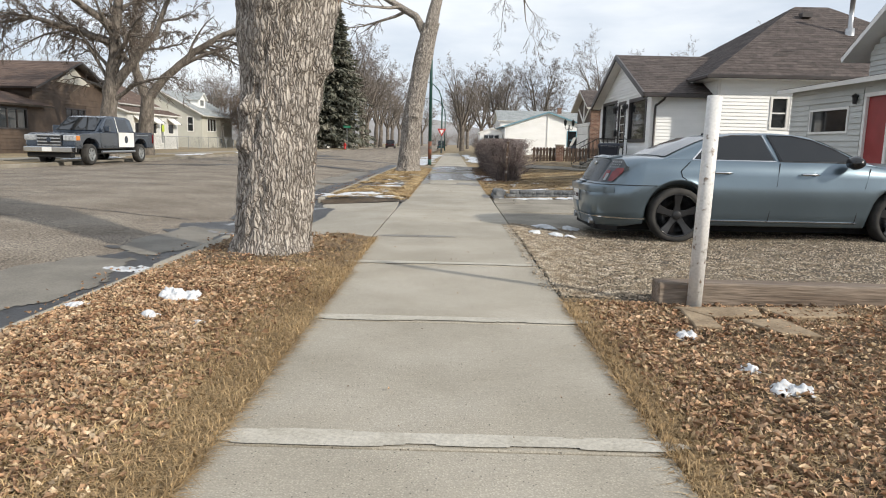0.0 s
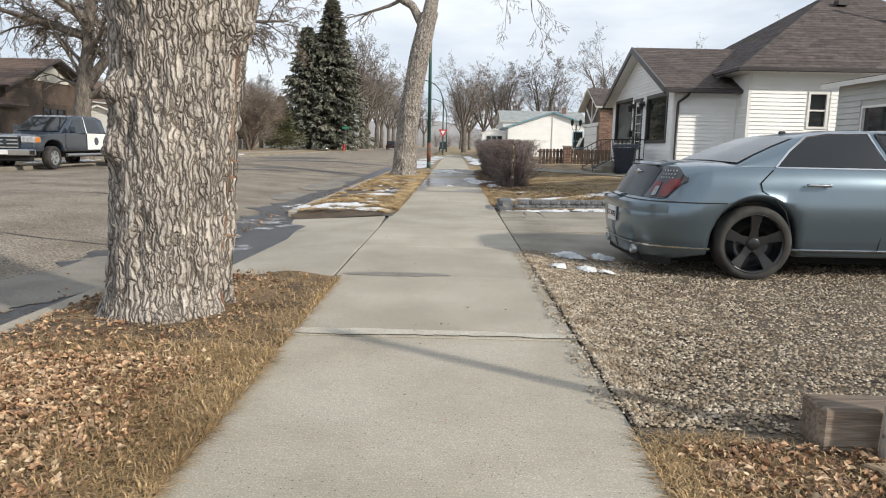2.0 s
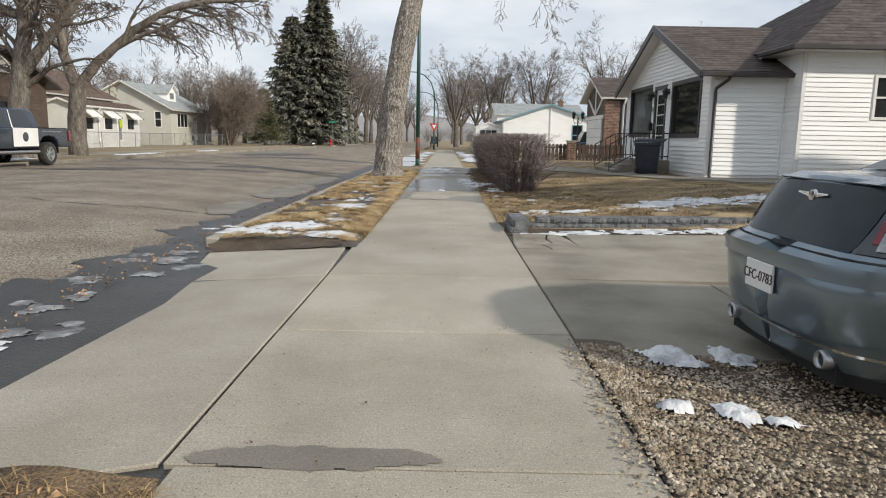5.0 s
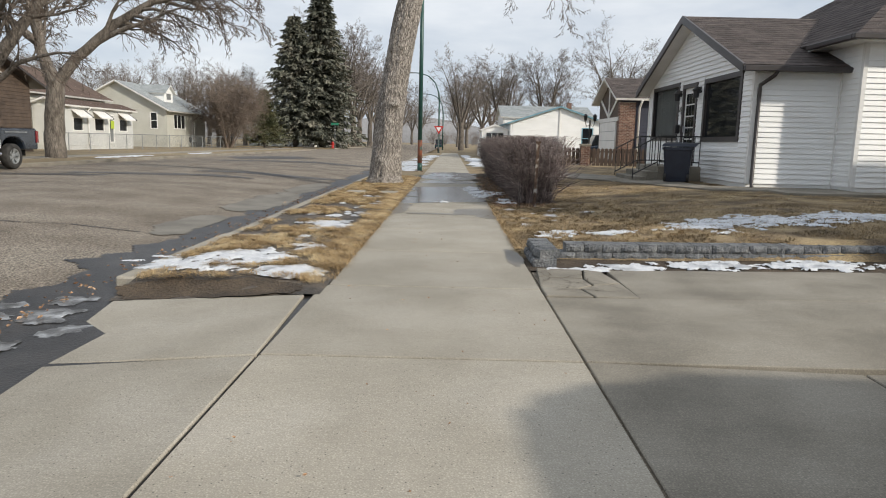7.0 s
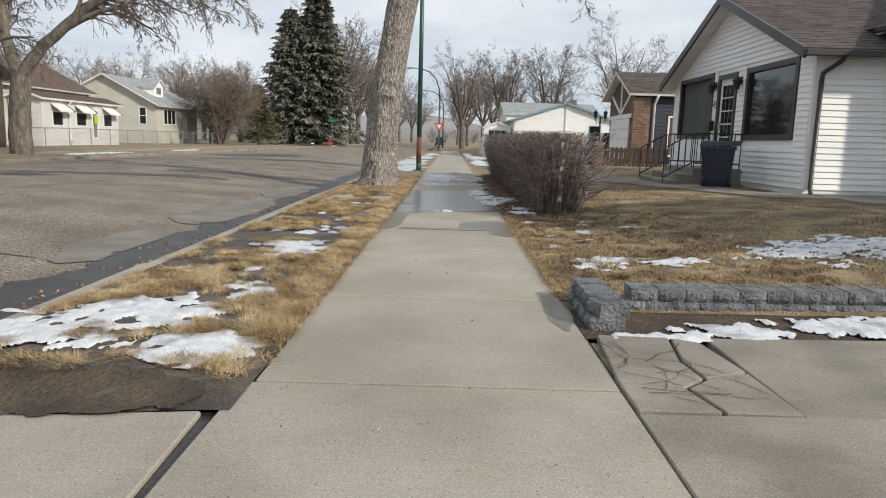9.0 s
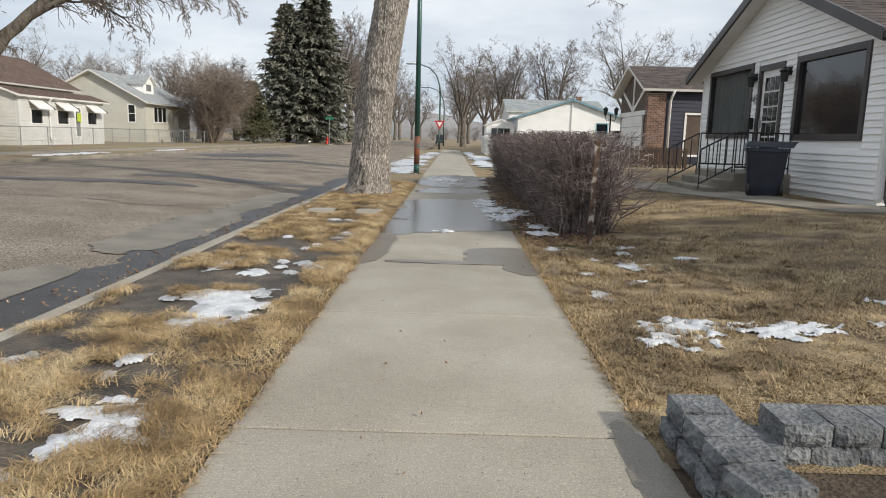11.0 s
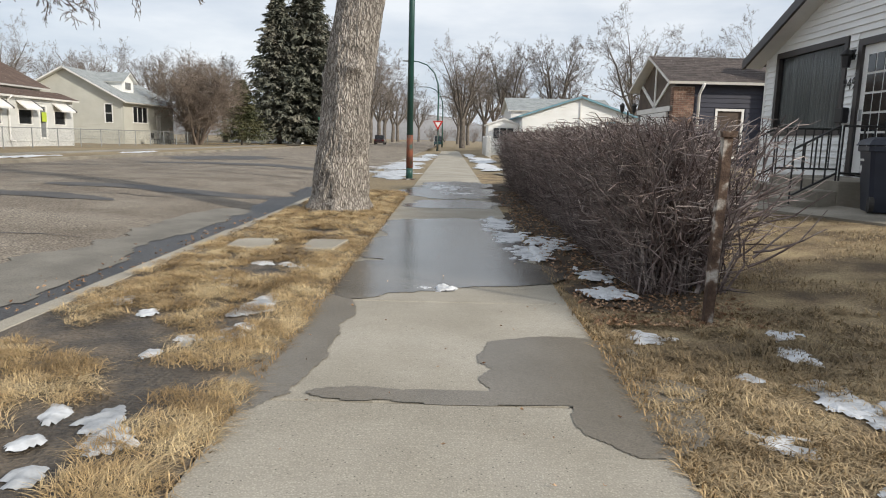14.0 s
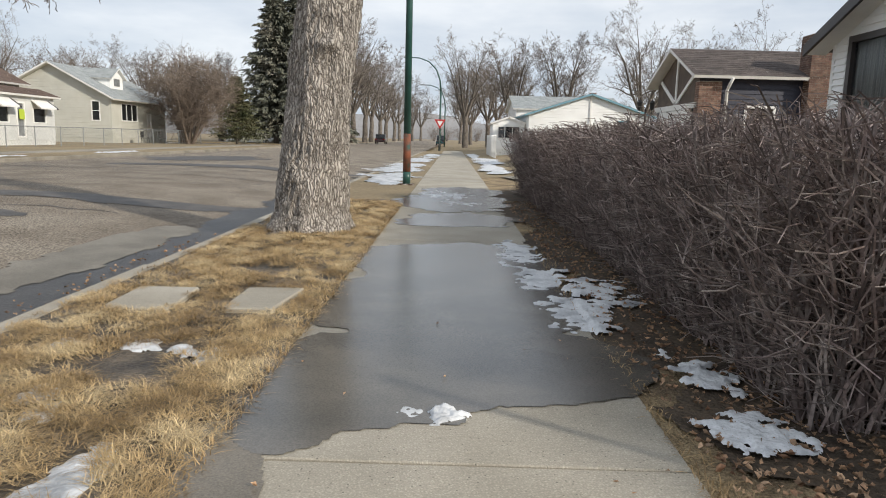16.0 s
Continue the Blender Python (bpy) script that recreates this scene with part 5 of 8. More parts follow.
def deck(X):
    return 1.14 + 0.02 * ease((X - 0.2) / 0.5) - 0.04 * ease((X - 3.4) / 0.6) - 0.16 * ease((X - 4.2) / 0.95)


car = empty("car", pose(CX, CY, CZ, 0, 0, 1.5) @ Matrix.Diagonal((1.04, 1.0, 1.02, 1)), "blue-grey metallic sedan parked on the gravel", "car")
xs = [0.011, 0.02, 0.04, 0.07, 0.1, 0.14, 0.2, 0.28, 0.38, 0.5] + [0.62 + 0.04 * i for i in range(27)] + [1.72, 1.85, 2.1, 2.4, 2.8, 3.2, 3.5] + [3.68 + 0.04 * i for i in range(26)] + [4.74, 4.8, 4.87, 4.95, 5.01, 5.05, 5.08, 5.11, 5.13, 5.139]
vs, fs = [], []
for X in xs:
    w = HALF * min(half_at(X), half_at(CL - X))
    low = 0.24 - 0.05 * (1 - ease((X - 0.3) / 0.4))
    za = arch(X, low)
    b, d = belt(X), deck(X)
    up = lambda z, k: max(z, za + k)
    pts = [(0, low), (max(0.0, w - 0.34), low), (max(0.0, w - 0.34), max(low, za)), (max(0.0, w - 0.10), za), (max(0, w - 0.065), za + 0.02), (max(0, w - 0.045), up(0.42, 0.035)), (max(0, w - 0.018), up(0.58, 0.05)), (w, up(0.73, 0.07)), (w - 0.010, up(0.80, 0.085)), (w - 0.018, up(0.92, 0.1)),
           (max(0, w - 0.045), b), (max(0, w - 0.10), b + 0.05 * (d - b) / 0.09), (max(0, w - 0.22), d - 0.01), (w * 0.5, d + 0.008), (0, d + 0.015)]
    shift = lambda z: (tuck(z) * (1 - ease(X / 1.0)) - tuck(z) * 0.8 * ease((X - 4.2) / 0.9))
    ring = [(X + shift(z), HALF - y, z) for y, z in pts] + [(X + shift(z), HALF + y, z) for y, z in pts[-2:0:-1]]
    vs += ring
n = len(ring)
for i in range(len(xs) - 1):
    for j in range(n):
        q = (j + 1) % n
        fs.append((i * n + j, i * n + q, (i + 1) * n + q, (i + 1) * n + j))
fs += [tuple(range(n)), tuple(range((len(xs) - 1) * n + n - 1, (len(xs) - 1) * n - 1, -1))]
body = part("body", Geo().add(vs, fs), M["car_paint"], car, smooth=True)


def skin(name, mat, v0, v1, low, high, off, label="", nv=14, nz=6, parent=None):
    """A panel laid on the tail between v0 and v1 of the half width (beyond 1 it runs on along the flank)."""
    g, k = Geo(), 0
    vs = []
    for i in range(nv + 1):
        v = v0 + (v1 - v0) * i / nv
        for j in range(nz + 1):
            z = low(v) + (high(v) - low(v)) * j / nz
            a = abs(v)
            s = 1 if v > 0 else -1
            if a < 1.0:
                rise = (nose(min(1.0, a + 0.01)) - nose(a - 0.01)) / 0.02
                long = math.hypot(HALF, rise)
                X, y = nose(a) - off * HALF / long, a * HALF + off * rise / long
            else:
                X, y = nose(1.0) + (a - 1.0), HALF + off
            y -= inset(z) * ease(a / 0.5)
            vs.append((X + tuck(z) * (1 - ease(X / 1.0)), HALF + s * y, z))
    fs = [(i * (nz + 1) + j, (i + 1) * (nz + 1) + j, (i + 1) * (nz + 1) + j + 1, i * (nz + 1) + j + 1) for i in range(nv) for j in range(nz)]
    ob = part(name, g.add(vs, fs), mat, parent or car, label, smooth=True)
    return ob


for s in (-1, 1):
    lo = lambda v: 0.80 + 0.17 * ease((abs(v) - 0.79) / 0.11)
    hi = lambda v: 0.81 + 0.31 * ease((abs(v) - 0.55) / 0.12) - 0.10 * ease((abs(v) - 0.8) / 0.1)
    tl = skin("tail_light", M["lens_dark"], s * 0.555, s * 0.905, lo, hi, 0.012, "smoked tail light with red lens", 26, 8)
    skin("red_lens", M["tail_red"], s * 0.745, s * 0.865, lambda v: max(0.82, lo(v) + 0.012), lambda v: 1.0 - 0.06 * ease((0.8 - abs(v)) / 0.06), 0.018, "red lens", 10, parent=tl)
    skin("red_lens", M["tail_red"], s * 0.63, s * 0.715, lambda v: 0.855, lambda v: 0.965, 0.018, "red lens", 8, parent=tl)
    skin("white_lens", M["lens_clear"], s * 0.668, s * 0.715, lambda v: 0.825, lambda v: 0.92, 0.023, "clear reversing lens", 4, parent=tl)
    for r in range(3):
        for c in range(5):
            v = s * (0.675 + 0.028 * c + 0.006 * r)
            skin("led", M["lens_clear"], v, v + s * 0.012, lambda q: 1.0 + 0.035 * r, lambda q: 1.016 + 0.035 * r, 0.018, "", 1, 1, tl)
lid_low = lambda v: 0.795 + 0.30 * ease((abs(v) - 0.545) / 0.10)
skin("trunk_lid", M["lid_reflection"], -0.63, 0.63, lid_low, lambda v: 1.115, 0.012, "blue-grey boot lid with its dark reflections painted in", 40, 8)
skin("bumper_groove", M["under"], -1.3, 1.3, lambda v: 0.768, lambda v: 0.778, 0.006, "", 60, 1)
skin("bumper_strip", M["car_paint"], -0.9, 0.9, lambda v: 0.66, lambda v: 0.745, 0.016, "", 40, 3)
skin("chrome_strip", M["chrome"], -1.15, 1.15, lambda v: 0.315, lambda v: 0.33, 0.012, "thin chrome strip", 50, 1)
skin("valance", M["under"], -0.9, 0.9, lambda v: 0.13, lambda v: 0.2, -0.04, "black lower valance", 30, 2)
pl = part("number_plate", Geo().box((-0.012, HALF - 0.155, 0.50), (0.006, HALF + 0.155, 0.66)), M["plate"], car, "white number plate with dark red characters", bevel=0.004)


def lettering(text, size, m, mat, parent, label=""):
    """Raised letters as a mesh."""
    cu = bpy.data.curves.new("text", "FONT")
    cu.body, cu.size, cu.extrude, cu.align_x, cu.align_y = text, size, 0.0015, "CENTER", "CENTER"
    tmp = new("text", cu)
    me = bpy.data.meshes.new_from_object(tmp.evaluated_get(bpy.context.evaluated_depsgraph_get()))
    bpy.data.objects.remove(tmp)
    me.materials.append(mat)
    ob = new("lettering", me)
    ob.parent, ob.matrix_basis = parent, m
    return tagged(ob, label)


lettering("CFC-0783", 0.082, pose(-0.0135, HALF, 0.575, 90, 0, -90), M["ink"], pl, "dark red plate characters")
part("emblem", Geo().extrude([(0.25, HALF - 0.15, 1.05), (0.25, HALF - 0.03, 1.03), (0.25, HALF + 0.03, 1.03), (0.25, HALF + 0.15, 1.05), (0.253, HALF + 0.15, 1.058), (0.253, HALF - 0.15, 1.058)], (0.02, 0, 0)).revolve((0.265, HALF, 1.042), (-1, 0, 0), [(0, 0.034), (0.02, 0.03), (0.024, 0.0)], 14), M["chrome"], car, "winged chrome emblem")
part("spoiler", Geo().extrude([(0.3, 0.5, 1.128), (0.45, 0.5, 1.163), (0.53, 0.5, 1.158), (0.36, 0.5, 1.108)], (0, CW - 1.0, 0)), M["car_paint_dark"], car, bevel=0.008)
for y in (HALF - 0.52, HALF + 0.52):
    part("exhaust", Geo().revolve((0.1, y, 0.245), (1, 0, 0), [(0, 0.035), (-0.02, 0.045), (0.0, 0.05), (0.35, 0.05)], 16), M["steel"], car, "dull steel exhaust tip", smooth=True)
part("floor_pan", Geo().box((0.14, 0.40, 0.13), (4.8, CW - 0.40, 0.25)), M["under"], car)


def roof_h(X):
    pts = [(0.92, 1.13), (1.15, 1.245), (1.4, 1.355), (1.62, 1.44), (1.85, 1.49), (2.2, 1.52), (2.6, 1.525), (2.95, 1.495), (3.2, 1.40), (3.5, 1.25), (3.9, 1.06)]
    for (a, p), (b, q) in zip(pts, pts[1:]):
        if a <= X <= b:
            return p + (q - p) * (X - a) / (b - a)
    return 1.06


def cabin_y(z):
    return 0.075 + 0.27 * max(0.0, z - 1.1) / 0.42


vs, fs = [], []
gx = [0.92 + 0.0745 * i for i in range(41)]
for X in gx:
    h, b = roof_h(X), belt(X) + 0.02
    h = max(h, b + 0.01)
    t = h - min(0.05, (h - b) * 0.3)
    y = cabin_y(t)
    pts = [(cabin_y(b), b), (cabin_y((b + t) / 2) - 0.008, (b + t) / 2), (y, t), (y + 0.06, h - 0.012), (HALF * 0.6, h - 0.002), (HALF, h + 0.008)]
    vs += [(X, y, z) for y, z in pts] + [(X, CW - y, z) for y, z in pts[-2::-1]]
n = 11
for i in range(len(gx) - 1):
    for j in range(n - 1):
        fs.append((i * n + j, i * n + j + 1, (i + 1) * n + j + 1, (i + 1) * n + j))
cabin = part("cabin", Geo().add(vs, fs), M["car_paint"], car, smooth=True)
REAR_GLASS = [(1.36, 1.145), (1.52, 1.30), (1.70, 1.43), (1.92, 1.468), (2.32, 1.475), (2.44, 1.145)]
FRONT_GLASS = [(2.54, 1.145), (2.43, 1.475), (2.75, 1.468), (3.0, 1.42), (3.25, 1.32), (3.58, 1.145)]
for side in (0, 1):
    for pts in (REAR_GLASS, FRONT_GLASS):
        at = lambda X, z, k: (X, (cabin_y(z) - k) if side == 0 else CW - cabin_y(z) + k, z)
        cxm, czm = sum(p[0] for p in pts) / len(pts), sum(p[1] for p in pts) / len(pts)
        g = Geo()
        g.add([at(X, z, 0.014) for X, z in pts], [tuple(range(len(pts)))])
        ob = part("side_window", g, M["car_glass"], car, "dark side window")
        loop = [at(cxm + (X - cxm) * 1.04, czm + (z - czm) * 1.07, 0.010) for X, z in pts]
        part("window_trim", Geo().tube(loop + [loop[0]], 0.011, 5, False), M["chrome"] if pts is REAR_GLASS else M["black_gloss"], ob, "bright window trim")
    y = 0.0 if side == 0 else CW
    o = -1 if side == 0 else 1
    for gap in ([(1.30, 1.11), (1.18, 0.98), (1.2, 0.9), (1.33, 0.82), (1.44, 0.7), (1.52, 0.5), (1.54, 0.3)], [(2.50, 1.11), (2.47, 0.8), (2.42, 0.5), (2.40, 0.3)], [(3.72, 1.06), (3.66, 0.8), (3.6, 0.5), (3.58, 0.3)]):
        part("door_gap", Geo().tube([(X, y + (0.012 + 0.028 * ease((z - 0.92) / 0.18) + 0.045 * ease((0.73 - z) / 0.4)) * -o, z) for X, z in gap], 0.006, 4, False), M["under"], car)
    part("rocker_strip", Geo().tube([(1.52, y - o * 0.05, 0.315), (3.6, y - o * 0.05, 0.315)], 0.011, 5), M["chrome"], car, "thin chrome strip")
    for X in (1.62, 2.78):
        hd = part("door_handle", Geo().tube([(X, y + o * 0.0, 0.965), (X + 0.03, y + o * 0.035, 0.97), (X + 0.2, y + o * 0.035, 0.97), (X + 0.23, y + o * 0.0, 0.965)], 0.016, 6), M["chrome"], car, "chrome door handle", smooth=True)
    part("mirror", Geo().revolve((3.42, y + o * 0.12, 1.14), (0, 1, 0), [(-0.13, 0.0), (-0.12, 0.06), (0.0, 0.095), (0.1, 0.08), (0.12, 0.0)], 12), M["black_gloss"], car, "black door mirror", smooth=True)
# rear window and windscreen lie on the sloping ends of the cabin
for name, x0, x1 in (("rear_window", 1.0, 1.62), ("windscreen", 3.12, 3.8)):
    vs, fs = [], []
    for i in range(9):
        X = x0 + (x1 - x0) * i / 8
        h = roof_h(X)
        y0 = cabin_y(h - 0.05) + 0.10
        for j in range(9):
            u = j / 8
            y = y0 + (CW - 2 * y0) * u
            vs.append((X, y, h + 0.004 + 0.012 * (1 - abs(2 * u - 1))))
    fs = [(i * 9 + j, (i + 1) * 9 + j, (i + 1) * 9 + j + 1, i * 9 + j + 1) for i in range(8) for j in range(8)]
    part(name, Geo().add(vs, fs), M["car_glass"], car, "dark tinted glass", smooth=True)
part("roof_antenna", Geo().box((1.76, HALF - 0.012, 1.47), (1.84, HALF + 0.012, 1.515)), M["black_gloss"], car, bevel=0.012)


def wheel(parent, at, r, width, out, mats, spokes=5, rim=0.72):
    """A road wheel facing out (+1 or -1 along the axle): tyre, rim, spokes and hub. The axle lies along y of its parent."""
    x, y, z = at
    a = (0, out, 0)
    ob = part("wheel", Geo().revolve(at, a, [(-width / 2, r * rim), (-width / 2, r * 0.93), (-width * 0.36, r), (width * 0.36, r), (width / 2, r * 0.94), (width / 2, r * (rim + 0.05)), (width * 0.46, r * rim)], 40), M["rubber"], parent, "dark rubber tyre", smooth=True)
    part("rim", Geo().revolve(at, a, [(width * 0.46, r * rim), (width * 0.5, r * rim * 0.985), (width * 0.3, r * rim * 0.93), (-width * 0.3, r * rim * 0.9), (-width * 0.3, 0.0)], 40), mats[0], ob, "", smooth=True)
    for k in range(spokes):
        t = 6.283 * k / spokes + 0.3
        c, s = math.cos(t), math.sin(t)
        R, h = r * rim * 0.95, width * 0.34
        g = Geo()
        for rr, hw, dep in ((R, 0.058, 0.43), (R * 0.5, 0.036, 0.33), (R * 0.12, 0.05, 0.30)):
            yy, y2 = y + out * width * dep, y + out * (width * dep - 0.03)
            hw *= r / 0.365
            g.v += [(x + c * rr - s * hw, yy, z + s * rr + c * hw), (x + c * rr + s * hw, yy, z + s * rr - c * hw), (x + c * rr + s * hw, y2, z + s * rr - c * hw), (x + c * rr - s * hw, y2, z + s * rr + c * hw)]
        for i in range(2):
            for j in range(4):
                g.f.append((i * 4 + j, i * 4 + (j + 1) % 4, i * 4 + 4 + (j + 1) % 4, i * 4 + 4 + j))
                g.m.append(0)
        part("spoke", g, mats[1], ob, "", bevel=0.006)
    part("hub", Geo().revolve(at, a, [(width * 0.2, 0.07 * r / 0.365), (width * 0.37, 0.06 * r / 0.365), (width * 0.4, 0.045 * r / 0.365), (width * 0.4, 0)], 16), mats[1], ob, "", smooth=True)


for X in (1.17, 4.2):
    wheel(car, (X, 0.125, 0.375), 0.375, 0.235, -1, (M["black_gloss"], M["wheel_black"]), 5, 0.79)
    wheel(car, (X, CW - 0.125, 0.375), 0.375, 0.235, 1, (M["black_gloss"], M["wheel_black"]), 5, 0.79)


# ---- the pickup across the road ----
def pickup(at, paint, label, white_door=True):
    """Lengthwise along local x from the grille; the near side is y = 0."""
    L, W = 6.9, 2.0
    t = empty("pickup_truck", at, label, "truck")
    side = [(0.12, 0.62), (0.05, 0.75), (0.08, 1.12), (0.3, 1.2), (1.75, 1.28), (L - 0.05, 1.32), (L, 1.25), (L, 0.62)]
    arches = []
    for c in (5.55, 1.22):
        arches += [(c + 0.62, 0.62), (c + 0.52, 0.86), (c + 0.3, 1.0), (c, 1.04), (c - 0.3, 1.0), (c - 0.52, 0.86), (c - 0.62, 0.62)]
    outline = side + arches
    part("body", Geo().extrude([(x, 0.06, z) for x, z in outline], (0, W - 0.12, 0)), paint, t, bevel=0.035)
    cab = [(1.75, 1.28), (2.75, 1.90), (3.1, 1.96), (4.6, 1.95), (4.95, 1.85), (5.05, 1.3)]
    vs = [(x, 0.1 + 0.16 * (z - 1.28) / 0.68, z) for x, z in cab] + [(x, W - 0.1 - 0.16 * (z - 1.28) / 0.68, z) for x, z in cab]
    k = len(cab)
    fs = [tuple(range(k)), tuple(range(2 * k - 1, k - 1, -1))] + [(i, k + i, k + (i + 1) % k, (i + 1) % k) for i in range(k)]
    part("cab", Geo().add(vs, fs), paint, t, bevel=0.03)
    cy = lambda z: 0.1 + 0.16 * (z - 1.28) / 0.68 - 0.012
    for s in (0, 1):
        for pts in ([(2.25, 1.36), (2.85, 1.82), (3.35, 1.86), (3.35, 1.36)], [(3.55, 1.36), (3.55, 1.86), (4.45, 1.84), (4.7, 1.36)]):
            g = Geo().add([(x, cy(z) if s == 0 else W - cy(z), z) for x, z in pts], [(0, 1, 2, 3)])
            part("side_window", g, M["glass_dark"], t, "dark glass")
        y = 0.055 if s == 0 else W - 0.055
        part("mirror", Geo().box((2.25, y - (0.22 if s == 0 else 0), 1.3), (2.4, y + (0 if s == 0 else 0.22), 1.55)), paint, t, bevel=0.03)
        part("side_step", Geo().tube([(1.95, y - 0.04 + 0.08 * s, 0.5), (4.8, y - 0.04 + 0.08 * s, 0.5)], 0.05, 8), M["steel"], t, "silver side step")
        for X in (2.0, 3.45, 4.9):
            part("door_gap", Geo().tube([(X, y + (0.002 if s == 0 else -0.002), 1.25), (X, y + (0.002 if s == 0 else -0.002), 0.66)], 0.008, 4), M["under"], t)
        if white_door:
            d = part("door_panel", Geo().box((3.48, y - 0.004 if s == 0 else y, 0.68), (4.88, y if s == 0 else y + 0.004, 1.3)).add([(3.48, cy(1.3) - 0.004 if s == 0 else W - cy(1.3) + 0.004, 1.3), (3.52, cy(1.9) - 0.004 if s == 0 else W - cy(1.9) + 0.004, 1.9), (3.56, cy(1.9) - 0.004 if s == 0 else W - cy(1.9) + 0.004, 1.9), (3.56, cy(1.3) - 0.004 if s == 0 else W - cy(1.3) + 0.004, 1.3)], [(0, 1, 2, 3)]), M["white_trim"], t, "white door panel with dark round crest")
            part("crest", Geo().revolve((4.15, y - 0.004 if s == 0 else y + 0.004, 1.0), (0, -1 if s == 0 else 1, 0), [(0, 0.16), (0.004, 0.16), (0.004, 0)], 20), M["truck_paint"], d, "dark round crest")
            part("stripe", Geo().box((5.15, y - 0.004 if s == 0 else y, 1.18), (6.3, y if s == 0 else y + 0.004, 1.22)), M["galvanised"], t, "pale lettering stripe")
        part("headlight", Geo().box((0.02, 0.03 if s == 0 else W - 0.55, 0.92), (0.42, 0.5 if s == 0 else W - 0.03, 1.14)), M["lens_clear"], t, "clear headlight", bevel=0.03)
        part("turn_signal", Geo().box((0.1, 0.022 if s == 0 else W - 0.1, 0.95), (0.36, 0.1 if s == 0 else W - 0.022, 1.12)), M["amber"], t, "amber turn lens")
        part("fog_lamp", Geo().revolve((-0.13, 0.3 if s == 0 else W - 0.3, 0.62), (-1, 0, 0), [(0, 0.07), (0.02, 0.06), (0.02, 0)], 12), M["lens_dark"], t)
        part("tail_light", Geo().box((L - 0.12, 0.03 if s == 0 else W - 0.16, 0.85), (L + 0.012, 0.16 if s == 0 else W - 0.03, 1.25)), M["tail_red"], t, "red tail light", bevel=0.01)
    ws = Geo().add([(1.84, 0.22, 1.345), (1.84, W - 0.22, 1.345), (2.68, W - 0.34, 1.868), (2.68, 0.34, 1.868)], [(0, 1, 2, 3)])
    ob = part("windscreen", ws, M["glass_dark"], t, "dark windscreen")
    ob.matrix_basis = pose(-0.012, 0, 0.018)
    gr = part("grille", Geo().box((-0.02, 0.55, 0.74), (0.1, W - 0.55, 1.15)), M["black_trim"], t, "chrome-barred grille", bevel=0.02)
    for z in (0.76, 0.885, 1.01, 1.13):
        part("grille_bar", Geo().box((-0.05, 0.55, z - 0.025), (0.0, W - 0.55, z + 0.03)), M["chrome"], gr, "", bevel=0.01)
    part("grille_badge", Geo().revolve((-0.04, W / 2, 0.95), (-1, 0, 0), [(0, 0.1), (0.03, 0.08), (0.03, 0)], 16), M["truck_paint"], gr)
    part("front_bumper", Geo().extrude([(-0.02, 0.02, 0.5), (-0.16, 0.1, 0.5), (-0.2, 0.5, 0.5), (-0.2, W - 0.5, 0.5), (-0.16, W - 0.1, 0.5), (-0.02, W - 0.02, 0.5), (0.1, W - 0.02, 0.5), (0.1, 0.02, 0.5)], (0, 0, 0.2)), M["chrome"], t, "chrome bumper", bevel=0.02)
    part("number_plate", Geo().box((-0.225, W / 2 - 0.17, 0.53), (-0.205, W / 2 + 0.17, 0.68)), M["plate"], t)
    part("air_dam", Geo().box((-0.05, 0.15, 0.3), (0.2, W - 0.15, 0.5)), M["under"], t, bevel=0.03)
    part("chassis", Geo().box((0.4, 0.4, 0.4), (L - 0.2, W - 0.4, 0.66)), M["under"], t)
    part("bed_cover", Geo().box((5.15, 0.12, 1.3), (L - 0.05, W - 0.12, 1.335)), M["under"], t)
    for X in (1.22, 5.55):
        wheel(t, (X, 0.17, 0.41), 0.41, 0.27, -1, (M["galvanised"], M["galvanised"]), 6, 0.62)
        wheel(t, (X, W - 0.17, 0.41), 0.41, 0.27, 1, (M["galvanised"], M["galvanised"]), 6, 0.62)
    return t


def far_car(at, paint, label, tall=1.5, length=4.6):
    c = empty("car", at, label, "car", "cars parked far along the street")
    W = 1.8
    part("body", Geo().extrude([(0, 0, 0.3), (0.02, 0, 0.85), (0.7, 0, 0.95), (length - 0.9, 0, 0.95), (length, 0, 0.85), (length, 0, 0.3)], (0, W, 0)), paint, c, bevel=0.08)
    part("cabin", Geo().extrude([(0.25, 0.12, 0.93), (0.6, 0.12, tall), (length - 1.9, 0.12, tall), (length - 1.1, 0.12, 0.93)], (0, W - 0.24, 0)), M["glass_dark"], c, "dark windows", bevel=0.05)
    part("roof", Geo().box((0.6, 0.15, tall - 0.02), (length - 1.9, W - 0.15, tall + 0.03)), paint, c, bevel=0.02)
    for y in (0.12, W - 0.42):
        part("tail_light", Geo().box((-0.02, y, 0.7), (0.05, y + 0.3, 0.84)), M["tail_red"], c)
    for X in (0.85, length - 0.85):
        for y, o in ((0.1, -1), (W - 0.1, 1)):
            part("wheel", Geo().revolve((X, y, 0.33), (0, o, 0), [(-0.1, 0), (-0.1, 0.33), (0.1, 0.33), (0.1, 0.2), (0.08, 0)], 18), M["rubber"], c)
    return c


pickup(pose(-14.15, 26.2, 0.1, 0, 0, 90), M["truck_paint"], "dark blue pickup with white rear door parked at the far kerb")
far_car(pose(-11.5, 138, 0.1, 0, 0, 90), M["maroon_paint"], "dark maroon car parked far along the street", 1.6)
far_car(pose(-1.6, 160, -0.05, 0, 0, 90), M["teal_paint"], "teal van parked at the kerb in the distance", 1.9, 5.2)
pickup(pose(-30.5, 43.0, 0.2, 0, 0, 10), M["truck_paint"], "dark blue pickup parked in a driveway across the road", False)


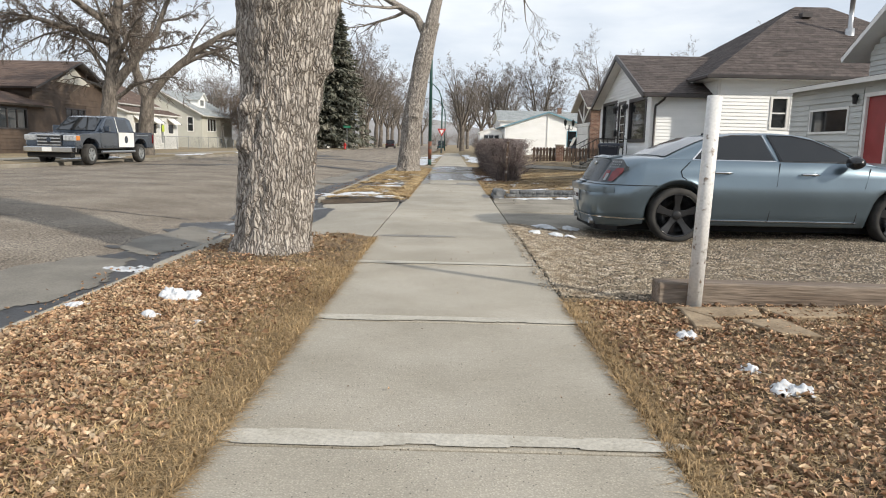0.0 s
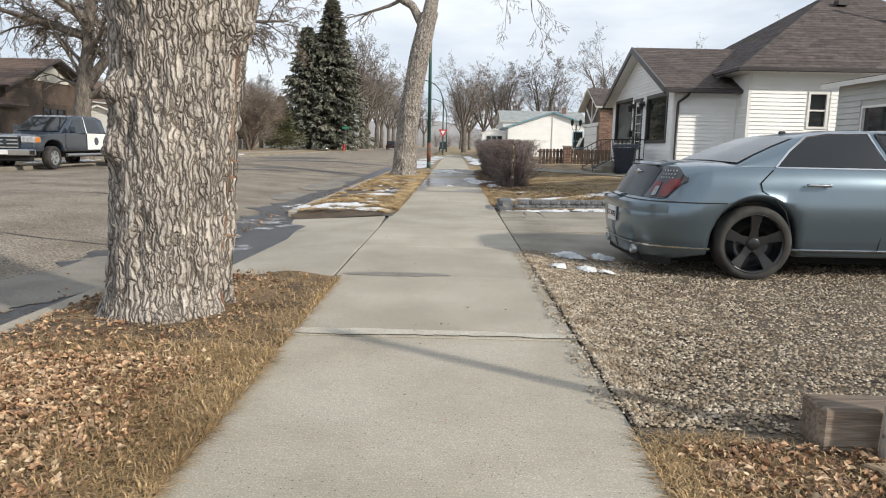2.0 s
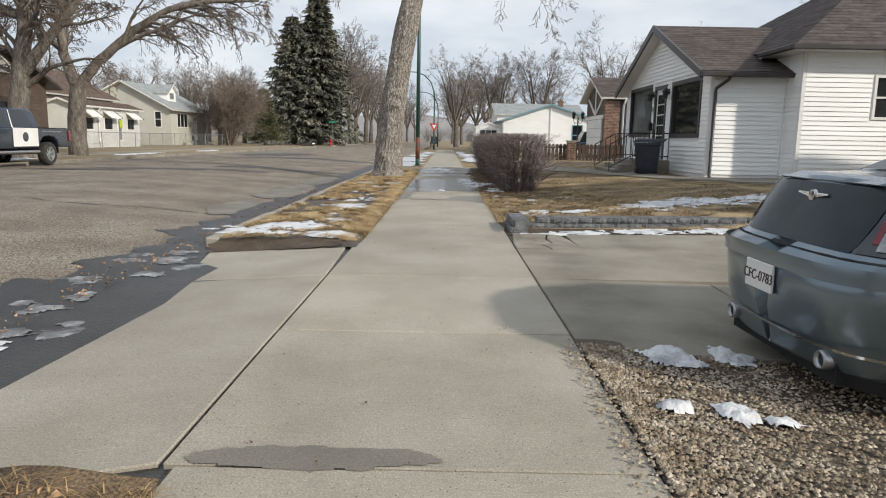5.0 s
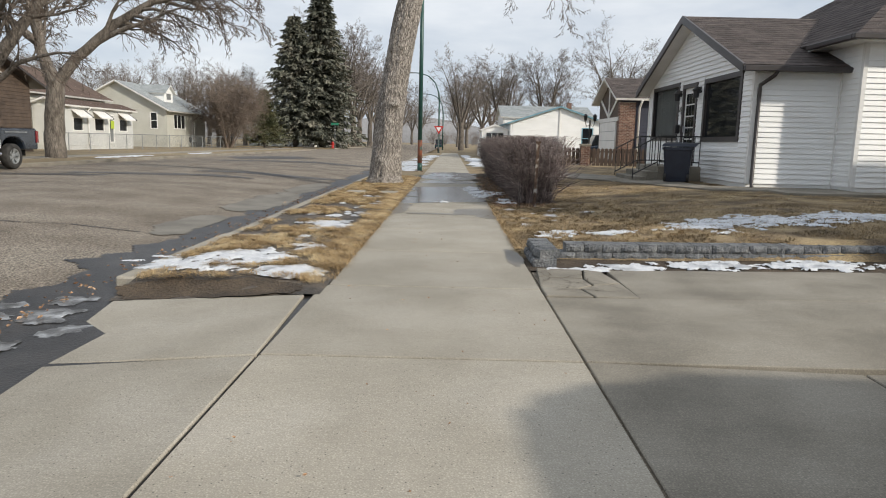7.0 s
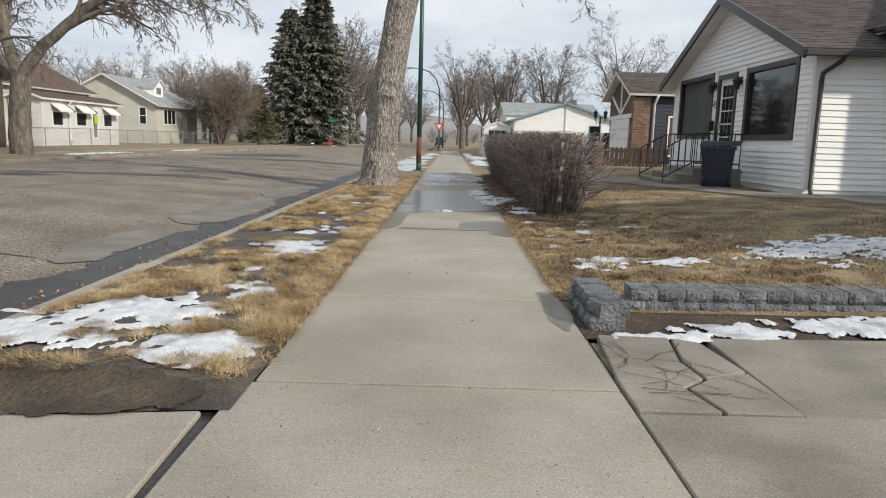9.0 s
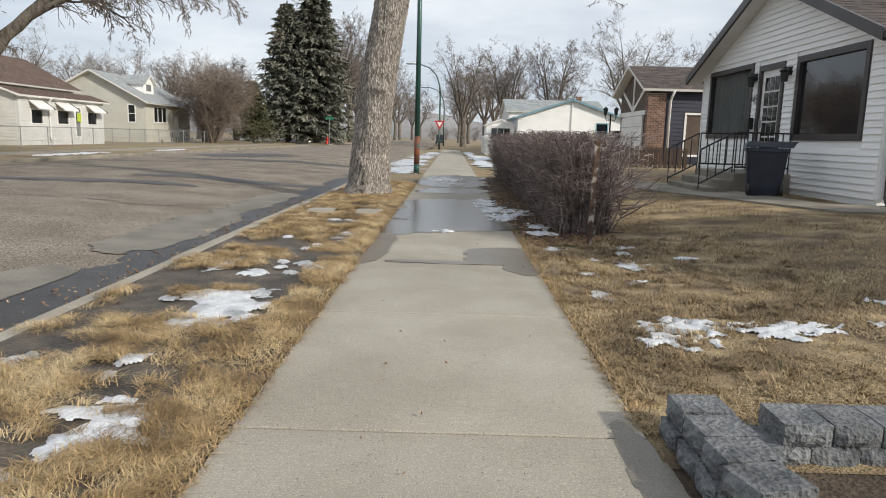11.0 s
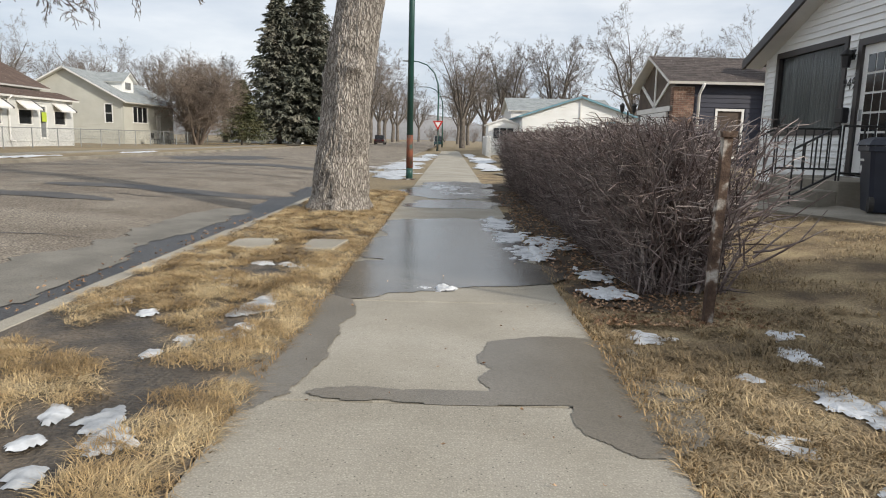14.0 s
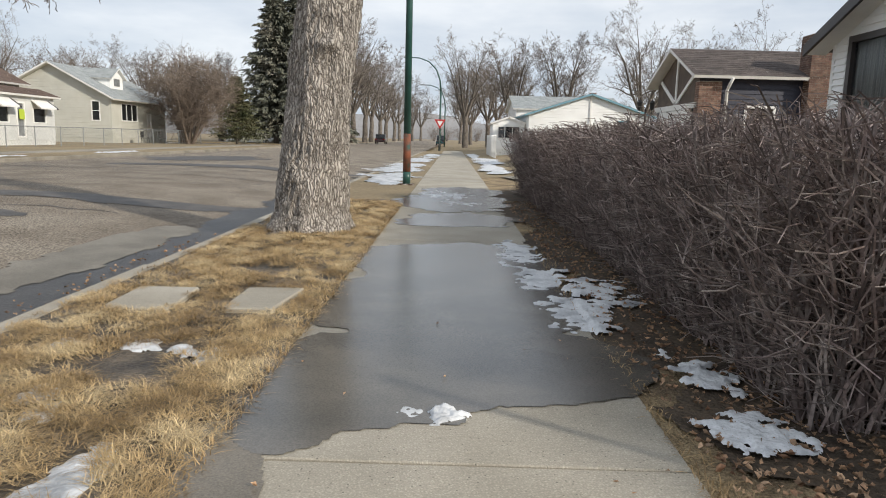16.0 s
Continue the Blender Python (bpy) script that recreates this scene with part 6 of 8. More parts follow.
# ---- the other houses ----
def simple_house(name, label, x0, x1, y0, y1, base, eave, ridge, axis, siding, roof_mat, trim, street, openings=(), over=0.45, pitch=0.2, chimney=None, gable_wall=True):
    """A gabled house. axis: the way the ridge runs. street: the wall that faces the camera's road, '-x' or '+x'; openings: (wall, a, b, c, d, kind)."""
    h = empty(name, (0, 0, 0), label, "house")
    walls = {"-x": ((x0, 0, 0), (0, 1, 0), (-1, 0, 0), y0, y1), "+x": ((x1, 0, 0), (0, 1, 0), (1, 0, 0), y0, y1),
             "-y": ((0, y0, 0), (1, 0, 0), (0, -1, 0), x0 + 0.15, x1 - 0.15), "+y": ((0, y1, 0), (1, 0, 0), (0, 1, 0), x0 + 0.15, x1 - 0.15)}
    my, mx = (y0 + y1) / 2, (x0 + x1) / 2
    half = (my - y0 if axis == "x" else mx - x0) + over
    for w, (o, u, n, a, b) in walls.items():
        holes = [q[1:5] for q in openings if q[0] == w]
        peaked = (axis == "x") == (w in ("-x", "+x"))
        mid = my if axis == "x" else mx
        top = (lambda s: ridge - 0.1 - abs(s - mid) * (ridge - eave) / half) if peaked else None
        z1 = (ridge - 0.1 - (half - over) * (ridge - eave) / half) if peaked else eave + 0.05
        ob = wall_with(h, "wall", o, u, n, a, b, base - 0.6, z1, holes, siding, 0.15, top)
        if w in (street, "-y"):
            boards(ob, o, u, n, a, b, base, ridge if peaked else z1, [(p - 0.06, q - 0 + 0.06, r - 0.06, s + 0.06) for p, q, r, s in holes], siding, pitch, top, each=False)
            for q in openings:
                if q[0] == w:
                    _, p0, p1, c, d, kind = q
                    if kind == "win":
                        window(ob, o, u, n, p0, p1, c, d, trim, 0.08, sash=True)
                    elif kind == "wide":
                        window(ob, o, u, n, p0, p1, c, d, trim, 0.08, bars=(0.33, 0.66))
                    elif kind == "pic":
                        window(ob, o, u, n, p0, p1, c, d, trim, 0.06)
                    else:
                        fr = window(ob, o, u, n, p0, p1, c, d, trim, 0.1, glass=kind, name="door")
    if axis == "x":
        quads = [[(x0 - over, y0 - over, eave), (x1 + over, y0 - over, eave), (x1 + over, my, ridge), (x0 - over, my, ridge)], [(x1 + over, y1 + over, eave), (x0 - over, y1 + over, eave), (x0 - over, my, ridge), (x1 + over, my, ridge)]]
    else:
        quads = [[(x0 - over, y1 + over, eave), (x0 - over, y0 - over, eave), (mx, y0 - over, ridge), (mx, y1 + over, ridge)], [(x1 + over, y0 - over, eave), (x1 + over, y1 + over, eave), (mx, y1 + over, ridge), (mx, y0 - over, ridge)]]
    for q in quads:
        roof_slab(h, q, roof_mat, 0.12, trim, rows=14)
    if chimney:
        x, y, z = chimney
        part("chimney", Geo().box((x - 0.25, y - 0.25, z), (x + 0.25, y + 0.25, z + 1.0)).box((x - 0.3, y - 0.3, z + 0.9), (x + 0.3, y + 0.3, z + 1.0)), M["brick"], h, "red brick chimney")
    return h


# grey-sided neighbour with the red door, behind the saloon
gh = simple_house("house", "grey lap-sided house with a red front door", 10.5, 18, 9.5, 22.1, 0.35, 3.1, 3.75, "y", M["grey_siding"], M["shingle"], M["white_trim"], "-x",
                  [("-x", 18.95, 20.95, 1.75, 2.45, "pic"), ("-x", 17.2, 18.3, 0.6, 2.75, M["red_door"])], 0.35, 0.15)
up = wall_with(gh, "upper_wall", (12.0, 0, 0), (0, 1, 0), (-1, 0, 0), 13.2, 20.8, 3.0, 4.1, [], M["grey_siding"], 0.15, lambda s: 6.7 - abs(s - 17.0) * 0.62)
boards(up, (12.0, 0, 0), (0, 1, 0), (-1, 0, 0), 13.2, 20.8, 3.1, 6.6, [], M["grey_siding"], 0.15, lambda s: 6.6 - abs(s - 17.0) * 0.62, each=False)
roof_slab(gh, [(11.5, 21.5, 4.0), (18, 21.5, 4.0), (18, 17.0, 6.8), (11.5, 17.0, 6.8)], M["shingle"], 0.14, M["white_trim"])
roof_slab(gh, [(18, 12.5, 4.0), (11.5, 12.5, 4.0), (11.5, 17.0, 6.8), (18, 17.0, 6.8)], M["shingle"], 0.14, M["white_trim"])
part("porch_lantern", Geo().revolve((10.4, 18.6, 2.5), (0, 0, 1), [(0, 0.0), (0.0, 0.05), (0.16, 0.07), (0.2, 0.09), (0.27, 0.0)], 10), M["black_trim"], gh, "black wall lantern")

# the house with the garage: timbered gable to the street, brick and navy side
ga = simple_house("house", "garage house with timbered gable, brick pier and navy siding", 9.75, 22, 48.9, 54.6, 0.5, 3.95, 5.35, "x", M["navy_siding"], M["shingle"], M["white_trim"], "-x",
                  [("-y", 11.5, 12.75, 0.7, 2.85, M["brown_siding"])], 0.5, 0.2)
part("gable_panel", Geo().extrude([(9.72, 49.0, 2.95), (9.72, 49.0, 3.95), (9.72, 51.75, 5.2), (9.72, 54.5, 3.95), (9.72, 54.5, 2.95)], (-0.03, 0, 0)), M["brown_siding"], ga, "brown gable boards")
part("garage_door", Geo().box((9.62, 49.7, 0.5), (9.7, 53.9, 2.7)), M["white_trim"], ga, "white sectional garage door")
for z in (1.05, 1.6, 2.15):
    part("door_groove", Geo().box((9.612, 49.7, z - 0.012), (9.619, 53.9, z + 0.012)), M["galvanised"], ga)
part("beam", Geo().box((9.6, 48.9, 2.72), (9.72, 54.6, 2.95)), M["white_trim"], ga)
for a, b in (((51.75, 2.98), (51.75, 4.9)), ((51.75, 2.98), (49.5, 4.1)), ((51.75, 2.98), (54.0, 4.1))):
    d = Vector((0, b[0] - a[0], b[1] - a[1])).normalized()
    w = Vector((0, -d.z, d.y)) * 0.08
    p, q = Vector((9.69, *a)), Vector((9.69, *b))
    part("timber", Geo().extrude([tuple(p - w), tuple(q - w), tuple(q + w), tuple(p + w)], (-0.05, 0, 0)), M["white_trim"], ga, "white gable timber")


def brickwork(parent, x0, x1, y0, y1, z0, z1):
    """A square brick pier with separate bricks on the faces that show."""
    part("pier_core", Geo().box((x0 + 0.015, y0 + 0.015, z0), (x1 - 0.015, y1 - 0.015, z1)), M["mortar"], parent, "grey mortar")
    g = Geo()
    row, z = 0, z0
    while z < z1 - 0.05:
        for face in "xy":
            a, b = (y0, y1) if face == "x" else (x0, x1)
            s = a - (0.13 if row % 2 else 0.0)
            while s < b:
                e0, e1 = max(a, s), min(b, s + 0.25)
                if e1 - e0 > 0.03:
                    if face == "x":
                        g.box((x0, e0 + 0.006, z + 0.006), (x0 + 0.1, e1 - 0.006, z + 0.082))
                    else:
                        g.box((e0 + 0.006, y0, z + 0.006), (e1 - 0.006, y0 + 0.1, z + 0.082))
                s += 0.26
        z += 0.088
        row += 1
    tagged(part("bricks", g, M["brick"], parent, "red-brown bricks"), kind="stuff")


brickwork(ga, 9.6, 10.5, 48.75, 49.2, 0.3, 3.75)
brickwork(ga, 13.7, 14.7, 48.4, 49.3, 0.3, 5.6)
part("downpipe", Geo().tube([(10.75, 48.35, 3.85), (10.7, 48.6, 3.55), (10.7, 48.75, 3.4), (10.7, 48.75, 0.5)], 0.06, 8), M["white_trim"], ga, "white downpipe", smooth=True)

# white house with pale blue trim, and its little porch
wh = simple_house("house", "white clapboard house with pale blue trim and grey roof", 5.3, 13.8, 70, 84, 0.5, 3.1, 4.62, "y", M["white_siding"], M["shingle_grey"], M["blue_trim"], "-x",
                  [("-y", 11.5, 12.5, 0.95, 2.8, "win")], 0.35, 0.22)
part("downpipe", Geo().box((9.5, 69.9, 0.5), (9.6, 69.98, 4.4)), M["white_trim"], wh)
simple_house("porch_house", "small white enclosed porch with paned windows", 2.9, 5.2, 72, 76, 0.6, 2.5, 3.0, "y", M["white_siding"], M["shingle_grey"], M["white_trim"], "-x", [("-y", 3.2, 4.9, 1.35, 2.3, "wide")], 0.2, 0.22)
simple_house("house", "grey-roofed white house behind the blue-trimmed one", 6.0, 16, 88, 98, 0.5, 4.3, 5.8, "x", M["white_siding"], M["shingle_grey"], M["white_trim"], "-x", [], 0.35, 0.25, (14, 92, 5.2))

# across the road
bh = simple_house("house", "dark brown house with a wide low roof", -36, -25.0, 41.5, 50.5, 0.4, 4.0, 6.0, "x", M["brown_siding"], M["shingle_brown"], M["brown_trim"], "+x",
                  [("+x", 45.0, 47.4, 1.4, 3.0, "wide")], 0.7, 0.2)
part("gable_shingles", Geo().extrude([(-24.93, 44.0, 4.55), (-24.93, 46.0, 5.6), (-24.93, 48.0, 4.55)], (0.03, 0, 0)), M["beige_siding"], bh, "pale gable shingles")
pb = simple_house("house", "dark brown porch with white-framed windows", -28.4, -24.2, 36.2, 41.3, 0.4, 2.9, 3.7, "y", M["brown_siding"], M["shingle_brown"], M["brown_trim"], "+x", [("+x", 37.0, 39.6, 1.5, 2.7, "wide")], 0.4, 0.2)
wb2 = simple_house("house", "pale beige house with striped window awnings and brown roof", -36, -28.5, 53.0, 66.4, 0.5, 4.05, 6.3, "y", M["beige_siding"], M["shingle_brown"], M["white_trim"], "+x", [], 0.5, 0.2, None)
pw = simple_house("porch_house", "white enclosed front porch with striped awnings, its shade painted as grey siding", -28.4, -26.3, 56.2, 66.4, 0.5, 3.25, 3.75, "y", M["shaded_siding"], M["shingle_brown"], M["white_trim"], "+x",
                  [("+x", 57.4, 58.75, 1.5, 2.45, "pic"), ("+x", 60.3, 61.75, 1.52, 2.48, "pic"), ("+x", 62.45, 63.3, 0.65, 2.8, M["galvanised"]), ("+x", 64.1, 65.5, 1.55, 2.5, "pic")], 0.35, 0.2)
for a, b in ((57.2, 58.95), (60.1, 61.95), (63.9, 65.75)):
    aw = empty("awning", (0, 0, 0), "white and dark striped metal window awning", "awning", "awnings of the white porch")
    n = 9
    for i in range(n):
        y0, y1 = a + (b - a) * i / n, a + (b - a) * (i + 1) / n
        part("slat", Geo().extrude([(-26.24, y0 + 0.006, 2.98), (-25.6, y0 + 0.006, 2.52), (-25.6, y0 + 0.006, 2.42), (-26.24, y0 + 0.006, 2.92)], (0, y1 - y0 - 0.012, 0)), M["brown_trim"] if i == n - 1 else M["white_trim"], aw)
part("notice", Geo().box((-26.22, 62.62, 1.75), (-26.2, 63.12, 2.35)), M["sign_yellow"], pw, "yellow-green door notice")
part("downpipe", Geo().tube([(-25.95, 59.3, 3.2), (-26.2, 59.3, 2.95), (-26.2, 59.3, 0.6), (-25.9, 59.3, 0.5)], 0.06, 6), M["white_trim"], pw, smooth=True)
part("roof_vent", Geo().revolve((-31, 57, 5.5), (0, 0, 1), [(0, 0.12), (1.1, 0.12), (1.1, 0.2), (1.3, 0.2), (1.3, 0)], 10), M["steel"], wb2)
hc = simple_house("house", "beige lap-sided cottage with pale grey roof and dormer", -37.6, -28.0, 77.5, 88, 0.6, 3.75, 6.6, "y", M["beige_siding"], M["shingle_grey"], M["white_trim"], "+x",
                  [("-y", -29.65, -28.9, 1.95, 3.6, "win"), ("+x", 79.2, 82.2, 2.0, 3.5, "wide"), ("+x", 84, 84.9, 0.7, 2.8, M["white_trim"])], 0.55, 0.2)
dm = part("dormer", Geo().extrude([(-29.3, 80.2, 4.6), (-29.3, 80.2, 5.7), (-29.3, 81.3, 6.35), (-29.3, 82.4, 5.7), (-29.3, 82.4, 4.6)], (-2.6, 0, 0)), M["white_siding"], hc, "small white dormer")
part("dormer_window", Geo().box((-29.29, 80.8, 5.0), (-29.26, 81.8, 5.6)), M["galvanised"], dm)
for s in (-1, 1):
    roof_slab(hc, [(-29.0, 81.3 + s * 1.4, 5.6), (-32, 81.3 + s * 1.4, 5.6), (-32, 81.3, 6.5), (-29.0, 81.3, 6.5)], M["shingle_grey"], 0.08, M["white_trim"], "dormer_roof")
for x in (-26.4, -25.5):
    lc = empty("garden_chair", (x, 80.6 + (x + 26) * 1.5, 0.2), "dark metal garden chair on the lawn", "chair", "garden chairs")
    part("seat", Geo().box((-0.28, -0.28, 0.42), (0.28, 0.28, 0.47)), M["iron"], lc)
    part("backrest", Geo().box((-0.3, -0.28, 0.5), (-0.26, 0.28, 1.0)), M["iron"], lc)
    for a in (-0.24, 0.24):
        for b in (-0.24, 0.24):
            part("leg", Geo().tube([(a, b, 0), (a, b, 0.42)], 0.02, 5), M["iron"], lc)
simple_house("house", "small white house with dark roof beyond the side street", -30, -20.5, 112, 120, 0.4, 3.4, 5.2, "x", M["white_siding"], M["shingle"], M["white_trim"], "+x", [("+x", 114, 116, 1.4, 2.6, "win")], 0.4, 0.3)
simple_house("house", "cream house between the far street trees", -32, -21.5, 128, 138, 0.4, 3.6, 5.6, "x", M["beige_siding"], M["shingle_brown"], M["white_trim"], "+x", [("+x", 131, 133, 1.4, 2.6, "win")], 0.4, 0.3)

# ---- fences ----
cf = empty("chain_link_fence", (0, 0, 0), "low chain-link fence along the front gardens", "fence")
for i in range(15):
    y = 50.0 + 2.6 * i
    part("post", Geo().tube([(-24.0, y, 0.15), (-24.0, y, 1.38)], 0.03, 6), M["galvanised"], cf)
part("top_rail", Geo().tube([(-24.0, 50, 1.34), (-24.0, 86.4, 1.34)], 0.022, 6), M["galvanised"], cf)
wire = Geo()
for i in range(270):
    y = 50 + 0.135 * i
    for s in (-1, 1):
        wire.tube([(-24.0, y, 0.2 if s > 0 else 1.32), (-24.0, y + 1.12 * 0.5, 1.32 if s > 0 else 0.2)], 0.003, 3, False)
tagged(part("mesh", wire, M["galvanised"], cf), kind="stuff")
wf = empty("wooden_fence", (0, 0, 0), "low dark brown picket fence beside the path", "fence")
for i in range(24):
    x = 5.0 + 0.2 * i
    part("picket", Geo().extrude([(x, 43.0, 0.28), (x + 0.165, 43.0, 0.28), (x + 0.165, 43.0, 1.12), (x + 0.083, 43.0, 1.17), (x, 43.0, 1.12)], (0, 0.025, 0)), M["fence_wood"], wf)
for z in (0.45, 0.95):
    part("rail", Geo().box((4.9, 43.03, z), (9.8, 43.08, z + 0.09)), M["fence_wood"], wf)
brickpost = empty("brick_pillar", (0, 0, 0), "short red brick fence pillar", "pillar")
brickwork(brickpost, 6.4, 6.85, 42.75, 43.2, 0.1, 1.28)
part("cap", Geo().box((6.36, 42.71, 1.28), (6.89, 43.24, 1.35)), M["old_concrete"], brickpost, bevel=0.015)
pf = empty("picket_fence", (0, 0, 0), "white wooden picket fence beside the sidewalk", "fence")
for i in range(34):
    y = 66 + 0.36 * i
    part("picket", Geo().extrude([(2.75, y, -0.05), (2.75, y + 0.2, -0.05), (2.75, y + 0.2, 1.45), (2.75, y + 0.1, 1.6), (2.75, y, 1.45)], (0.03, 0, 0)), M["white_trim"], pf)
for z in (0.3, 1.1):
    part("rail", Geo().box((2.79, 65.9, z), (2.85, 78.3, z + 0.1)), M["white_trim"], pf)
wf2 = empty("white_panel_fence", (0, 0, 0), "short white panel fence at the far corner", "fence")
for i in range(6):
    part("panel", Geo().box((-19.5 + 0.75 * i, 110.0, 0.19), (-18.8 + 0.75 * i, 110.06, 1.6)), M["white_trim"], wf2)

# ---- street furniture ----
lp = empty("street_lamp", (-1.25, 39.4, 0), "dark green steel street lamp rusting orange near its foot", "street lamp")
part("base_plate", Geo().box((-0.2, -0.2, -0.05), (0.2, 0.2, 0.03)), M["rust"], lp, bevel=0.01)
part("pole_foot", Geo().tube([(0, 0, 0.03), (0, 0, 0.35)], [0.105, 0.102], 14), M["green_paint"], lp, smooth=True)
part("rusty_band", Geo().tube([(0, 0, 0.35), (0, 0, 1.35)], [0.104, 0.099], 14), M["rusty_paint"], lp, "orange rusted paint", smooth=True)
part("pole", Geo().tube([(0, 0, 1.35), (0, 0, 5), (0, 0, 9.4)], [0.098, 0.085, 0.07], 14), M["green_paint"], lp, smooth=True)
for k, (x, y) in enumerate(((-1.45, 95), (-1.4, 132))):
    l2 = empty("street_lamp", (x, y, 0), "tall curved green street lamp in the distance", "street lamp", "far street lamps")
    arm = [(0, 0, 6.2), (-0.1, 0, 7.3), (-0.5, 0, 8.4), (-1.3, 0, 9.2), (-2.3, 0, 9.55), (-3.3, 0, 9.6)]
    part("pole", Geo().tube([(0, 0, -0.05), (0, 0, 6.2)], [0.12, 0.1], 10), M["green_paint"], l2, smooth=True)
    part("arm", Geo().tube(arm, [0.1, 0.09, 0.08, 0.07, 0.06, 0.05], 8), M["green_paint"], l2, smooth=True)
    part("lamp_head", Geo().box((-4.0, -0.15, 9.52), (-3.2, 0.15, 9.68)), M["galvanised"], l2, bevel=0.04)
ys = empty("yield_sign", (-1.45, 94.7, 0), "red and white triangular yield sign on the lamp post", "sign")
part("plate", Geo().extrude([(0, 0, 2.25), (0.6, 0, 3.25), (-0.6, 0, 3.25)], (0, -0.02, 0)), M["red_paint"], ys)
part("white_field", Geo().extrude([(0, -0.022, 2.55), (0.32, -0.022, 3.09), (-0.32, -0.022, 3.09)], (0, -0.006, 0)), M["plate"], ys, "white field")
part("post", Geo().tube([(0, 0.05, -0.03), (0, 0.05, 3.2)], 0.03, 6), M["galvanised"], ys)
hy = empty("fire_hydrant", (-15.4, 99.6, 0.19), "red fire hydrant on the far corner", "hydrant")
part("barrel", Geo().revolve((0, 0, 0), (0, 0, 1), [(0, 0.2), (0.06, 0.2), (0.07, 0.14), (0.6, 0.14), (0.62, 0.18), (0.68, 0.18), (0.8, 0.1), (0.86, 0.03), (0.86, 0)], 14), M["red_paint"], hy, smooth=True)
part("nozzle", Geo().tube([(-0.24, 0, 0.48), (0.24, 0, 0.48)], 0.07, 10), M["red_paint"], hy)
ss = empty("street_sign", (-15.25, 100.5, 0.19), "green street name sign on a steel post", "sign")
part("post", Geo().tube([(0, 0, 0), (0, 0, 3.2)], 0.04, 6), M["galvanised"], ss)
part("name_plate", Geo().box((-0.5, -0.02, 3.0), (0.5, 0.02, 3.3)), M["sign_green"], ss, "green name plate")
gl = empty("garden_lamp", (9.0, 54.0, 0.4), "black twin-lantern garden lamp post", "lamp")
part("post", Geo().tube([(0, 0, 0), (0, 0, 2.5)], 0.045, 8), M["iron"], gl)
for s in (-0.3, 0.3):
    part("arm", Geo().tube([(0, 0, 2.2), (s * 0.7, 0, 2.1), (s, 0, 2.3), (s, 0, 2.42)], 0.022, 6), M["iron"], gl)
    part("lantern", Geo().revolve((s, 0, 2.42), (0, 0, 1), [(0, 0.04), (0.05, 0.09), (0.3, 0.12), (0.34, 0.15), (0.5, 0.0)], 10), M["iron"], gl)
far_car(pose(10.2, 60.5, 0.35, 0, 0, 0), M["truck_paint"], "dark pickup parked beside the white house", 1.7)

# ---- things beside the path ----
wp = empty("white_post", (1.94, 5.70, 0), "white painted steel post with peeling paint", "post")
part("pipe", Geo().tube([(0, 0, -0.05), (0.02, 0, 0.9), (0.035, 0, 1.64)], [0.057, 0.056, 0.055], 20), M["post_paint"], wp, smooth=True)
tb = empty("timber_edging", (0, 0, 0), "weathered squared timber edging the gravel", "timber")
part("beam", Geo().box((1.68, 5.78, -0.02), (9.5, 5.97, 0.18)), M["timber"], tb, bevel=0.012)
rp = empty("rusty_post", (1.80, 23.05, 0.0), "rusty peeling steel fence post beside the hedge", "post")
part("post", Geo().extrude([(-0.03, -0.03, -0.05), (0.03, -0.03, -0.05), (0.03, -0.018, -0.05), (-0.018, -0.018, -0.05), (-0.018, 0.03, -0.05), (-0.03, 0.03, -0.05)], (0.03, 0.0, 1.38)), M["rust"], rp)
part("cap", Geo().box((-0.02, -0.045, 1.3), (0.08, 0.05, 1.34)), M["rust"], rp)

# retaining kerb of split-faced blocks round the lawn
random.seed(17)
bw = empty("block_edging", (0, 0, 0), "low retaining edge of grey split-face concrete blocks", "retaining wall")


def split_block(x, y, z, l, d, h, turn):
    """A block with a rough split face: l along its face, d deep."""
    nx, nz = 5, 3
    vs, fs = [], []
    for j in range(nz + 1):
        for i in range(nx + 1):
            e = 0.014 if (i in (0, nx) or j in (0, nz)) else random.uniform(-0.014, 0.004)
            vs.append((-l / 2 + l * i / nx, -d / 2 + e, h * j / nz))
    for j in range(nz):
        for i in range(nx):
            a = j * (nx + 1) + i
            fs.append((a, a + 1, a + nx + 2, a + nx + 1))
    k, t = len(vs), nz * (nx + 1)
    vs += [(-l / 2, d / 2, 0), (l / 2, d / 2, 0), (l / 2, d / 2, h), (-l / 2, d / 2, h)]
    right, left = [nx + j * (nx + 1) for j in range(nz + 1)], [j * (nx + 1) for j in range(nz + 1)]
    fs += [tuple(range(nx, -1, -1)) + (k, k + 1), tuple(range(t, t + nx + 1)) + (k + 2, k + 3), (k + 1, k, k + 3, k + 2), tuple(right) + (k + 2, k + 1), tuple(left[::-1]) + (k, k + 3)]
    ob = part("block", Geo().add(vs, fs), M["block"], bw)
    ob.matrix_basis = pose(x, y, z, 0, 0, turn)


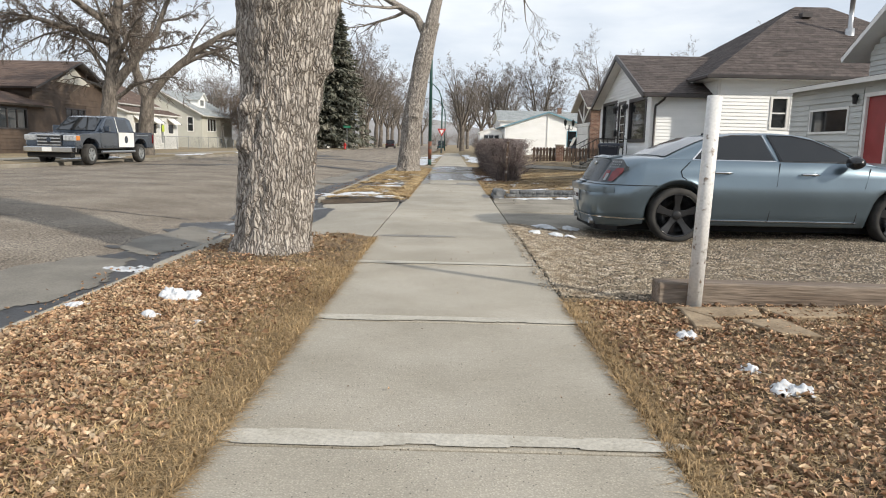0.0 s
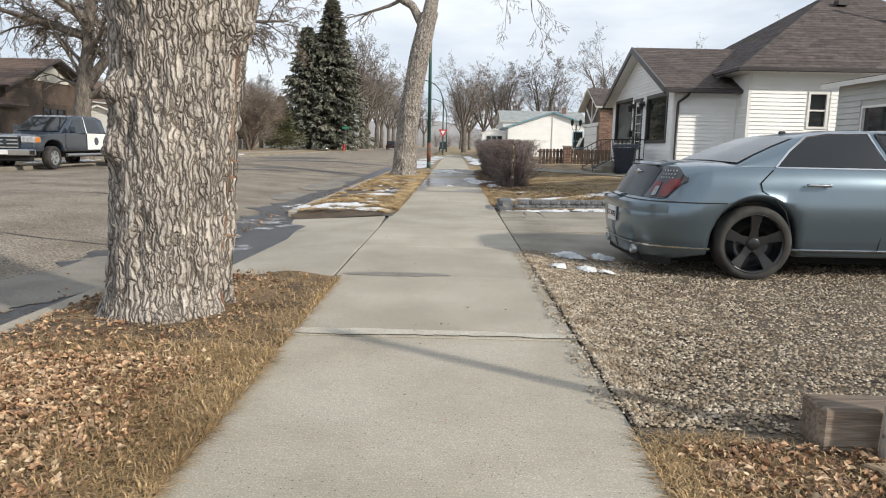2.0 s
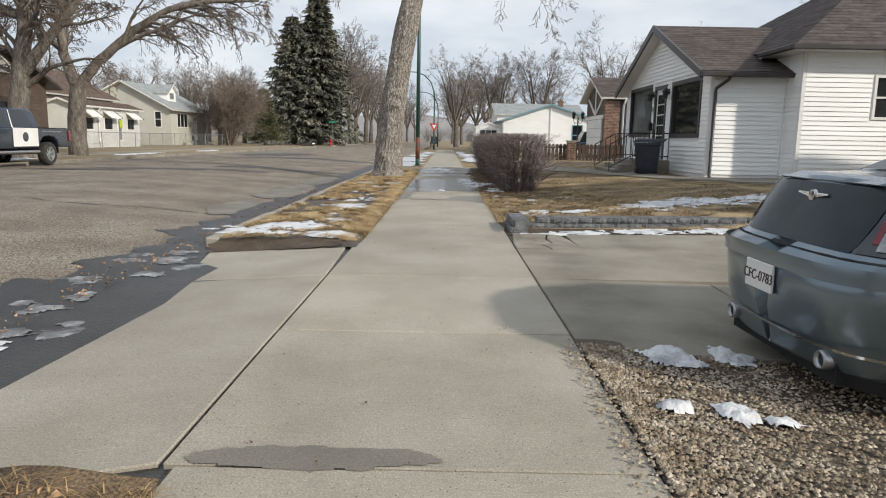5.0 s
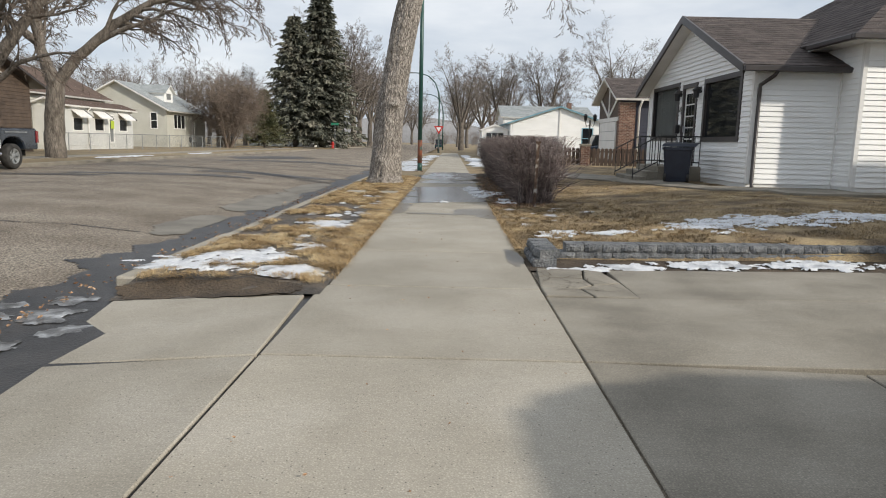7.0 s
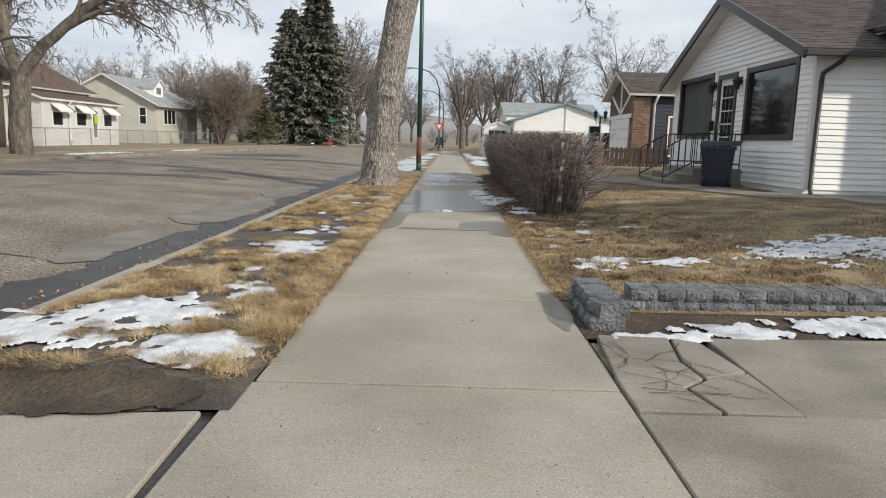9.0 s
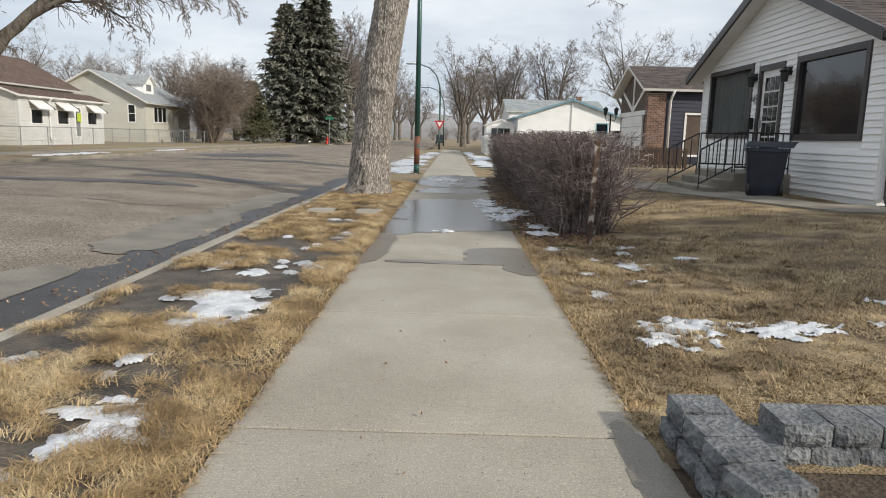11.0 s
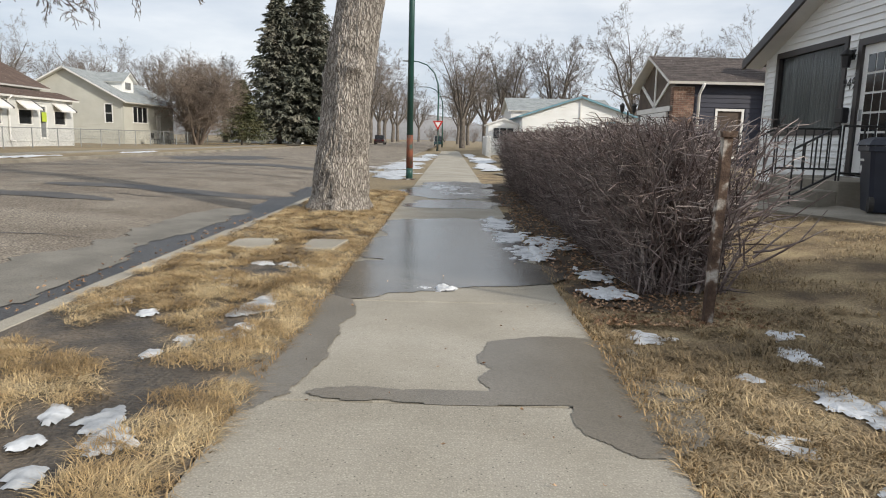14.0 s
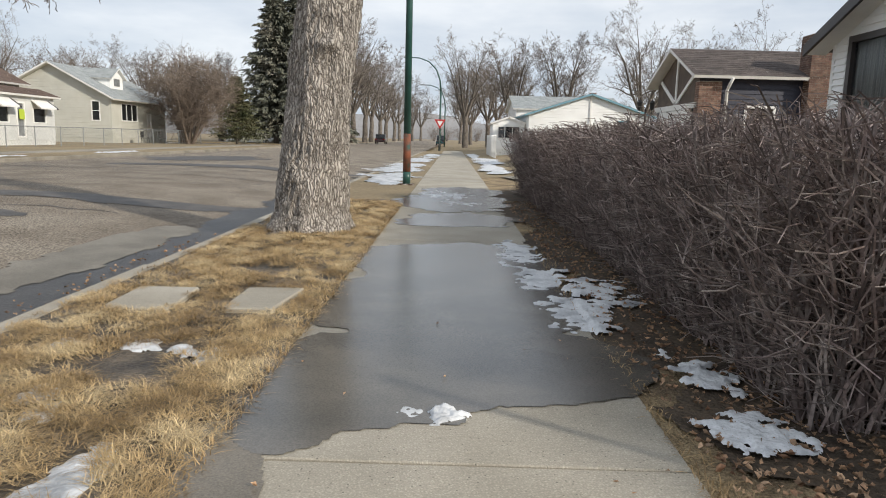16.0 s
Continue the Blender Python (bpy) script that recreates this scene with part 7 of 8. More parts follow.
for row, z in ((0, -0.03), (1, 0.068)):
    x = 1.36 + (0.1 if row else 0)
    while x < 9.5:
        split_block(x + 0.105, 17.24 + 0.03 * row, z + yard_z(x, 16), 0.205, 0.26, 0.096, random.uniform(-1.2, 1.2))
        x += 0.211
for i, y in enumerate((16.62, 16.84, 17.06, 17.3)):
    split_block(1.13, y, -0.03, 0.21, 0.26, 0.1, -90 + random.uniform(-2, 2))
    split_block(1.15, y + 0.02, 0.072, 0.21, 0.24, 0.1, -90 + (14, 5, 2, 0)[i] + random.uniform(-2, 2))
lettering("949", 0.3, pose(7.35 - 0.036, 31.42, 2.42, 90, 0, -90), M["black_trim"], None)
for o in [o for o in scene.objects if o.name.startswith("lettering") and o.parent is None]:
    o.parent = front
    tagged(o, "black house number")


# ---- snow, ice, puddles ----
def verge_z(x, y):
    return (0.05 if y < 12 else 0.03) * ease((x + 2.8) / 0.5) * ease((-1.0 - x) / 0.4) + 0.012


def patch(name, blobs, ground, height, mat, label, category, seed, cell=0.03, rough=0.75, scale=5.0, flat=False, group=""):
    """A ragged sheet over the ground: the union of soft blobs (x, y, rx, ry) torn by noise."""
    x0, x1 = min(b[0] - b[2] * 1.5 for b in blobs), max(b[0] + b[2] * 1.5 for b in blobs)
    y0, y1 = min(b[1] - b[3] * 1.5 for b in blobs), max(b[1] + b[3] * 1.5 for b in blobs)
    nx, ny = int((x1 - x0) / cell) + 1, int((y1 - y0) / cell) + 1

    def f(x, y):
        s = 0.0
        for bx, by, rx, ry in blobs:
            q = ((x - bx) / rx) ** 2 + ((y - by) / ry) ** 2
            if q < 3:
                s = max(s, math.exp(-q * 1.1))
        return s - (0.33 if flat else 0.46) + (rough * (0.22 if flat else 0.33) * fbm(x, y, seed * 3.1, scale) if s > 0.02 else 0)
    val = [[f(x0 + cell * i, y0 + cell * j) for i in range(nx + 1)] for j in range(ny + 1)]
    vs, fs, idx = [], [], {}

    def vert(i, j):
        if (i, j) not in idx:
            x, y = x0 + cell * i, y0 + cell * j
            v = max(0.0, val[j][i])
            dx = dy = 0.0
            if val[j][i] < 0.0:
                # pull rim points in to the edge of the sheet
                gx = val[j][min(nx, i + 1)] - val[j][max(0, i - 1)]
                gy = val[min(ny, j + 1)][i] - val[max(0, j - 1)][i]
                g2 = gx * gx + gy * gy
                if g2 > 1e-8:
                    k = min(1.0, -val[j][i] / math.sqrt(g2))
                    dx, dy = cell * k * gx / math.sqrt(g2), cell * k * gy / math.sqrt(g2)
            z = ground(x, y) + (0.0 if flat else height * min(1.0, (v * 3.2) ** 0.6) * (0.62 + 0.5 * noise.noise((x * 11, y * 11, seed)) + 0.45 * noise.noise((x * 31, y * 31, seed + 5))) - 0.004)
            idx[(i, j)] = len(vs)
            vs.append((x + dx, y + dy, z))
        return idx[(i, j)]
    for j in range(ny):
        for i in range(nx):
            if max(val[j][i], val[j][i + 1], val[j + 1][i], val[j + 1][i + 1]) > 0 and (val[j][i] + val[j][i + 1] + val[j + 1][i] + val[j + 1][i + 1]) > -0.06:
                fs.append((vert(i, j), vert(i + 1, j), vert(i + 1, j + 1), vert(i, j + 1)))
    if flat:
        tagged(raw(name, vs, fs, mat, True), label, category, "", "structure")
        return
    # each separate island is a thing of its own; crumbs are dropped
    up = list(range(len(vs)))

    def root(i):
        while up[i] != i:
            up[i] = up[up[i]]
            i = up[i]
        return i
    for f4 in fs:
        for i in f4[1:]:
            up[root(i)] = root(f4[0])
    isles = {}
    for f4 in fs:
        isles.setdefault(root(f4[0]), []).append(f4)
    for faces in sorted(isles.values(), key=len, reverse=True)[:5]:
        if len(faces) < 22:
            continue
        used = sorted({i for f4 in faces for i in f4})
        fresh = {i: k for k, i in enumerate(used)}
        tagged(raw(name, [vs[i] for i in used], [tuple(fresh[i] for i in f4) for f4 in faces], mat, True), label, category, group or "patches of snow and ice")



vz = lambda x, y: verge_z(x, y) - 0.004
yz = lambda x, y: yard_z(x, y) + 0.012
lumps = "small crusted lump of old snow on dead leaves"
for i, (x, y, r, h) in enumerate(((-1.99, 5.3, 0.2, 0.09), (-2.66, 5.15, 0.13, 0.06), (-1.95, 4.75, 0.09, 0.06), (-1.58, 4.62, 0.06, 0.05), (1.58, 4.84, 0.09, 0.06), (1.72, 4.17, 0.08, 0.05), (1.79, 3.84, 0.13, 0.06))):
    patch("snow_lump", [(x, y, r, r * 0.8)], vz if x < 0 else yz, h, M["snow"], lumps, "snow", 80 + i, 0.013, 1.0, 11, group="lumps of old snow")
for i, (x, y, rx, ry) in enumerate(((1.47, 10.92, 0.2, 0.22), (1.88, 11.05, 0.16, 0.2), (1.24, 10.08, 0.1, 0.1), (1.5, 10.05, 0.13, 0.12), (1.7, 10.0, 0.1, 0.08))):
    patch("snow_lump", [(x, y, rx, ry)], lambda x, y: gravel_z(x, y) + 0.03, 0.05, M["snow"], "small patch of melting snow behind the parked car", "snow", 90 + i, 0.018, 1.1, 9, group="lumps of old snow")
melt = "ragged patch of melting snow on the grass verge"
patch("snow_patch", [(-2.1, 16.45, 0.75, 0.5), (-2.7, 16.05, 0.4, 0.35), (-1.5, 17.2, 0.35, 0.3), (-2.4, 15.85, 0.6, 0.25)], vz, 0.026, M["snow"], melt, "snow", 101, 0.025, 2.0, 7)
patch("snow_patch", [(-1.4, 15.75, 0.38, 0.4)], vz, 0.024, M["snow"], melt, "snow", 102, 0.025, 1.0, 5)
patch("snow_patch", [(-1.62, 19.3, 0.32, 0.55), (-1.9, 19.6, 0.25, 0.3)], vz, 0.024, M["snow"], melt, "snow", 103, 0.025, 1.3, 5)
patch("snow_patch", [(-1.34, 23.25, 0.13, 0.33), (-1.42, 23.0, 0.1, 0.2)], vz, 0.016, M["snow"], melt, "snow", 104, 0.02, 0.8, 6)
for i, (x, y, rx, ry) in enumerate(((-1.35, 20.95, 0.12, 0.14), (-1.8, 20.6, 0.14, 0.2), (-2.2, 21.0, 0.12, 0.3))):
    patch("ice_patch", [(x, y, rx * 1.1, ry * 1.1)], vz, 0.03, M["ice"], "grey patch of ice in the verge grass", "ice", 110 + i, 0.02, 1.4, 8, group="patches of ice")
rng = random.Random(115)
for i in range(26):
    x, y, r = rng.uniform(-2.6, -1.25), rng.uniform(17.6, 25.0), rng.uniform(0.05, 0.13)
    patch("ice_patch", [(x, y, r, r * 1.2)], vz, 0.025, M["ice"], "grey scrap of ice between grass tussocks", "ice", 230 + i, 0.018, 1.6, 10, group="patches of ice")
yard_melt = "ragged patch of melting snow on the lawn"
patch("snow_patch", [(1.75, 19.15, 0.4, 0.28), (2.35, 19.05, 0.4, 0.2), (1.5, 18.9, 0.2, 0.2)], yz, 0.026, M["snow"], yard_melt, "snow", 121, 0.02, 3.0, 12)
patch("snow_patch", [(3.9, 19.3, 0.6, 0.6), (4.8, 19.3, 0.8, 0.7), (6.2, 19.5, 0.9, 0.6), (7.6, 19.6, 0.7, 0.5)], yz, 0.026, M["snow"], yard_melt, "snow", 122, 0.026, 3.4, 13)
patch("snow_patch", [(1.5, 16.35, 0.4, 0.12), (2.1, 16.5, 0.5, 0.2), (3.0, 16.7, 0.7, 0.26), (4.2, 16.75, 0.8, 0.28), (5.6, 16.75, 0.9, 0.25), (7.2, 16.8, 0.9, 0.25)], lambda x, y: yard_z(x, 16.0) + 0.01, 0.028, M["snow"], "strip of melting snow below the block edging", "snow", 123, 0.025, 2.0, 8)
for i, (x, y, rx, ry) in enumerate(((1.93, 21.6, 0.12, 0.3), (2.05, 22.3, 0.12, 0.2), (1.95, 21.5, 0.18, 0.16), (1.47, 21.1, 0.12, 0.14), (1.28, 22.75, 0.13, 0.14), (2.15, 22.7, 0.08, 0.1), (1.6, 21.95, 0.07, 0.08), (2.6, 21.9, 0.12, 0.12), (1.75, 20.75, 0.14, 0.1), (1.34, 20.2, 0.1, 0.2))):
    patch("snow_patch", [(x, y, rx * 1.1, ry * 1.1)], yz, 0.014, M["snow"] if i % 3 else M["ice"], "small remnant of snow in the lawn grass", "snow", 130 + i, 0.02, 1.8, 9, group="snow remnants in the lawn")
patch("snow_patch", [(1.3, 23.85, 0.22, 0.25)], lambda x, y: 0.035, 0.03, M["snow"], "thin snow on the soil beside the hedge", "snow", 141, 0.015, 1.6, 11)
patch("snow_patch", [(1.32, 24.6, 0.14, 0.3)], lambda x, y: 0.035, 0.03, M["snow"], "thin snow on the soil beside the hedge", "snow", 142, 0.015, 1.8, 11)
patch("snow_patch", [(0.72, 28.6, 0.2, 0.9), (0.8, 27.2, 0.22, 0.7), (0.9, 26.0, 0.24, 0.7), (1.15, 26.6, 0.3, 0.6)], lambda x, y: 0.006 if x < 0.93 else 0.03, 0.022, M["snow"], "trodden icy snow at the edge of the sidewalk", "snow", 143, 0.022, 2.4, 7)
patch("snow_lump", [(-0.03, 24.0, 0.1, 0.12)], lambda x, y: 0.004, 0.04, M["snow"], "small lump of snow on the wet sidewalk", "snow", 144, 0.012, 1.4, 11, group="lumps of old snow")
patch("ice_patch", [(-0.2, 24.02, 0.08, 0.1)], lambda x, y: 0.005, 0.008, M["ice"], "thin grey ice on the wet sidewalk", "ice", 145, 0.012, 1.4, 11, group="patches of ice")
patch("ice_sheet", [(-1.9, 42, 0.8, 3.5), (-2.2, 50, 0.9, 6), (-1.8, 60, 0.8, 6), (-1.6, 72, 0.6, 6)], lambda x, y: 0.02, 0.03, M["ice"], "bluish ice sheet covering the verge past the lamp", "ice", 146, 0.13, 1.8, 1.3)
patch("snow_patch", [(1.7, 50, 0.6, 5), (1.9, 60, 0.8, 6), (1.5, 72, 0.5, 7)], lambda x, y: 0.05 + yard_z(x, y), 0.04, M["snow"], "strip of snow beside the sidewalk in the distance", "snow", 147, 0.13, 1.2, 1.0)
patch("snow_patch", [(-16.4, 44, 0.4, 4), (-16.2, 54, 0.3, 3), (-16.8, 33, 0.5, 3)], lambda x, y: 0.2, 0.06, M["snow"], "grey snow remnants along the far kerb", "snow", 148, 0.11, 1.4, 1.3)

wet = lambda x, y: 0.0052
patch("hedge_soil", [(1.55, 24.0, 0.5, 0.7), (1.7, 26, 0.85, 1.8), (1.75, 29, 0.9, 2.2), (1.75, 33, 0.9, 2.6), (1.75, 36.5, 0.9, 1.8)], lambda x, y: 0.016 + yard_z(x, y), 0, M["soil"], "bare dark soil with litter under the hedge", "soil", 149, 0.05, 0.7, 4, True)
patch("mud_patch", [(-1.7, 15.1, 0.55, 0.22), (-2.3, 15.15, 0.5, 0.2)], lambda x, y: verge_z(x, y) * ease((y - 14.95) / 0.6) + apron_z(x, y) * (1 - ease((y - 14.95) / 0.6)) + 0.012, 0, M["soil"], "wet dark mud beside the apron", "mud", 150, 0.03, 0.8, 4, True)
patch("puddle", [(-0.97, 22.4, 0.27, 0.95), (-0.95, 23.2, 0.27, 0.6), (-0.95, 21.75, 0.14, 0.25)], wet, 0, M["damp_concrete"], "damp stain along the edge of the sidewalk", "puddle", 151, 0.025, 0.5, 3, True)
patch("puddle", [(0.68, 22.25, 0.48, 0.42), (0.72, 21.8, 0.55, 0.3), (0.1, 21.58, 0.5, 0.1), (-0.42, 21.6, 0.26, 0.09), (0.86, 21.35, 0.3, 0.35)], wet, 0, M["damp_concrete"], "dark damp patch with a curved rim on the concrete", "puddle", 152, 0.025, 0.5, 3, True)
patch("puddle", [(-0.4, 24.6, 0.7, 0.75), (0.45, 24.8, 0.7, 0.65), (0.0, 26.2, 1.1, 1.1), (0.0, 28.0, 1.1, 1.2), (-0.75, 24.2, 0.3, 0.6)], lambda x, y: 0.0058, 0, M["wet_concrete"], "shallow reflecting meltwater across the sidewalk", "puddle", 153, 0.03, 0.45, 2.5, True)
patch("puddle", [(0.1, 31.6, 0.9, 0.9), (0.0, 34.6, 1.1, 1.8), (0.2, 37.4, 1.0, 1.4)], lambda x, y: 0.0058, 0, M["wet_concrete"], "shallow meltwater with ice across the sidewalk", "puddle", 154, 0.04, 0.9, 2.2, True)
patch("ice_patch", [(-0.1, 36.2, 0.7, 1.2), (0.2, 34.4, 0.5, 0.5)], lambda x, y: 0.0066, 0.006, M["ice"], "thin grey ice on the wet sidewalk", "ice", 155, 0.04, 2.2, 4, group="patches of ice")
patch("puddle", [(0.84, 16.95, 0.09, 0.55)], wet, 0, M["damp_concrete"], "damp stain beside the block edging", "puddle", 156, 0.02, 0.7, 4, True)
patch("puddle", [(-0.45, 9.5, 0.5, 0.1)], wet, 0, M["damp_concrete"], "dark dirt stain in the slab joint", "puddle", 158, 0.02, 1.0, 5, True)
for i, y in enumerate((3.12, 5.13, 7.43)):
    patch("repair_strip", [(-0.6, y, 0.5, 0.075), (0.1, y + 0.01, 0.6, 0.06), (0.75, y, 0.3, 0.06)], lambda x, y: 0.0068, 0, M["mortar"], "pale mortar smear along a slab joint", "mortar", 161 + i, 0.018, 0.5, 4, True)
gz = lambda x, y: road_z(x) + 0.009
patch("gutter_puddle", [(-3.3, y, 0.55, 2.2) for y in (-3, 0, 3, 6.0, 8.6)] + [(-3.1, 10.6, 0.9, 1.6), (-3.0, 12.6, 0.85, 1.6), (-3.1, 14.6, 0.6, 1.5)] + [(-3.3, y, 0.5, 2.0) for y in (17, 20, 23, 26, 29, 32, 36, 40)], gz, 0, M["wet_asphalt"], "dark wet slush and grit along the gutter", "puddle", 171, 0.07, 1.5, 1.6, True)
gz2 = lambda x, y: road_z(x) + 0.014
patch("gutter_slab", [(-3.75, 6.6, 0.5, 1.4), (-3.6, 9.4, 0.45, 1.2), (-3.8, 4.0, 0.5, 1.6)], gz2, 0, M["silt"], "pale dried silt beside the wet gutter", "silt", 172, 0.06, 1.2, 1.6, True)
patch("gutter_slab", [(-3.9, 24.5, 0.5, 2.6), (-3.9, 28.5, 0.4, 2.2), (-4.0, 20.0, 0.35, 1.4)], gz2, 0, M["silt"], "pale dried silt beside the wet gutter", "silt", 173, 0.07, 1.2, 1.4, True)
rng = random.Random(180)
gutter_z = lambda x, y: max(road_z(x), -0.004 - 0.10 * ease((-1.0 - x) / 1.7)) + 0.001
for i in range(34):
    x, y, r = rng.uniform(-3.5, -2.55), rng.uniform(9.6, 15.0), rng.uniform(0.07, 0.2)
    patch("ice_patch", [(x, y, r, r * 1.1)], gutter_z, 0.016, M["slush"], "broken grey ice in the gutter slush", "ice", 180 + i, 0.028, 1.9, 7, group="patches of ice")
for i, (x, y, rx, ry) in enumerate(((-3.3, 7.25, 0.3, 0.16), (-2.55, 9.75, 0.24, 0.2), (-2.95, 11.2, 0.16, 0.14))):
    patch("snow_patch", [(x, y, rx * 1.2, ry * 1.2)], gutter_z, 0.02, M["snow"], "old snow melting in the gutter", "snow", 210 + i, 0.025, 1.9, 7)
# bands of older tar and patches on the road
for i, (x, y, rx, ry) in enumerate(((-6.0, 33, 3.0, 0.5), (-9.0, 30.5, 3.0, 0.5), (-12, 29.3, 2.0, 0.4), (-7.5, 45, 4.0, 0.8), (-11, 52, 2.5, 3.0))):
    patch("tar_patch", [(x, y, rx, ry)], lambda x, y: road_z(x) + 0.008, 0, M["tar"], "faint dark tar band on the road", "tar", 190 + i, 0.12, 1.2, 0.8, True, group="tar bands on the road")
rng = random.Random(77)
for i in range(44):
    y, x = 4 + i * 1.05 + rng.uniform(-0.6, 0.6), rng.uniform(-10.0, -4.2)
    p = [(x, y, road_z(x) + 0.006)]
    for _ in range(9):
        x, y = x - rng.uniform(0.3, 0.7), y + rng.uniform(-0.22, 0.22)
        if x < FAR_KERB + 0.3:
            break
        p.append((x, y, road_z(x) + 0.006))
    g = Geo()
    for a, b in zip(p, p[1:]):
        w = rng.uniform(0.008, 0.03)
        g.add([(a[0], a[1] - w, a[2]), (b[0], b[1] - w, b[2]), (b[0], b[1] + w, b[2]), (a[0], a[1] + w, a[2])], [(3, 2, 1, 0)])
    tagged(part("road_crack", g, M["tar"]), "dark open crack across the asphalt", "crack", "cracks in the road")

# paving stones set in the verge, and flagstones at the post
for k, (poly, label) in enumerate((([(-2.4, 25.52), (-1.93, 25.52), (-1.97, 26.22), (-2.42, 26.2)], "square concrete paver sunk in the verge grass"), ([(-1.6, 25.6), (-1.25, 25.62), (-1.17, 26.3), (-1.6, 26.26)], "square concrete paver sunk in the verge grass"))):
    tagged(part("paver", Geo().slab(poly, -0.05, 0.062), M["concrete"], bevel=0.01), label, "paver", "pavers in the verge")
for poly in ([(1.74, 5.6), (2.4, 5.66), (2.35, 5.4), (1.95, 5.3)], [(1.78, 5.56), (1.93, 5.28), (1.9, 5.0), (1.72, 5.05)], [(2.1, 5.25), (2.45, 5.3), (2.5, 4.85), (2.25, 4.9)], [(2.42, 5.66), (3.1, 5.7), (3.05, 5.42), (2.5, 5.35)]):
    tagged(part("flagstone", Geo().slab(poly, -0.03, 0.03), M["flagstone"], bevel=0.008), "thin brown flagstone half covered by leaves", "flagstone", "flagstones at the post")


# ---- grass, leaves, gravel ----
def blades(name, spots, lean, width, mat, label, seed):
    """Dry blades as thin bent triangles; spots: (x, y, z, length)."""
    rng = random.Random(seed)
    vs, fs = [], []
    for x, y, z, h, *way in spots:
        a = way[0] + rng.gauss(0, 0.7) if way else rng.uniform(0, 6.283)
        c, s = math.cos(a), math.sin(a)
        k = lean * rng.uniform(0.4, 1.5)
        w = width * rng.uniform(0.7, 1.4)
        up = h * max(0.12, 1.0 - 0.62 * k)
        n = len(vs)
        px, py = -s * w, c * w
        vs += [(x - px, y - py, z - 0.012), (x + px, y + py, z - 0.012), (x + c * h * k * 0.45 + px * 0.8, y + s * h * k * 0.45 + py * 0.8, z + up * 0.72), (x + c * h * k * 0.45 - px * 0.8, y + s * h * k * 0.45 - py * 0.8, z + up * 0.72), (x + c * h * k, y + s * h * k, z + up * rng.uniform(0.75, 1.0))]
        fs += [(n, n + 1, n + 2, n + 3), (n + 3, n + 2, n + 4)]
    return tagged(raw(name, vs, fs, mat), label, "grass", "", "stuff")


def covered(x, y):
    """Where snow, pavers and slabs keep the grass down."""
    for a, b, c, d in ((-2.1, 16.45, 0.55, 0.36), (-2.6, 16.0, 0.4, 0.25), (-1.4, 15.75, 0.26, 0.28), (-1.65, 19.35, 0.3, 0.4), (-2.18, 25.87, 0.27, 0.38), (-1.4, 25.95, 0.26, 0.38), (-1.34, 23.2, 0.09, 0.24)):
        if ((x - a) / c) ** 2 + ((y - b) / d) ** 2 < 1:
            return True
    return False


def tussock(pts, x, y, r, n, h0, h1, ground, lie):
    """Blades combed outward and over from the heart of one clump."""
    for _ in range(n):
        a, d = rng.uniform(0, 6.283), r * math.sqrt(rng.random())
        px, py = x + math.cos(a) * d, y + math.sin(a) * d * 0.85
        pts.append((px, py, ground(px, py) + 0.03 * (1 - (d / r) ** 2), rng.uniform(h0, h1), a * 0.35 + lie))


rng = random.Random(201)
pts = []
while len(pts) < 200000:
    y = 15.3 + 18.8 * rng.random() ** 1.3
    x = rng.uniform(KERB + 0.2, LEFT - 0.02)
    d = noise.noise((x * 1.5, y * 1.1, 4.0)) + 0.5 * noise.noise((x * 4, y * 4, 9.0))
    edge = x > LEFT - 0.32
    if covered(x, y) or (y < 15.85 and rng.random() < 0.75) or (not edge and d < (0.0 if y < 23 else -0.4)):
        continue
    r = rng.uniform(0.05, 0.13)
    tussock(pts, min(x, LEFT - r * 0.7), y, r, int(7500 * r * r) + 14, 0.028, 0.07, verge_z, rng.gauss(0.6, 0.9) if edge else rng.uniform(0, 6.283))
blades("verge_grass", pts, 1.9, 0.0014, M["grass"], "matted golden dry grass in tussocks on the verge", 1)
pts = []
while len(pts) < 62000:
    y = 1.2 + 8.0 * rng.random()
    x = LEFT + 0.03 - abs(rng.gauss(0, 0.45)) if rng.random() < 0.6 else rng.uniform(KERB + 0.15, LEFT)
    if (y > 6.9 and rng.random() < 0.86) or x < KERB + 0.15 or math.hypot(x + 1.94, y - 7.77) < 0.47:
        continue
    pts.append((x, y, verge_z(x, y), rng.uniform(0.035, 0.085)))
blades("verge_grass_near", pts, 1.5, 0.0024, M["grass_pale"], "straw-coloured dry grass fringing the sidewalk", 2)
pts = []
while len(pts) < 42000:
    y = 0.6 + 5.3 * rng.random()
    x = RIGHT - 0.02 + abs(rng.gauss(0, 0.28)) if rng.random() < 0.6 else rng.uniform(RIGHT, 6.0)
    pts.append((x, y, yard_z(x, y) + 0.01, rng.uniform(0.03, 0.075)))
blades("yard_grass", pts, 1.45, 0.0023, M["grass_pale"], "straw-coloured dry grass among dead leaves", 3)
pts = []
while len(pts) < 125000:
    y = 17.4 + 17.0 * rng.random() ** 1.6
    x = RIGHT + (0.02 + 8.5 * rng.random() ** 1.9)
    d = noise.noise((x * 1.2, y * 1.2, 14.0)) + 0.5 * noise.noise((x * 4, y * 4, 19.0))
    if (0.95 < x < 2.2 and y > 23.4) or d < -0.25 + 0.35 * rng.random():
        continue
    pts.append((x, y, yard_z(x, y) + 0.01, rng.uniform(0.022, 0.06)))
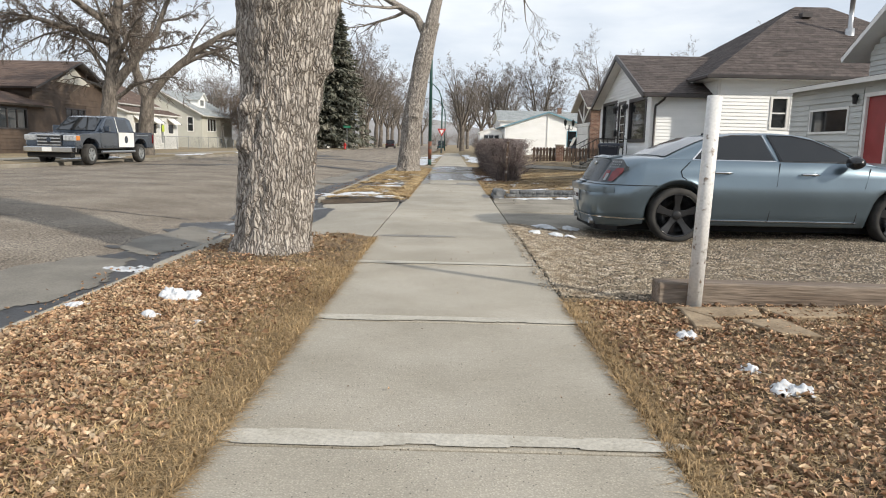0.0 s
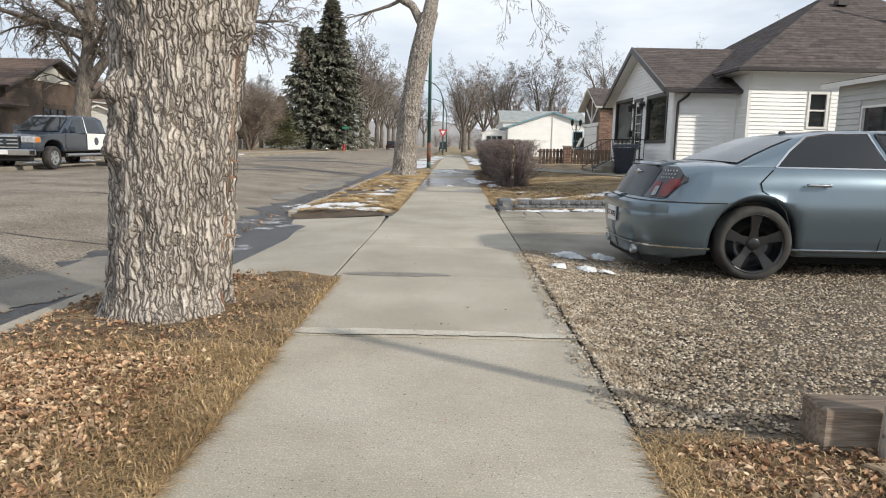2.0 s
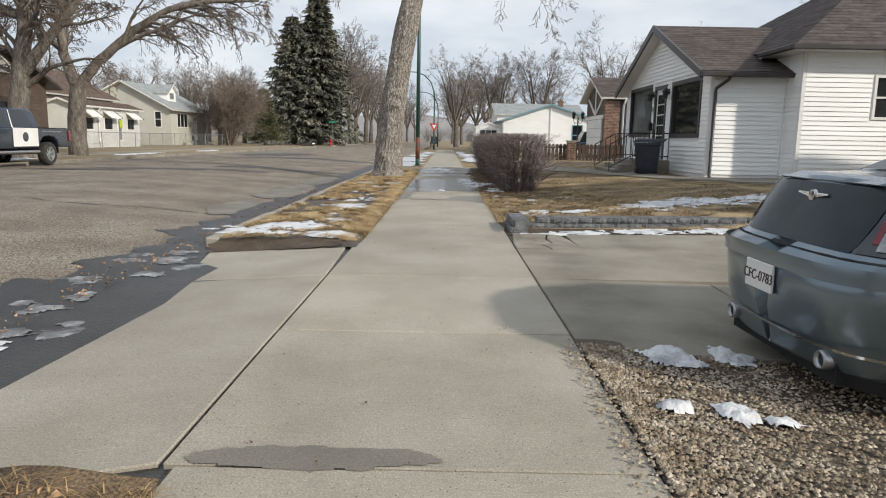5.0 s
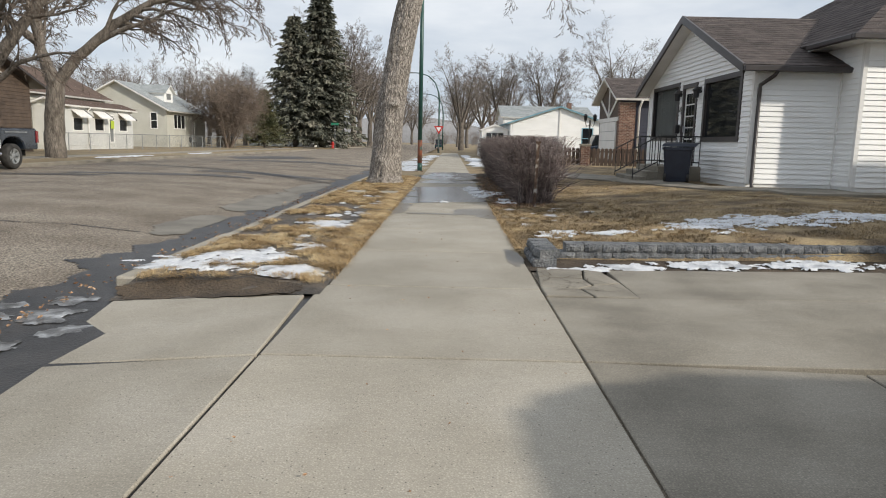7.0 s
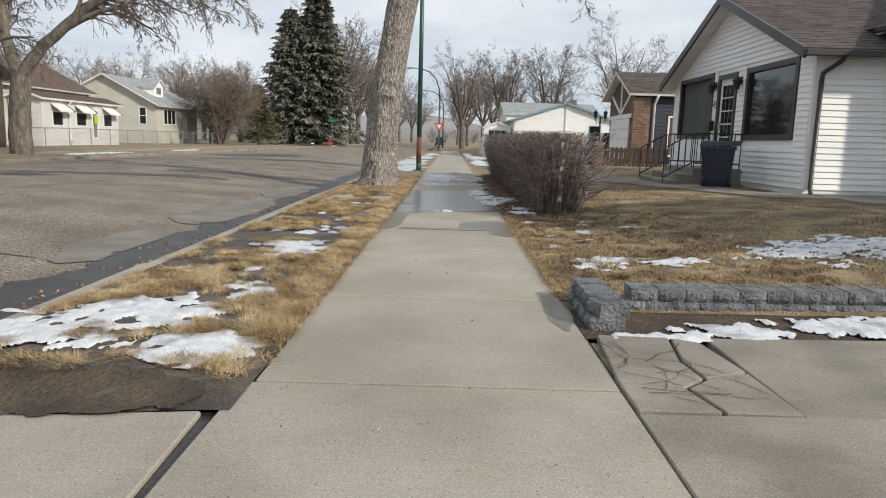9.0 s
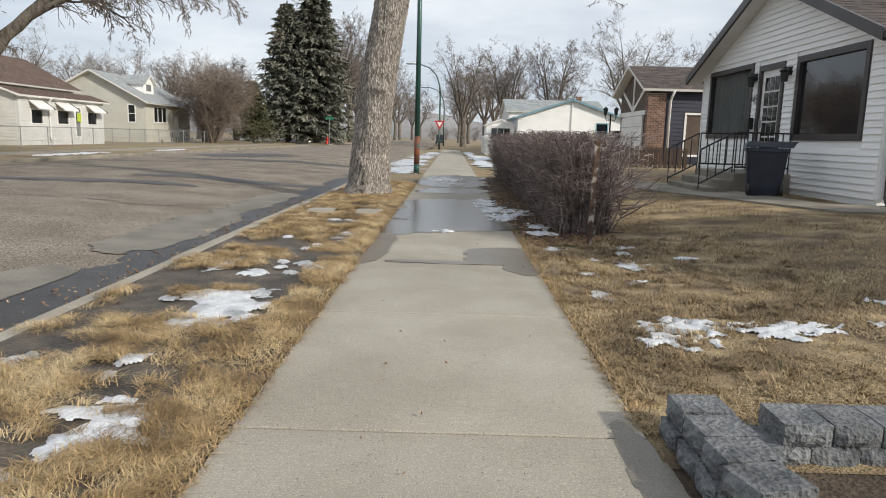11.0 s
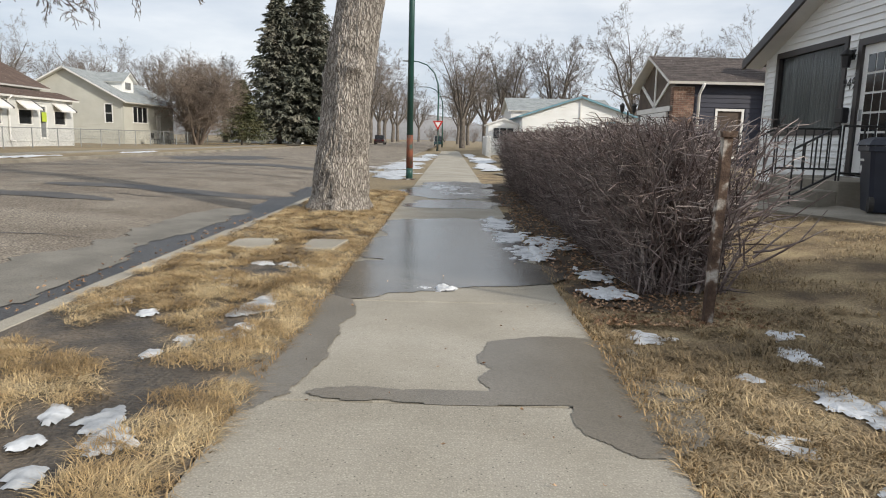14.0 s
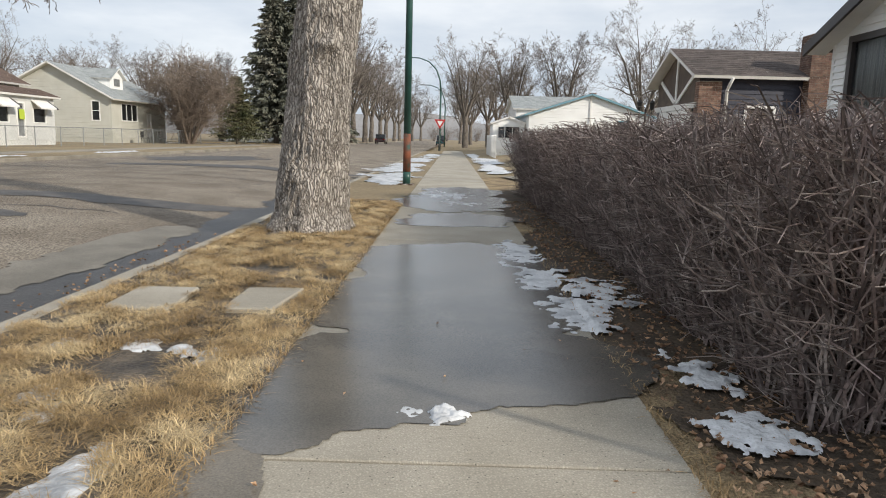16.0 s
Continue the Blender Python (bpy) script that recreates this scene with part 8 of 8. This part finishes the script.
for i in range(420):
    x, y = RIGHT + 0.05 + 2.6 * rng.random() ** 1.5, rng.uniform(17.6, 23.3)
    tussock(pts, x, y, rng.uniform(0.05, 0.11), 60, 0.03, 0.075, lambda a, b: yard_z(a, b) + 0.005, rng.uniform(0, 6.283))
blades("lawn_grass", pts, 1.5, 0.0026, M["grass_lawn"], "short dormant straw-coloured lawn grass", 4)


pts = []
for i in range(15000):
    side = rng.random() < 0.5
    y = rng.uniform(1.0, 9.2) if rng.random() < 0.45 else rng.uniform(17.4, 29) if not side else rng.uniform(15.5, 33)
    if not side and 5.6 < y < 17.4:
        continue
    x = (LEFT - abs(rng.gauss(0, 0.05)) + 0.025) if side else (RIGHT + abs(rng.gauss(0, 0.06)) - 0.02)
    if not side and y > 23.5 and rng.random() < 0.7:
        continue
    pts.append((x, y, 0.004, rng.uniform(0.03, 0.085)))
blades("edge_grass", pts, 1.2, 0.0026, M["grass_pale"], "dry grass hanging over the sidewalk edges", 5)


def leaves(name, spots, mat, label, seed):
    """Curled dead leaves as folded four-cornered blades."""
    rng = random.Random(seed)
    vs, fs = [], []
    for x, y, z, r in spots:
        a = rng.uniform(0, 6.283)
        c, s = math.cos(a), math.sin(a)
        w = r * rng.uniform(0.32, 0.6)
        t1, t2, t3, t4 = (rng.uniform(-0.35, 0.75) * r for _ in range(4))
        n = len(vs)
        loc = [(-r, 0, t1), (-r * 0.3, -w, t2 + 0.2 * r), (r * 0.45, -w * 0.8, t3), (r, 0, t4), (r * 0.4, w, t2), (-r * 0.35, w * 0.9, t3 + 0.2 * r), (0, 0, -0.12 * r)]
        vs += [(x + u * c - v * s, y + u * s + v * c, z + max(0.0, 0.012 + q)) for u, v, q in loc]
        fs += [(n + i, n + (i + 1) % 6, n + 6) for i in range(6)]
    return tagged(raw(name, vs, fs, mat), label, "leaves", "", "stuff")


for k, (mat, count) in enumerate((("leaf", 16000), ("leaf_pale", 5200))):
    pts = []
    while len(pts) < count:
        y = 0.8 + 8.3 * rng.random() ** 0.9
        x = rng.uniform(KERB + 0.16, LEFT - 0.12 - 0.3 * rng.random())
        if math.hypot(x + 1.94, y - 7.77) < 0.47 or noise.noise((x * 1.1, y * 0.9, 31)) < -0.7 or (y > 6.6 and rng.random() < 0.88) or (x > -1.6 and rng.random() < 0.45):
            continue
        pts.append((x, y, verge_z(x, y), rng.uniform(0.009, 0.029)))
    leaves("verge_leaves", pts, M[mat], "crumpled dead brown leaves on the verge", 11 + k)
    pts = []
    while len(pts) < count:
        y = 0.6 + 5.2 * rng.random()
        x = RIGHT + 0.1 + 0.2 * rng.random() + 5.5 * rng.random() ** 1.5
        pts.append((x, y, yard_z(x, y) + 0.01, rng.uniform(0.009, 0.03)))
    leaves("yard_leaves", pts, M[mat], "crumpled dead leaves covering the yard edge", 21 + k)
pts = [(rng.uniform(1.0, 2.7), 22.9 + 12 * rng.random() ** 1.5, 0.02, rng.uniform(0.01, 0.026)) for _ in range(5200)]
leaves("hedge_leaves", pts, M["leaf"], "dark leaf litter under the hedge", 31)
pts = [(rng.uniform(LEFT, RIGHT), rng.uniform(1.5, 27), 0.002, rng.uniform(0.005, 0.014)) for _ in range(170)]
leaves("path_litter", pts, M["leaf"], "scattered crumbs of dead leaf on the concrete", 32)
pts = [(rng.gauss(-3.0, 0.25), rng.uniform(2, 30), -0.1, rng.uniform(0.01, 0.028)) for _ in range(1500)]
leaves("gutter_leaves", [p for p in pts if p[0] < KERB - 0.03], M["leaf"], "dead leaves caught in the gutter", 33)

vs, fs = [], []
OCT = [(1, 0, 0), (0, 1, 0), (-1, 0, 0), (0, -1, 0), (0, 0, 1)]
for i in range(60000):
    y = rng.uniform(5.95, 11.1)
    x = RIGHT + 0.02 + 8.0 * rng.random() ** 1.9
    if y < 6.1 and x > 1.68:
        continue
    if rng.random() < 0.015:
        x = RIGHT - 0.14 * rng.random() ** 2 + 0.02
    r = rng.uniform(0.006, 0.017)
    z = gravel_z(x, y) + 0.01 + 0.012 * rng.random()
    a = rng.uniform(0, 6.283)
    c, s = math.cos(a), math.sin(a)
    n = len(vs)
    k = rng.uniform(0.6, 1.0)
    vs += [(x + (p[0] * c - p[1] * s * k) * r * rng.uniform(0.75, 1.25), y + (p[0] * s + p[1] * c * k) * r * rng.uniform(0.75, 1.25), z + p[2] * r * 0.75 * rng.uniform(0.6, 1.2)) for p in OCT]
    fs += [(n, n + 1, n + 4), (n + 1, n + 2, n + 4), (n + 2, n + 3, n + 4), (n + 3, n, n + 4)]
tagged(raw("gravel", vs, fs, M["pebble"]), "loose tan and grey gravel stones", "gravel", "", "stuff")
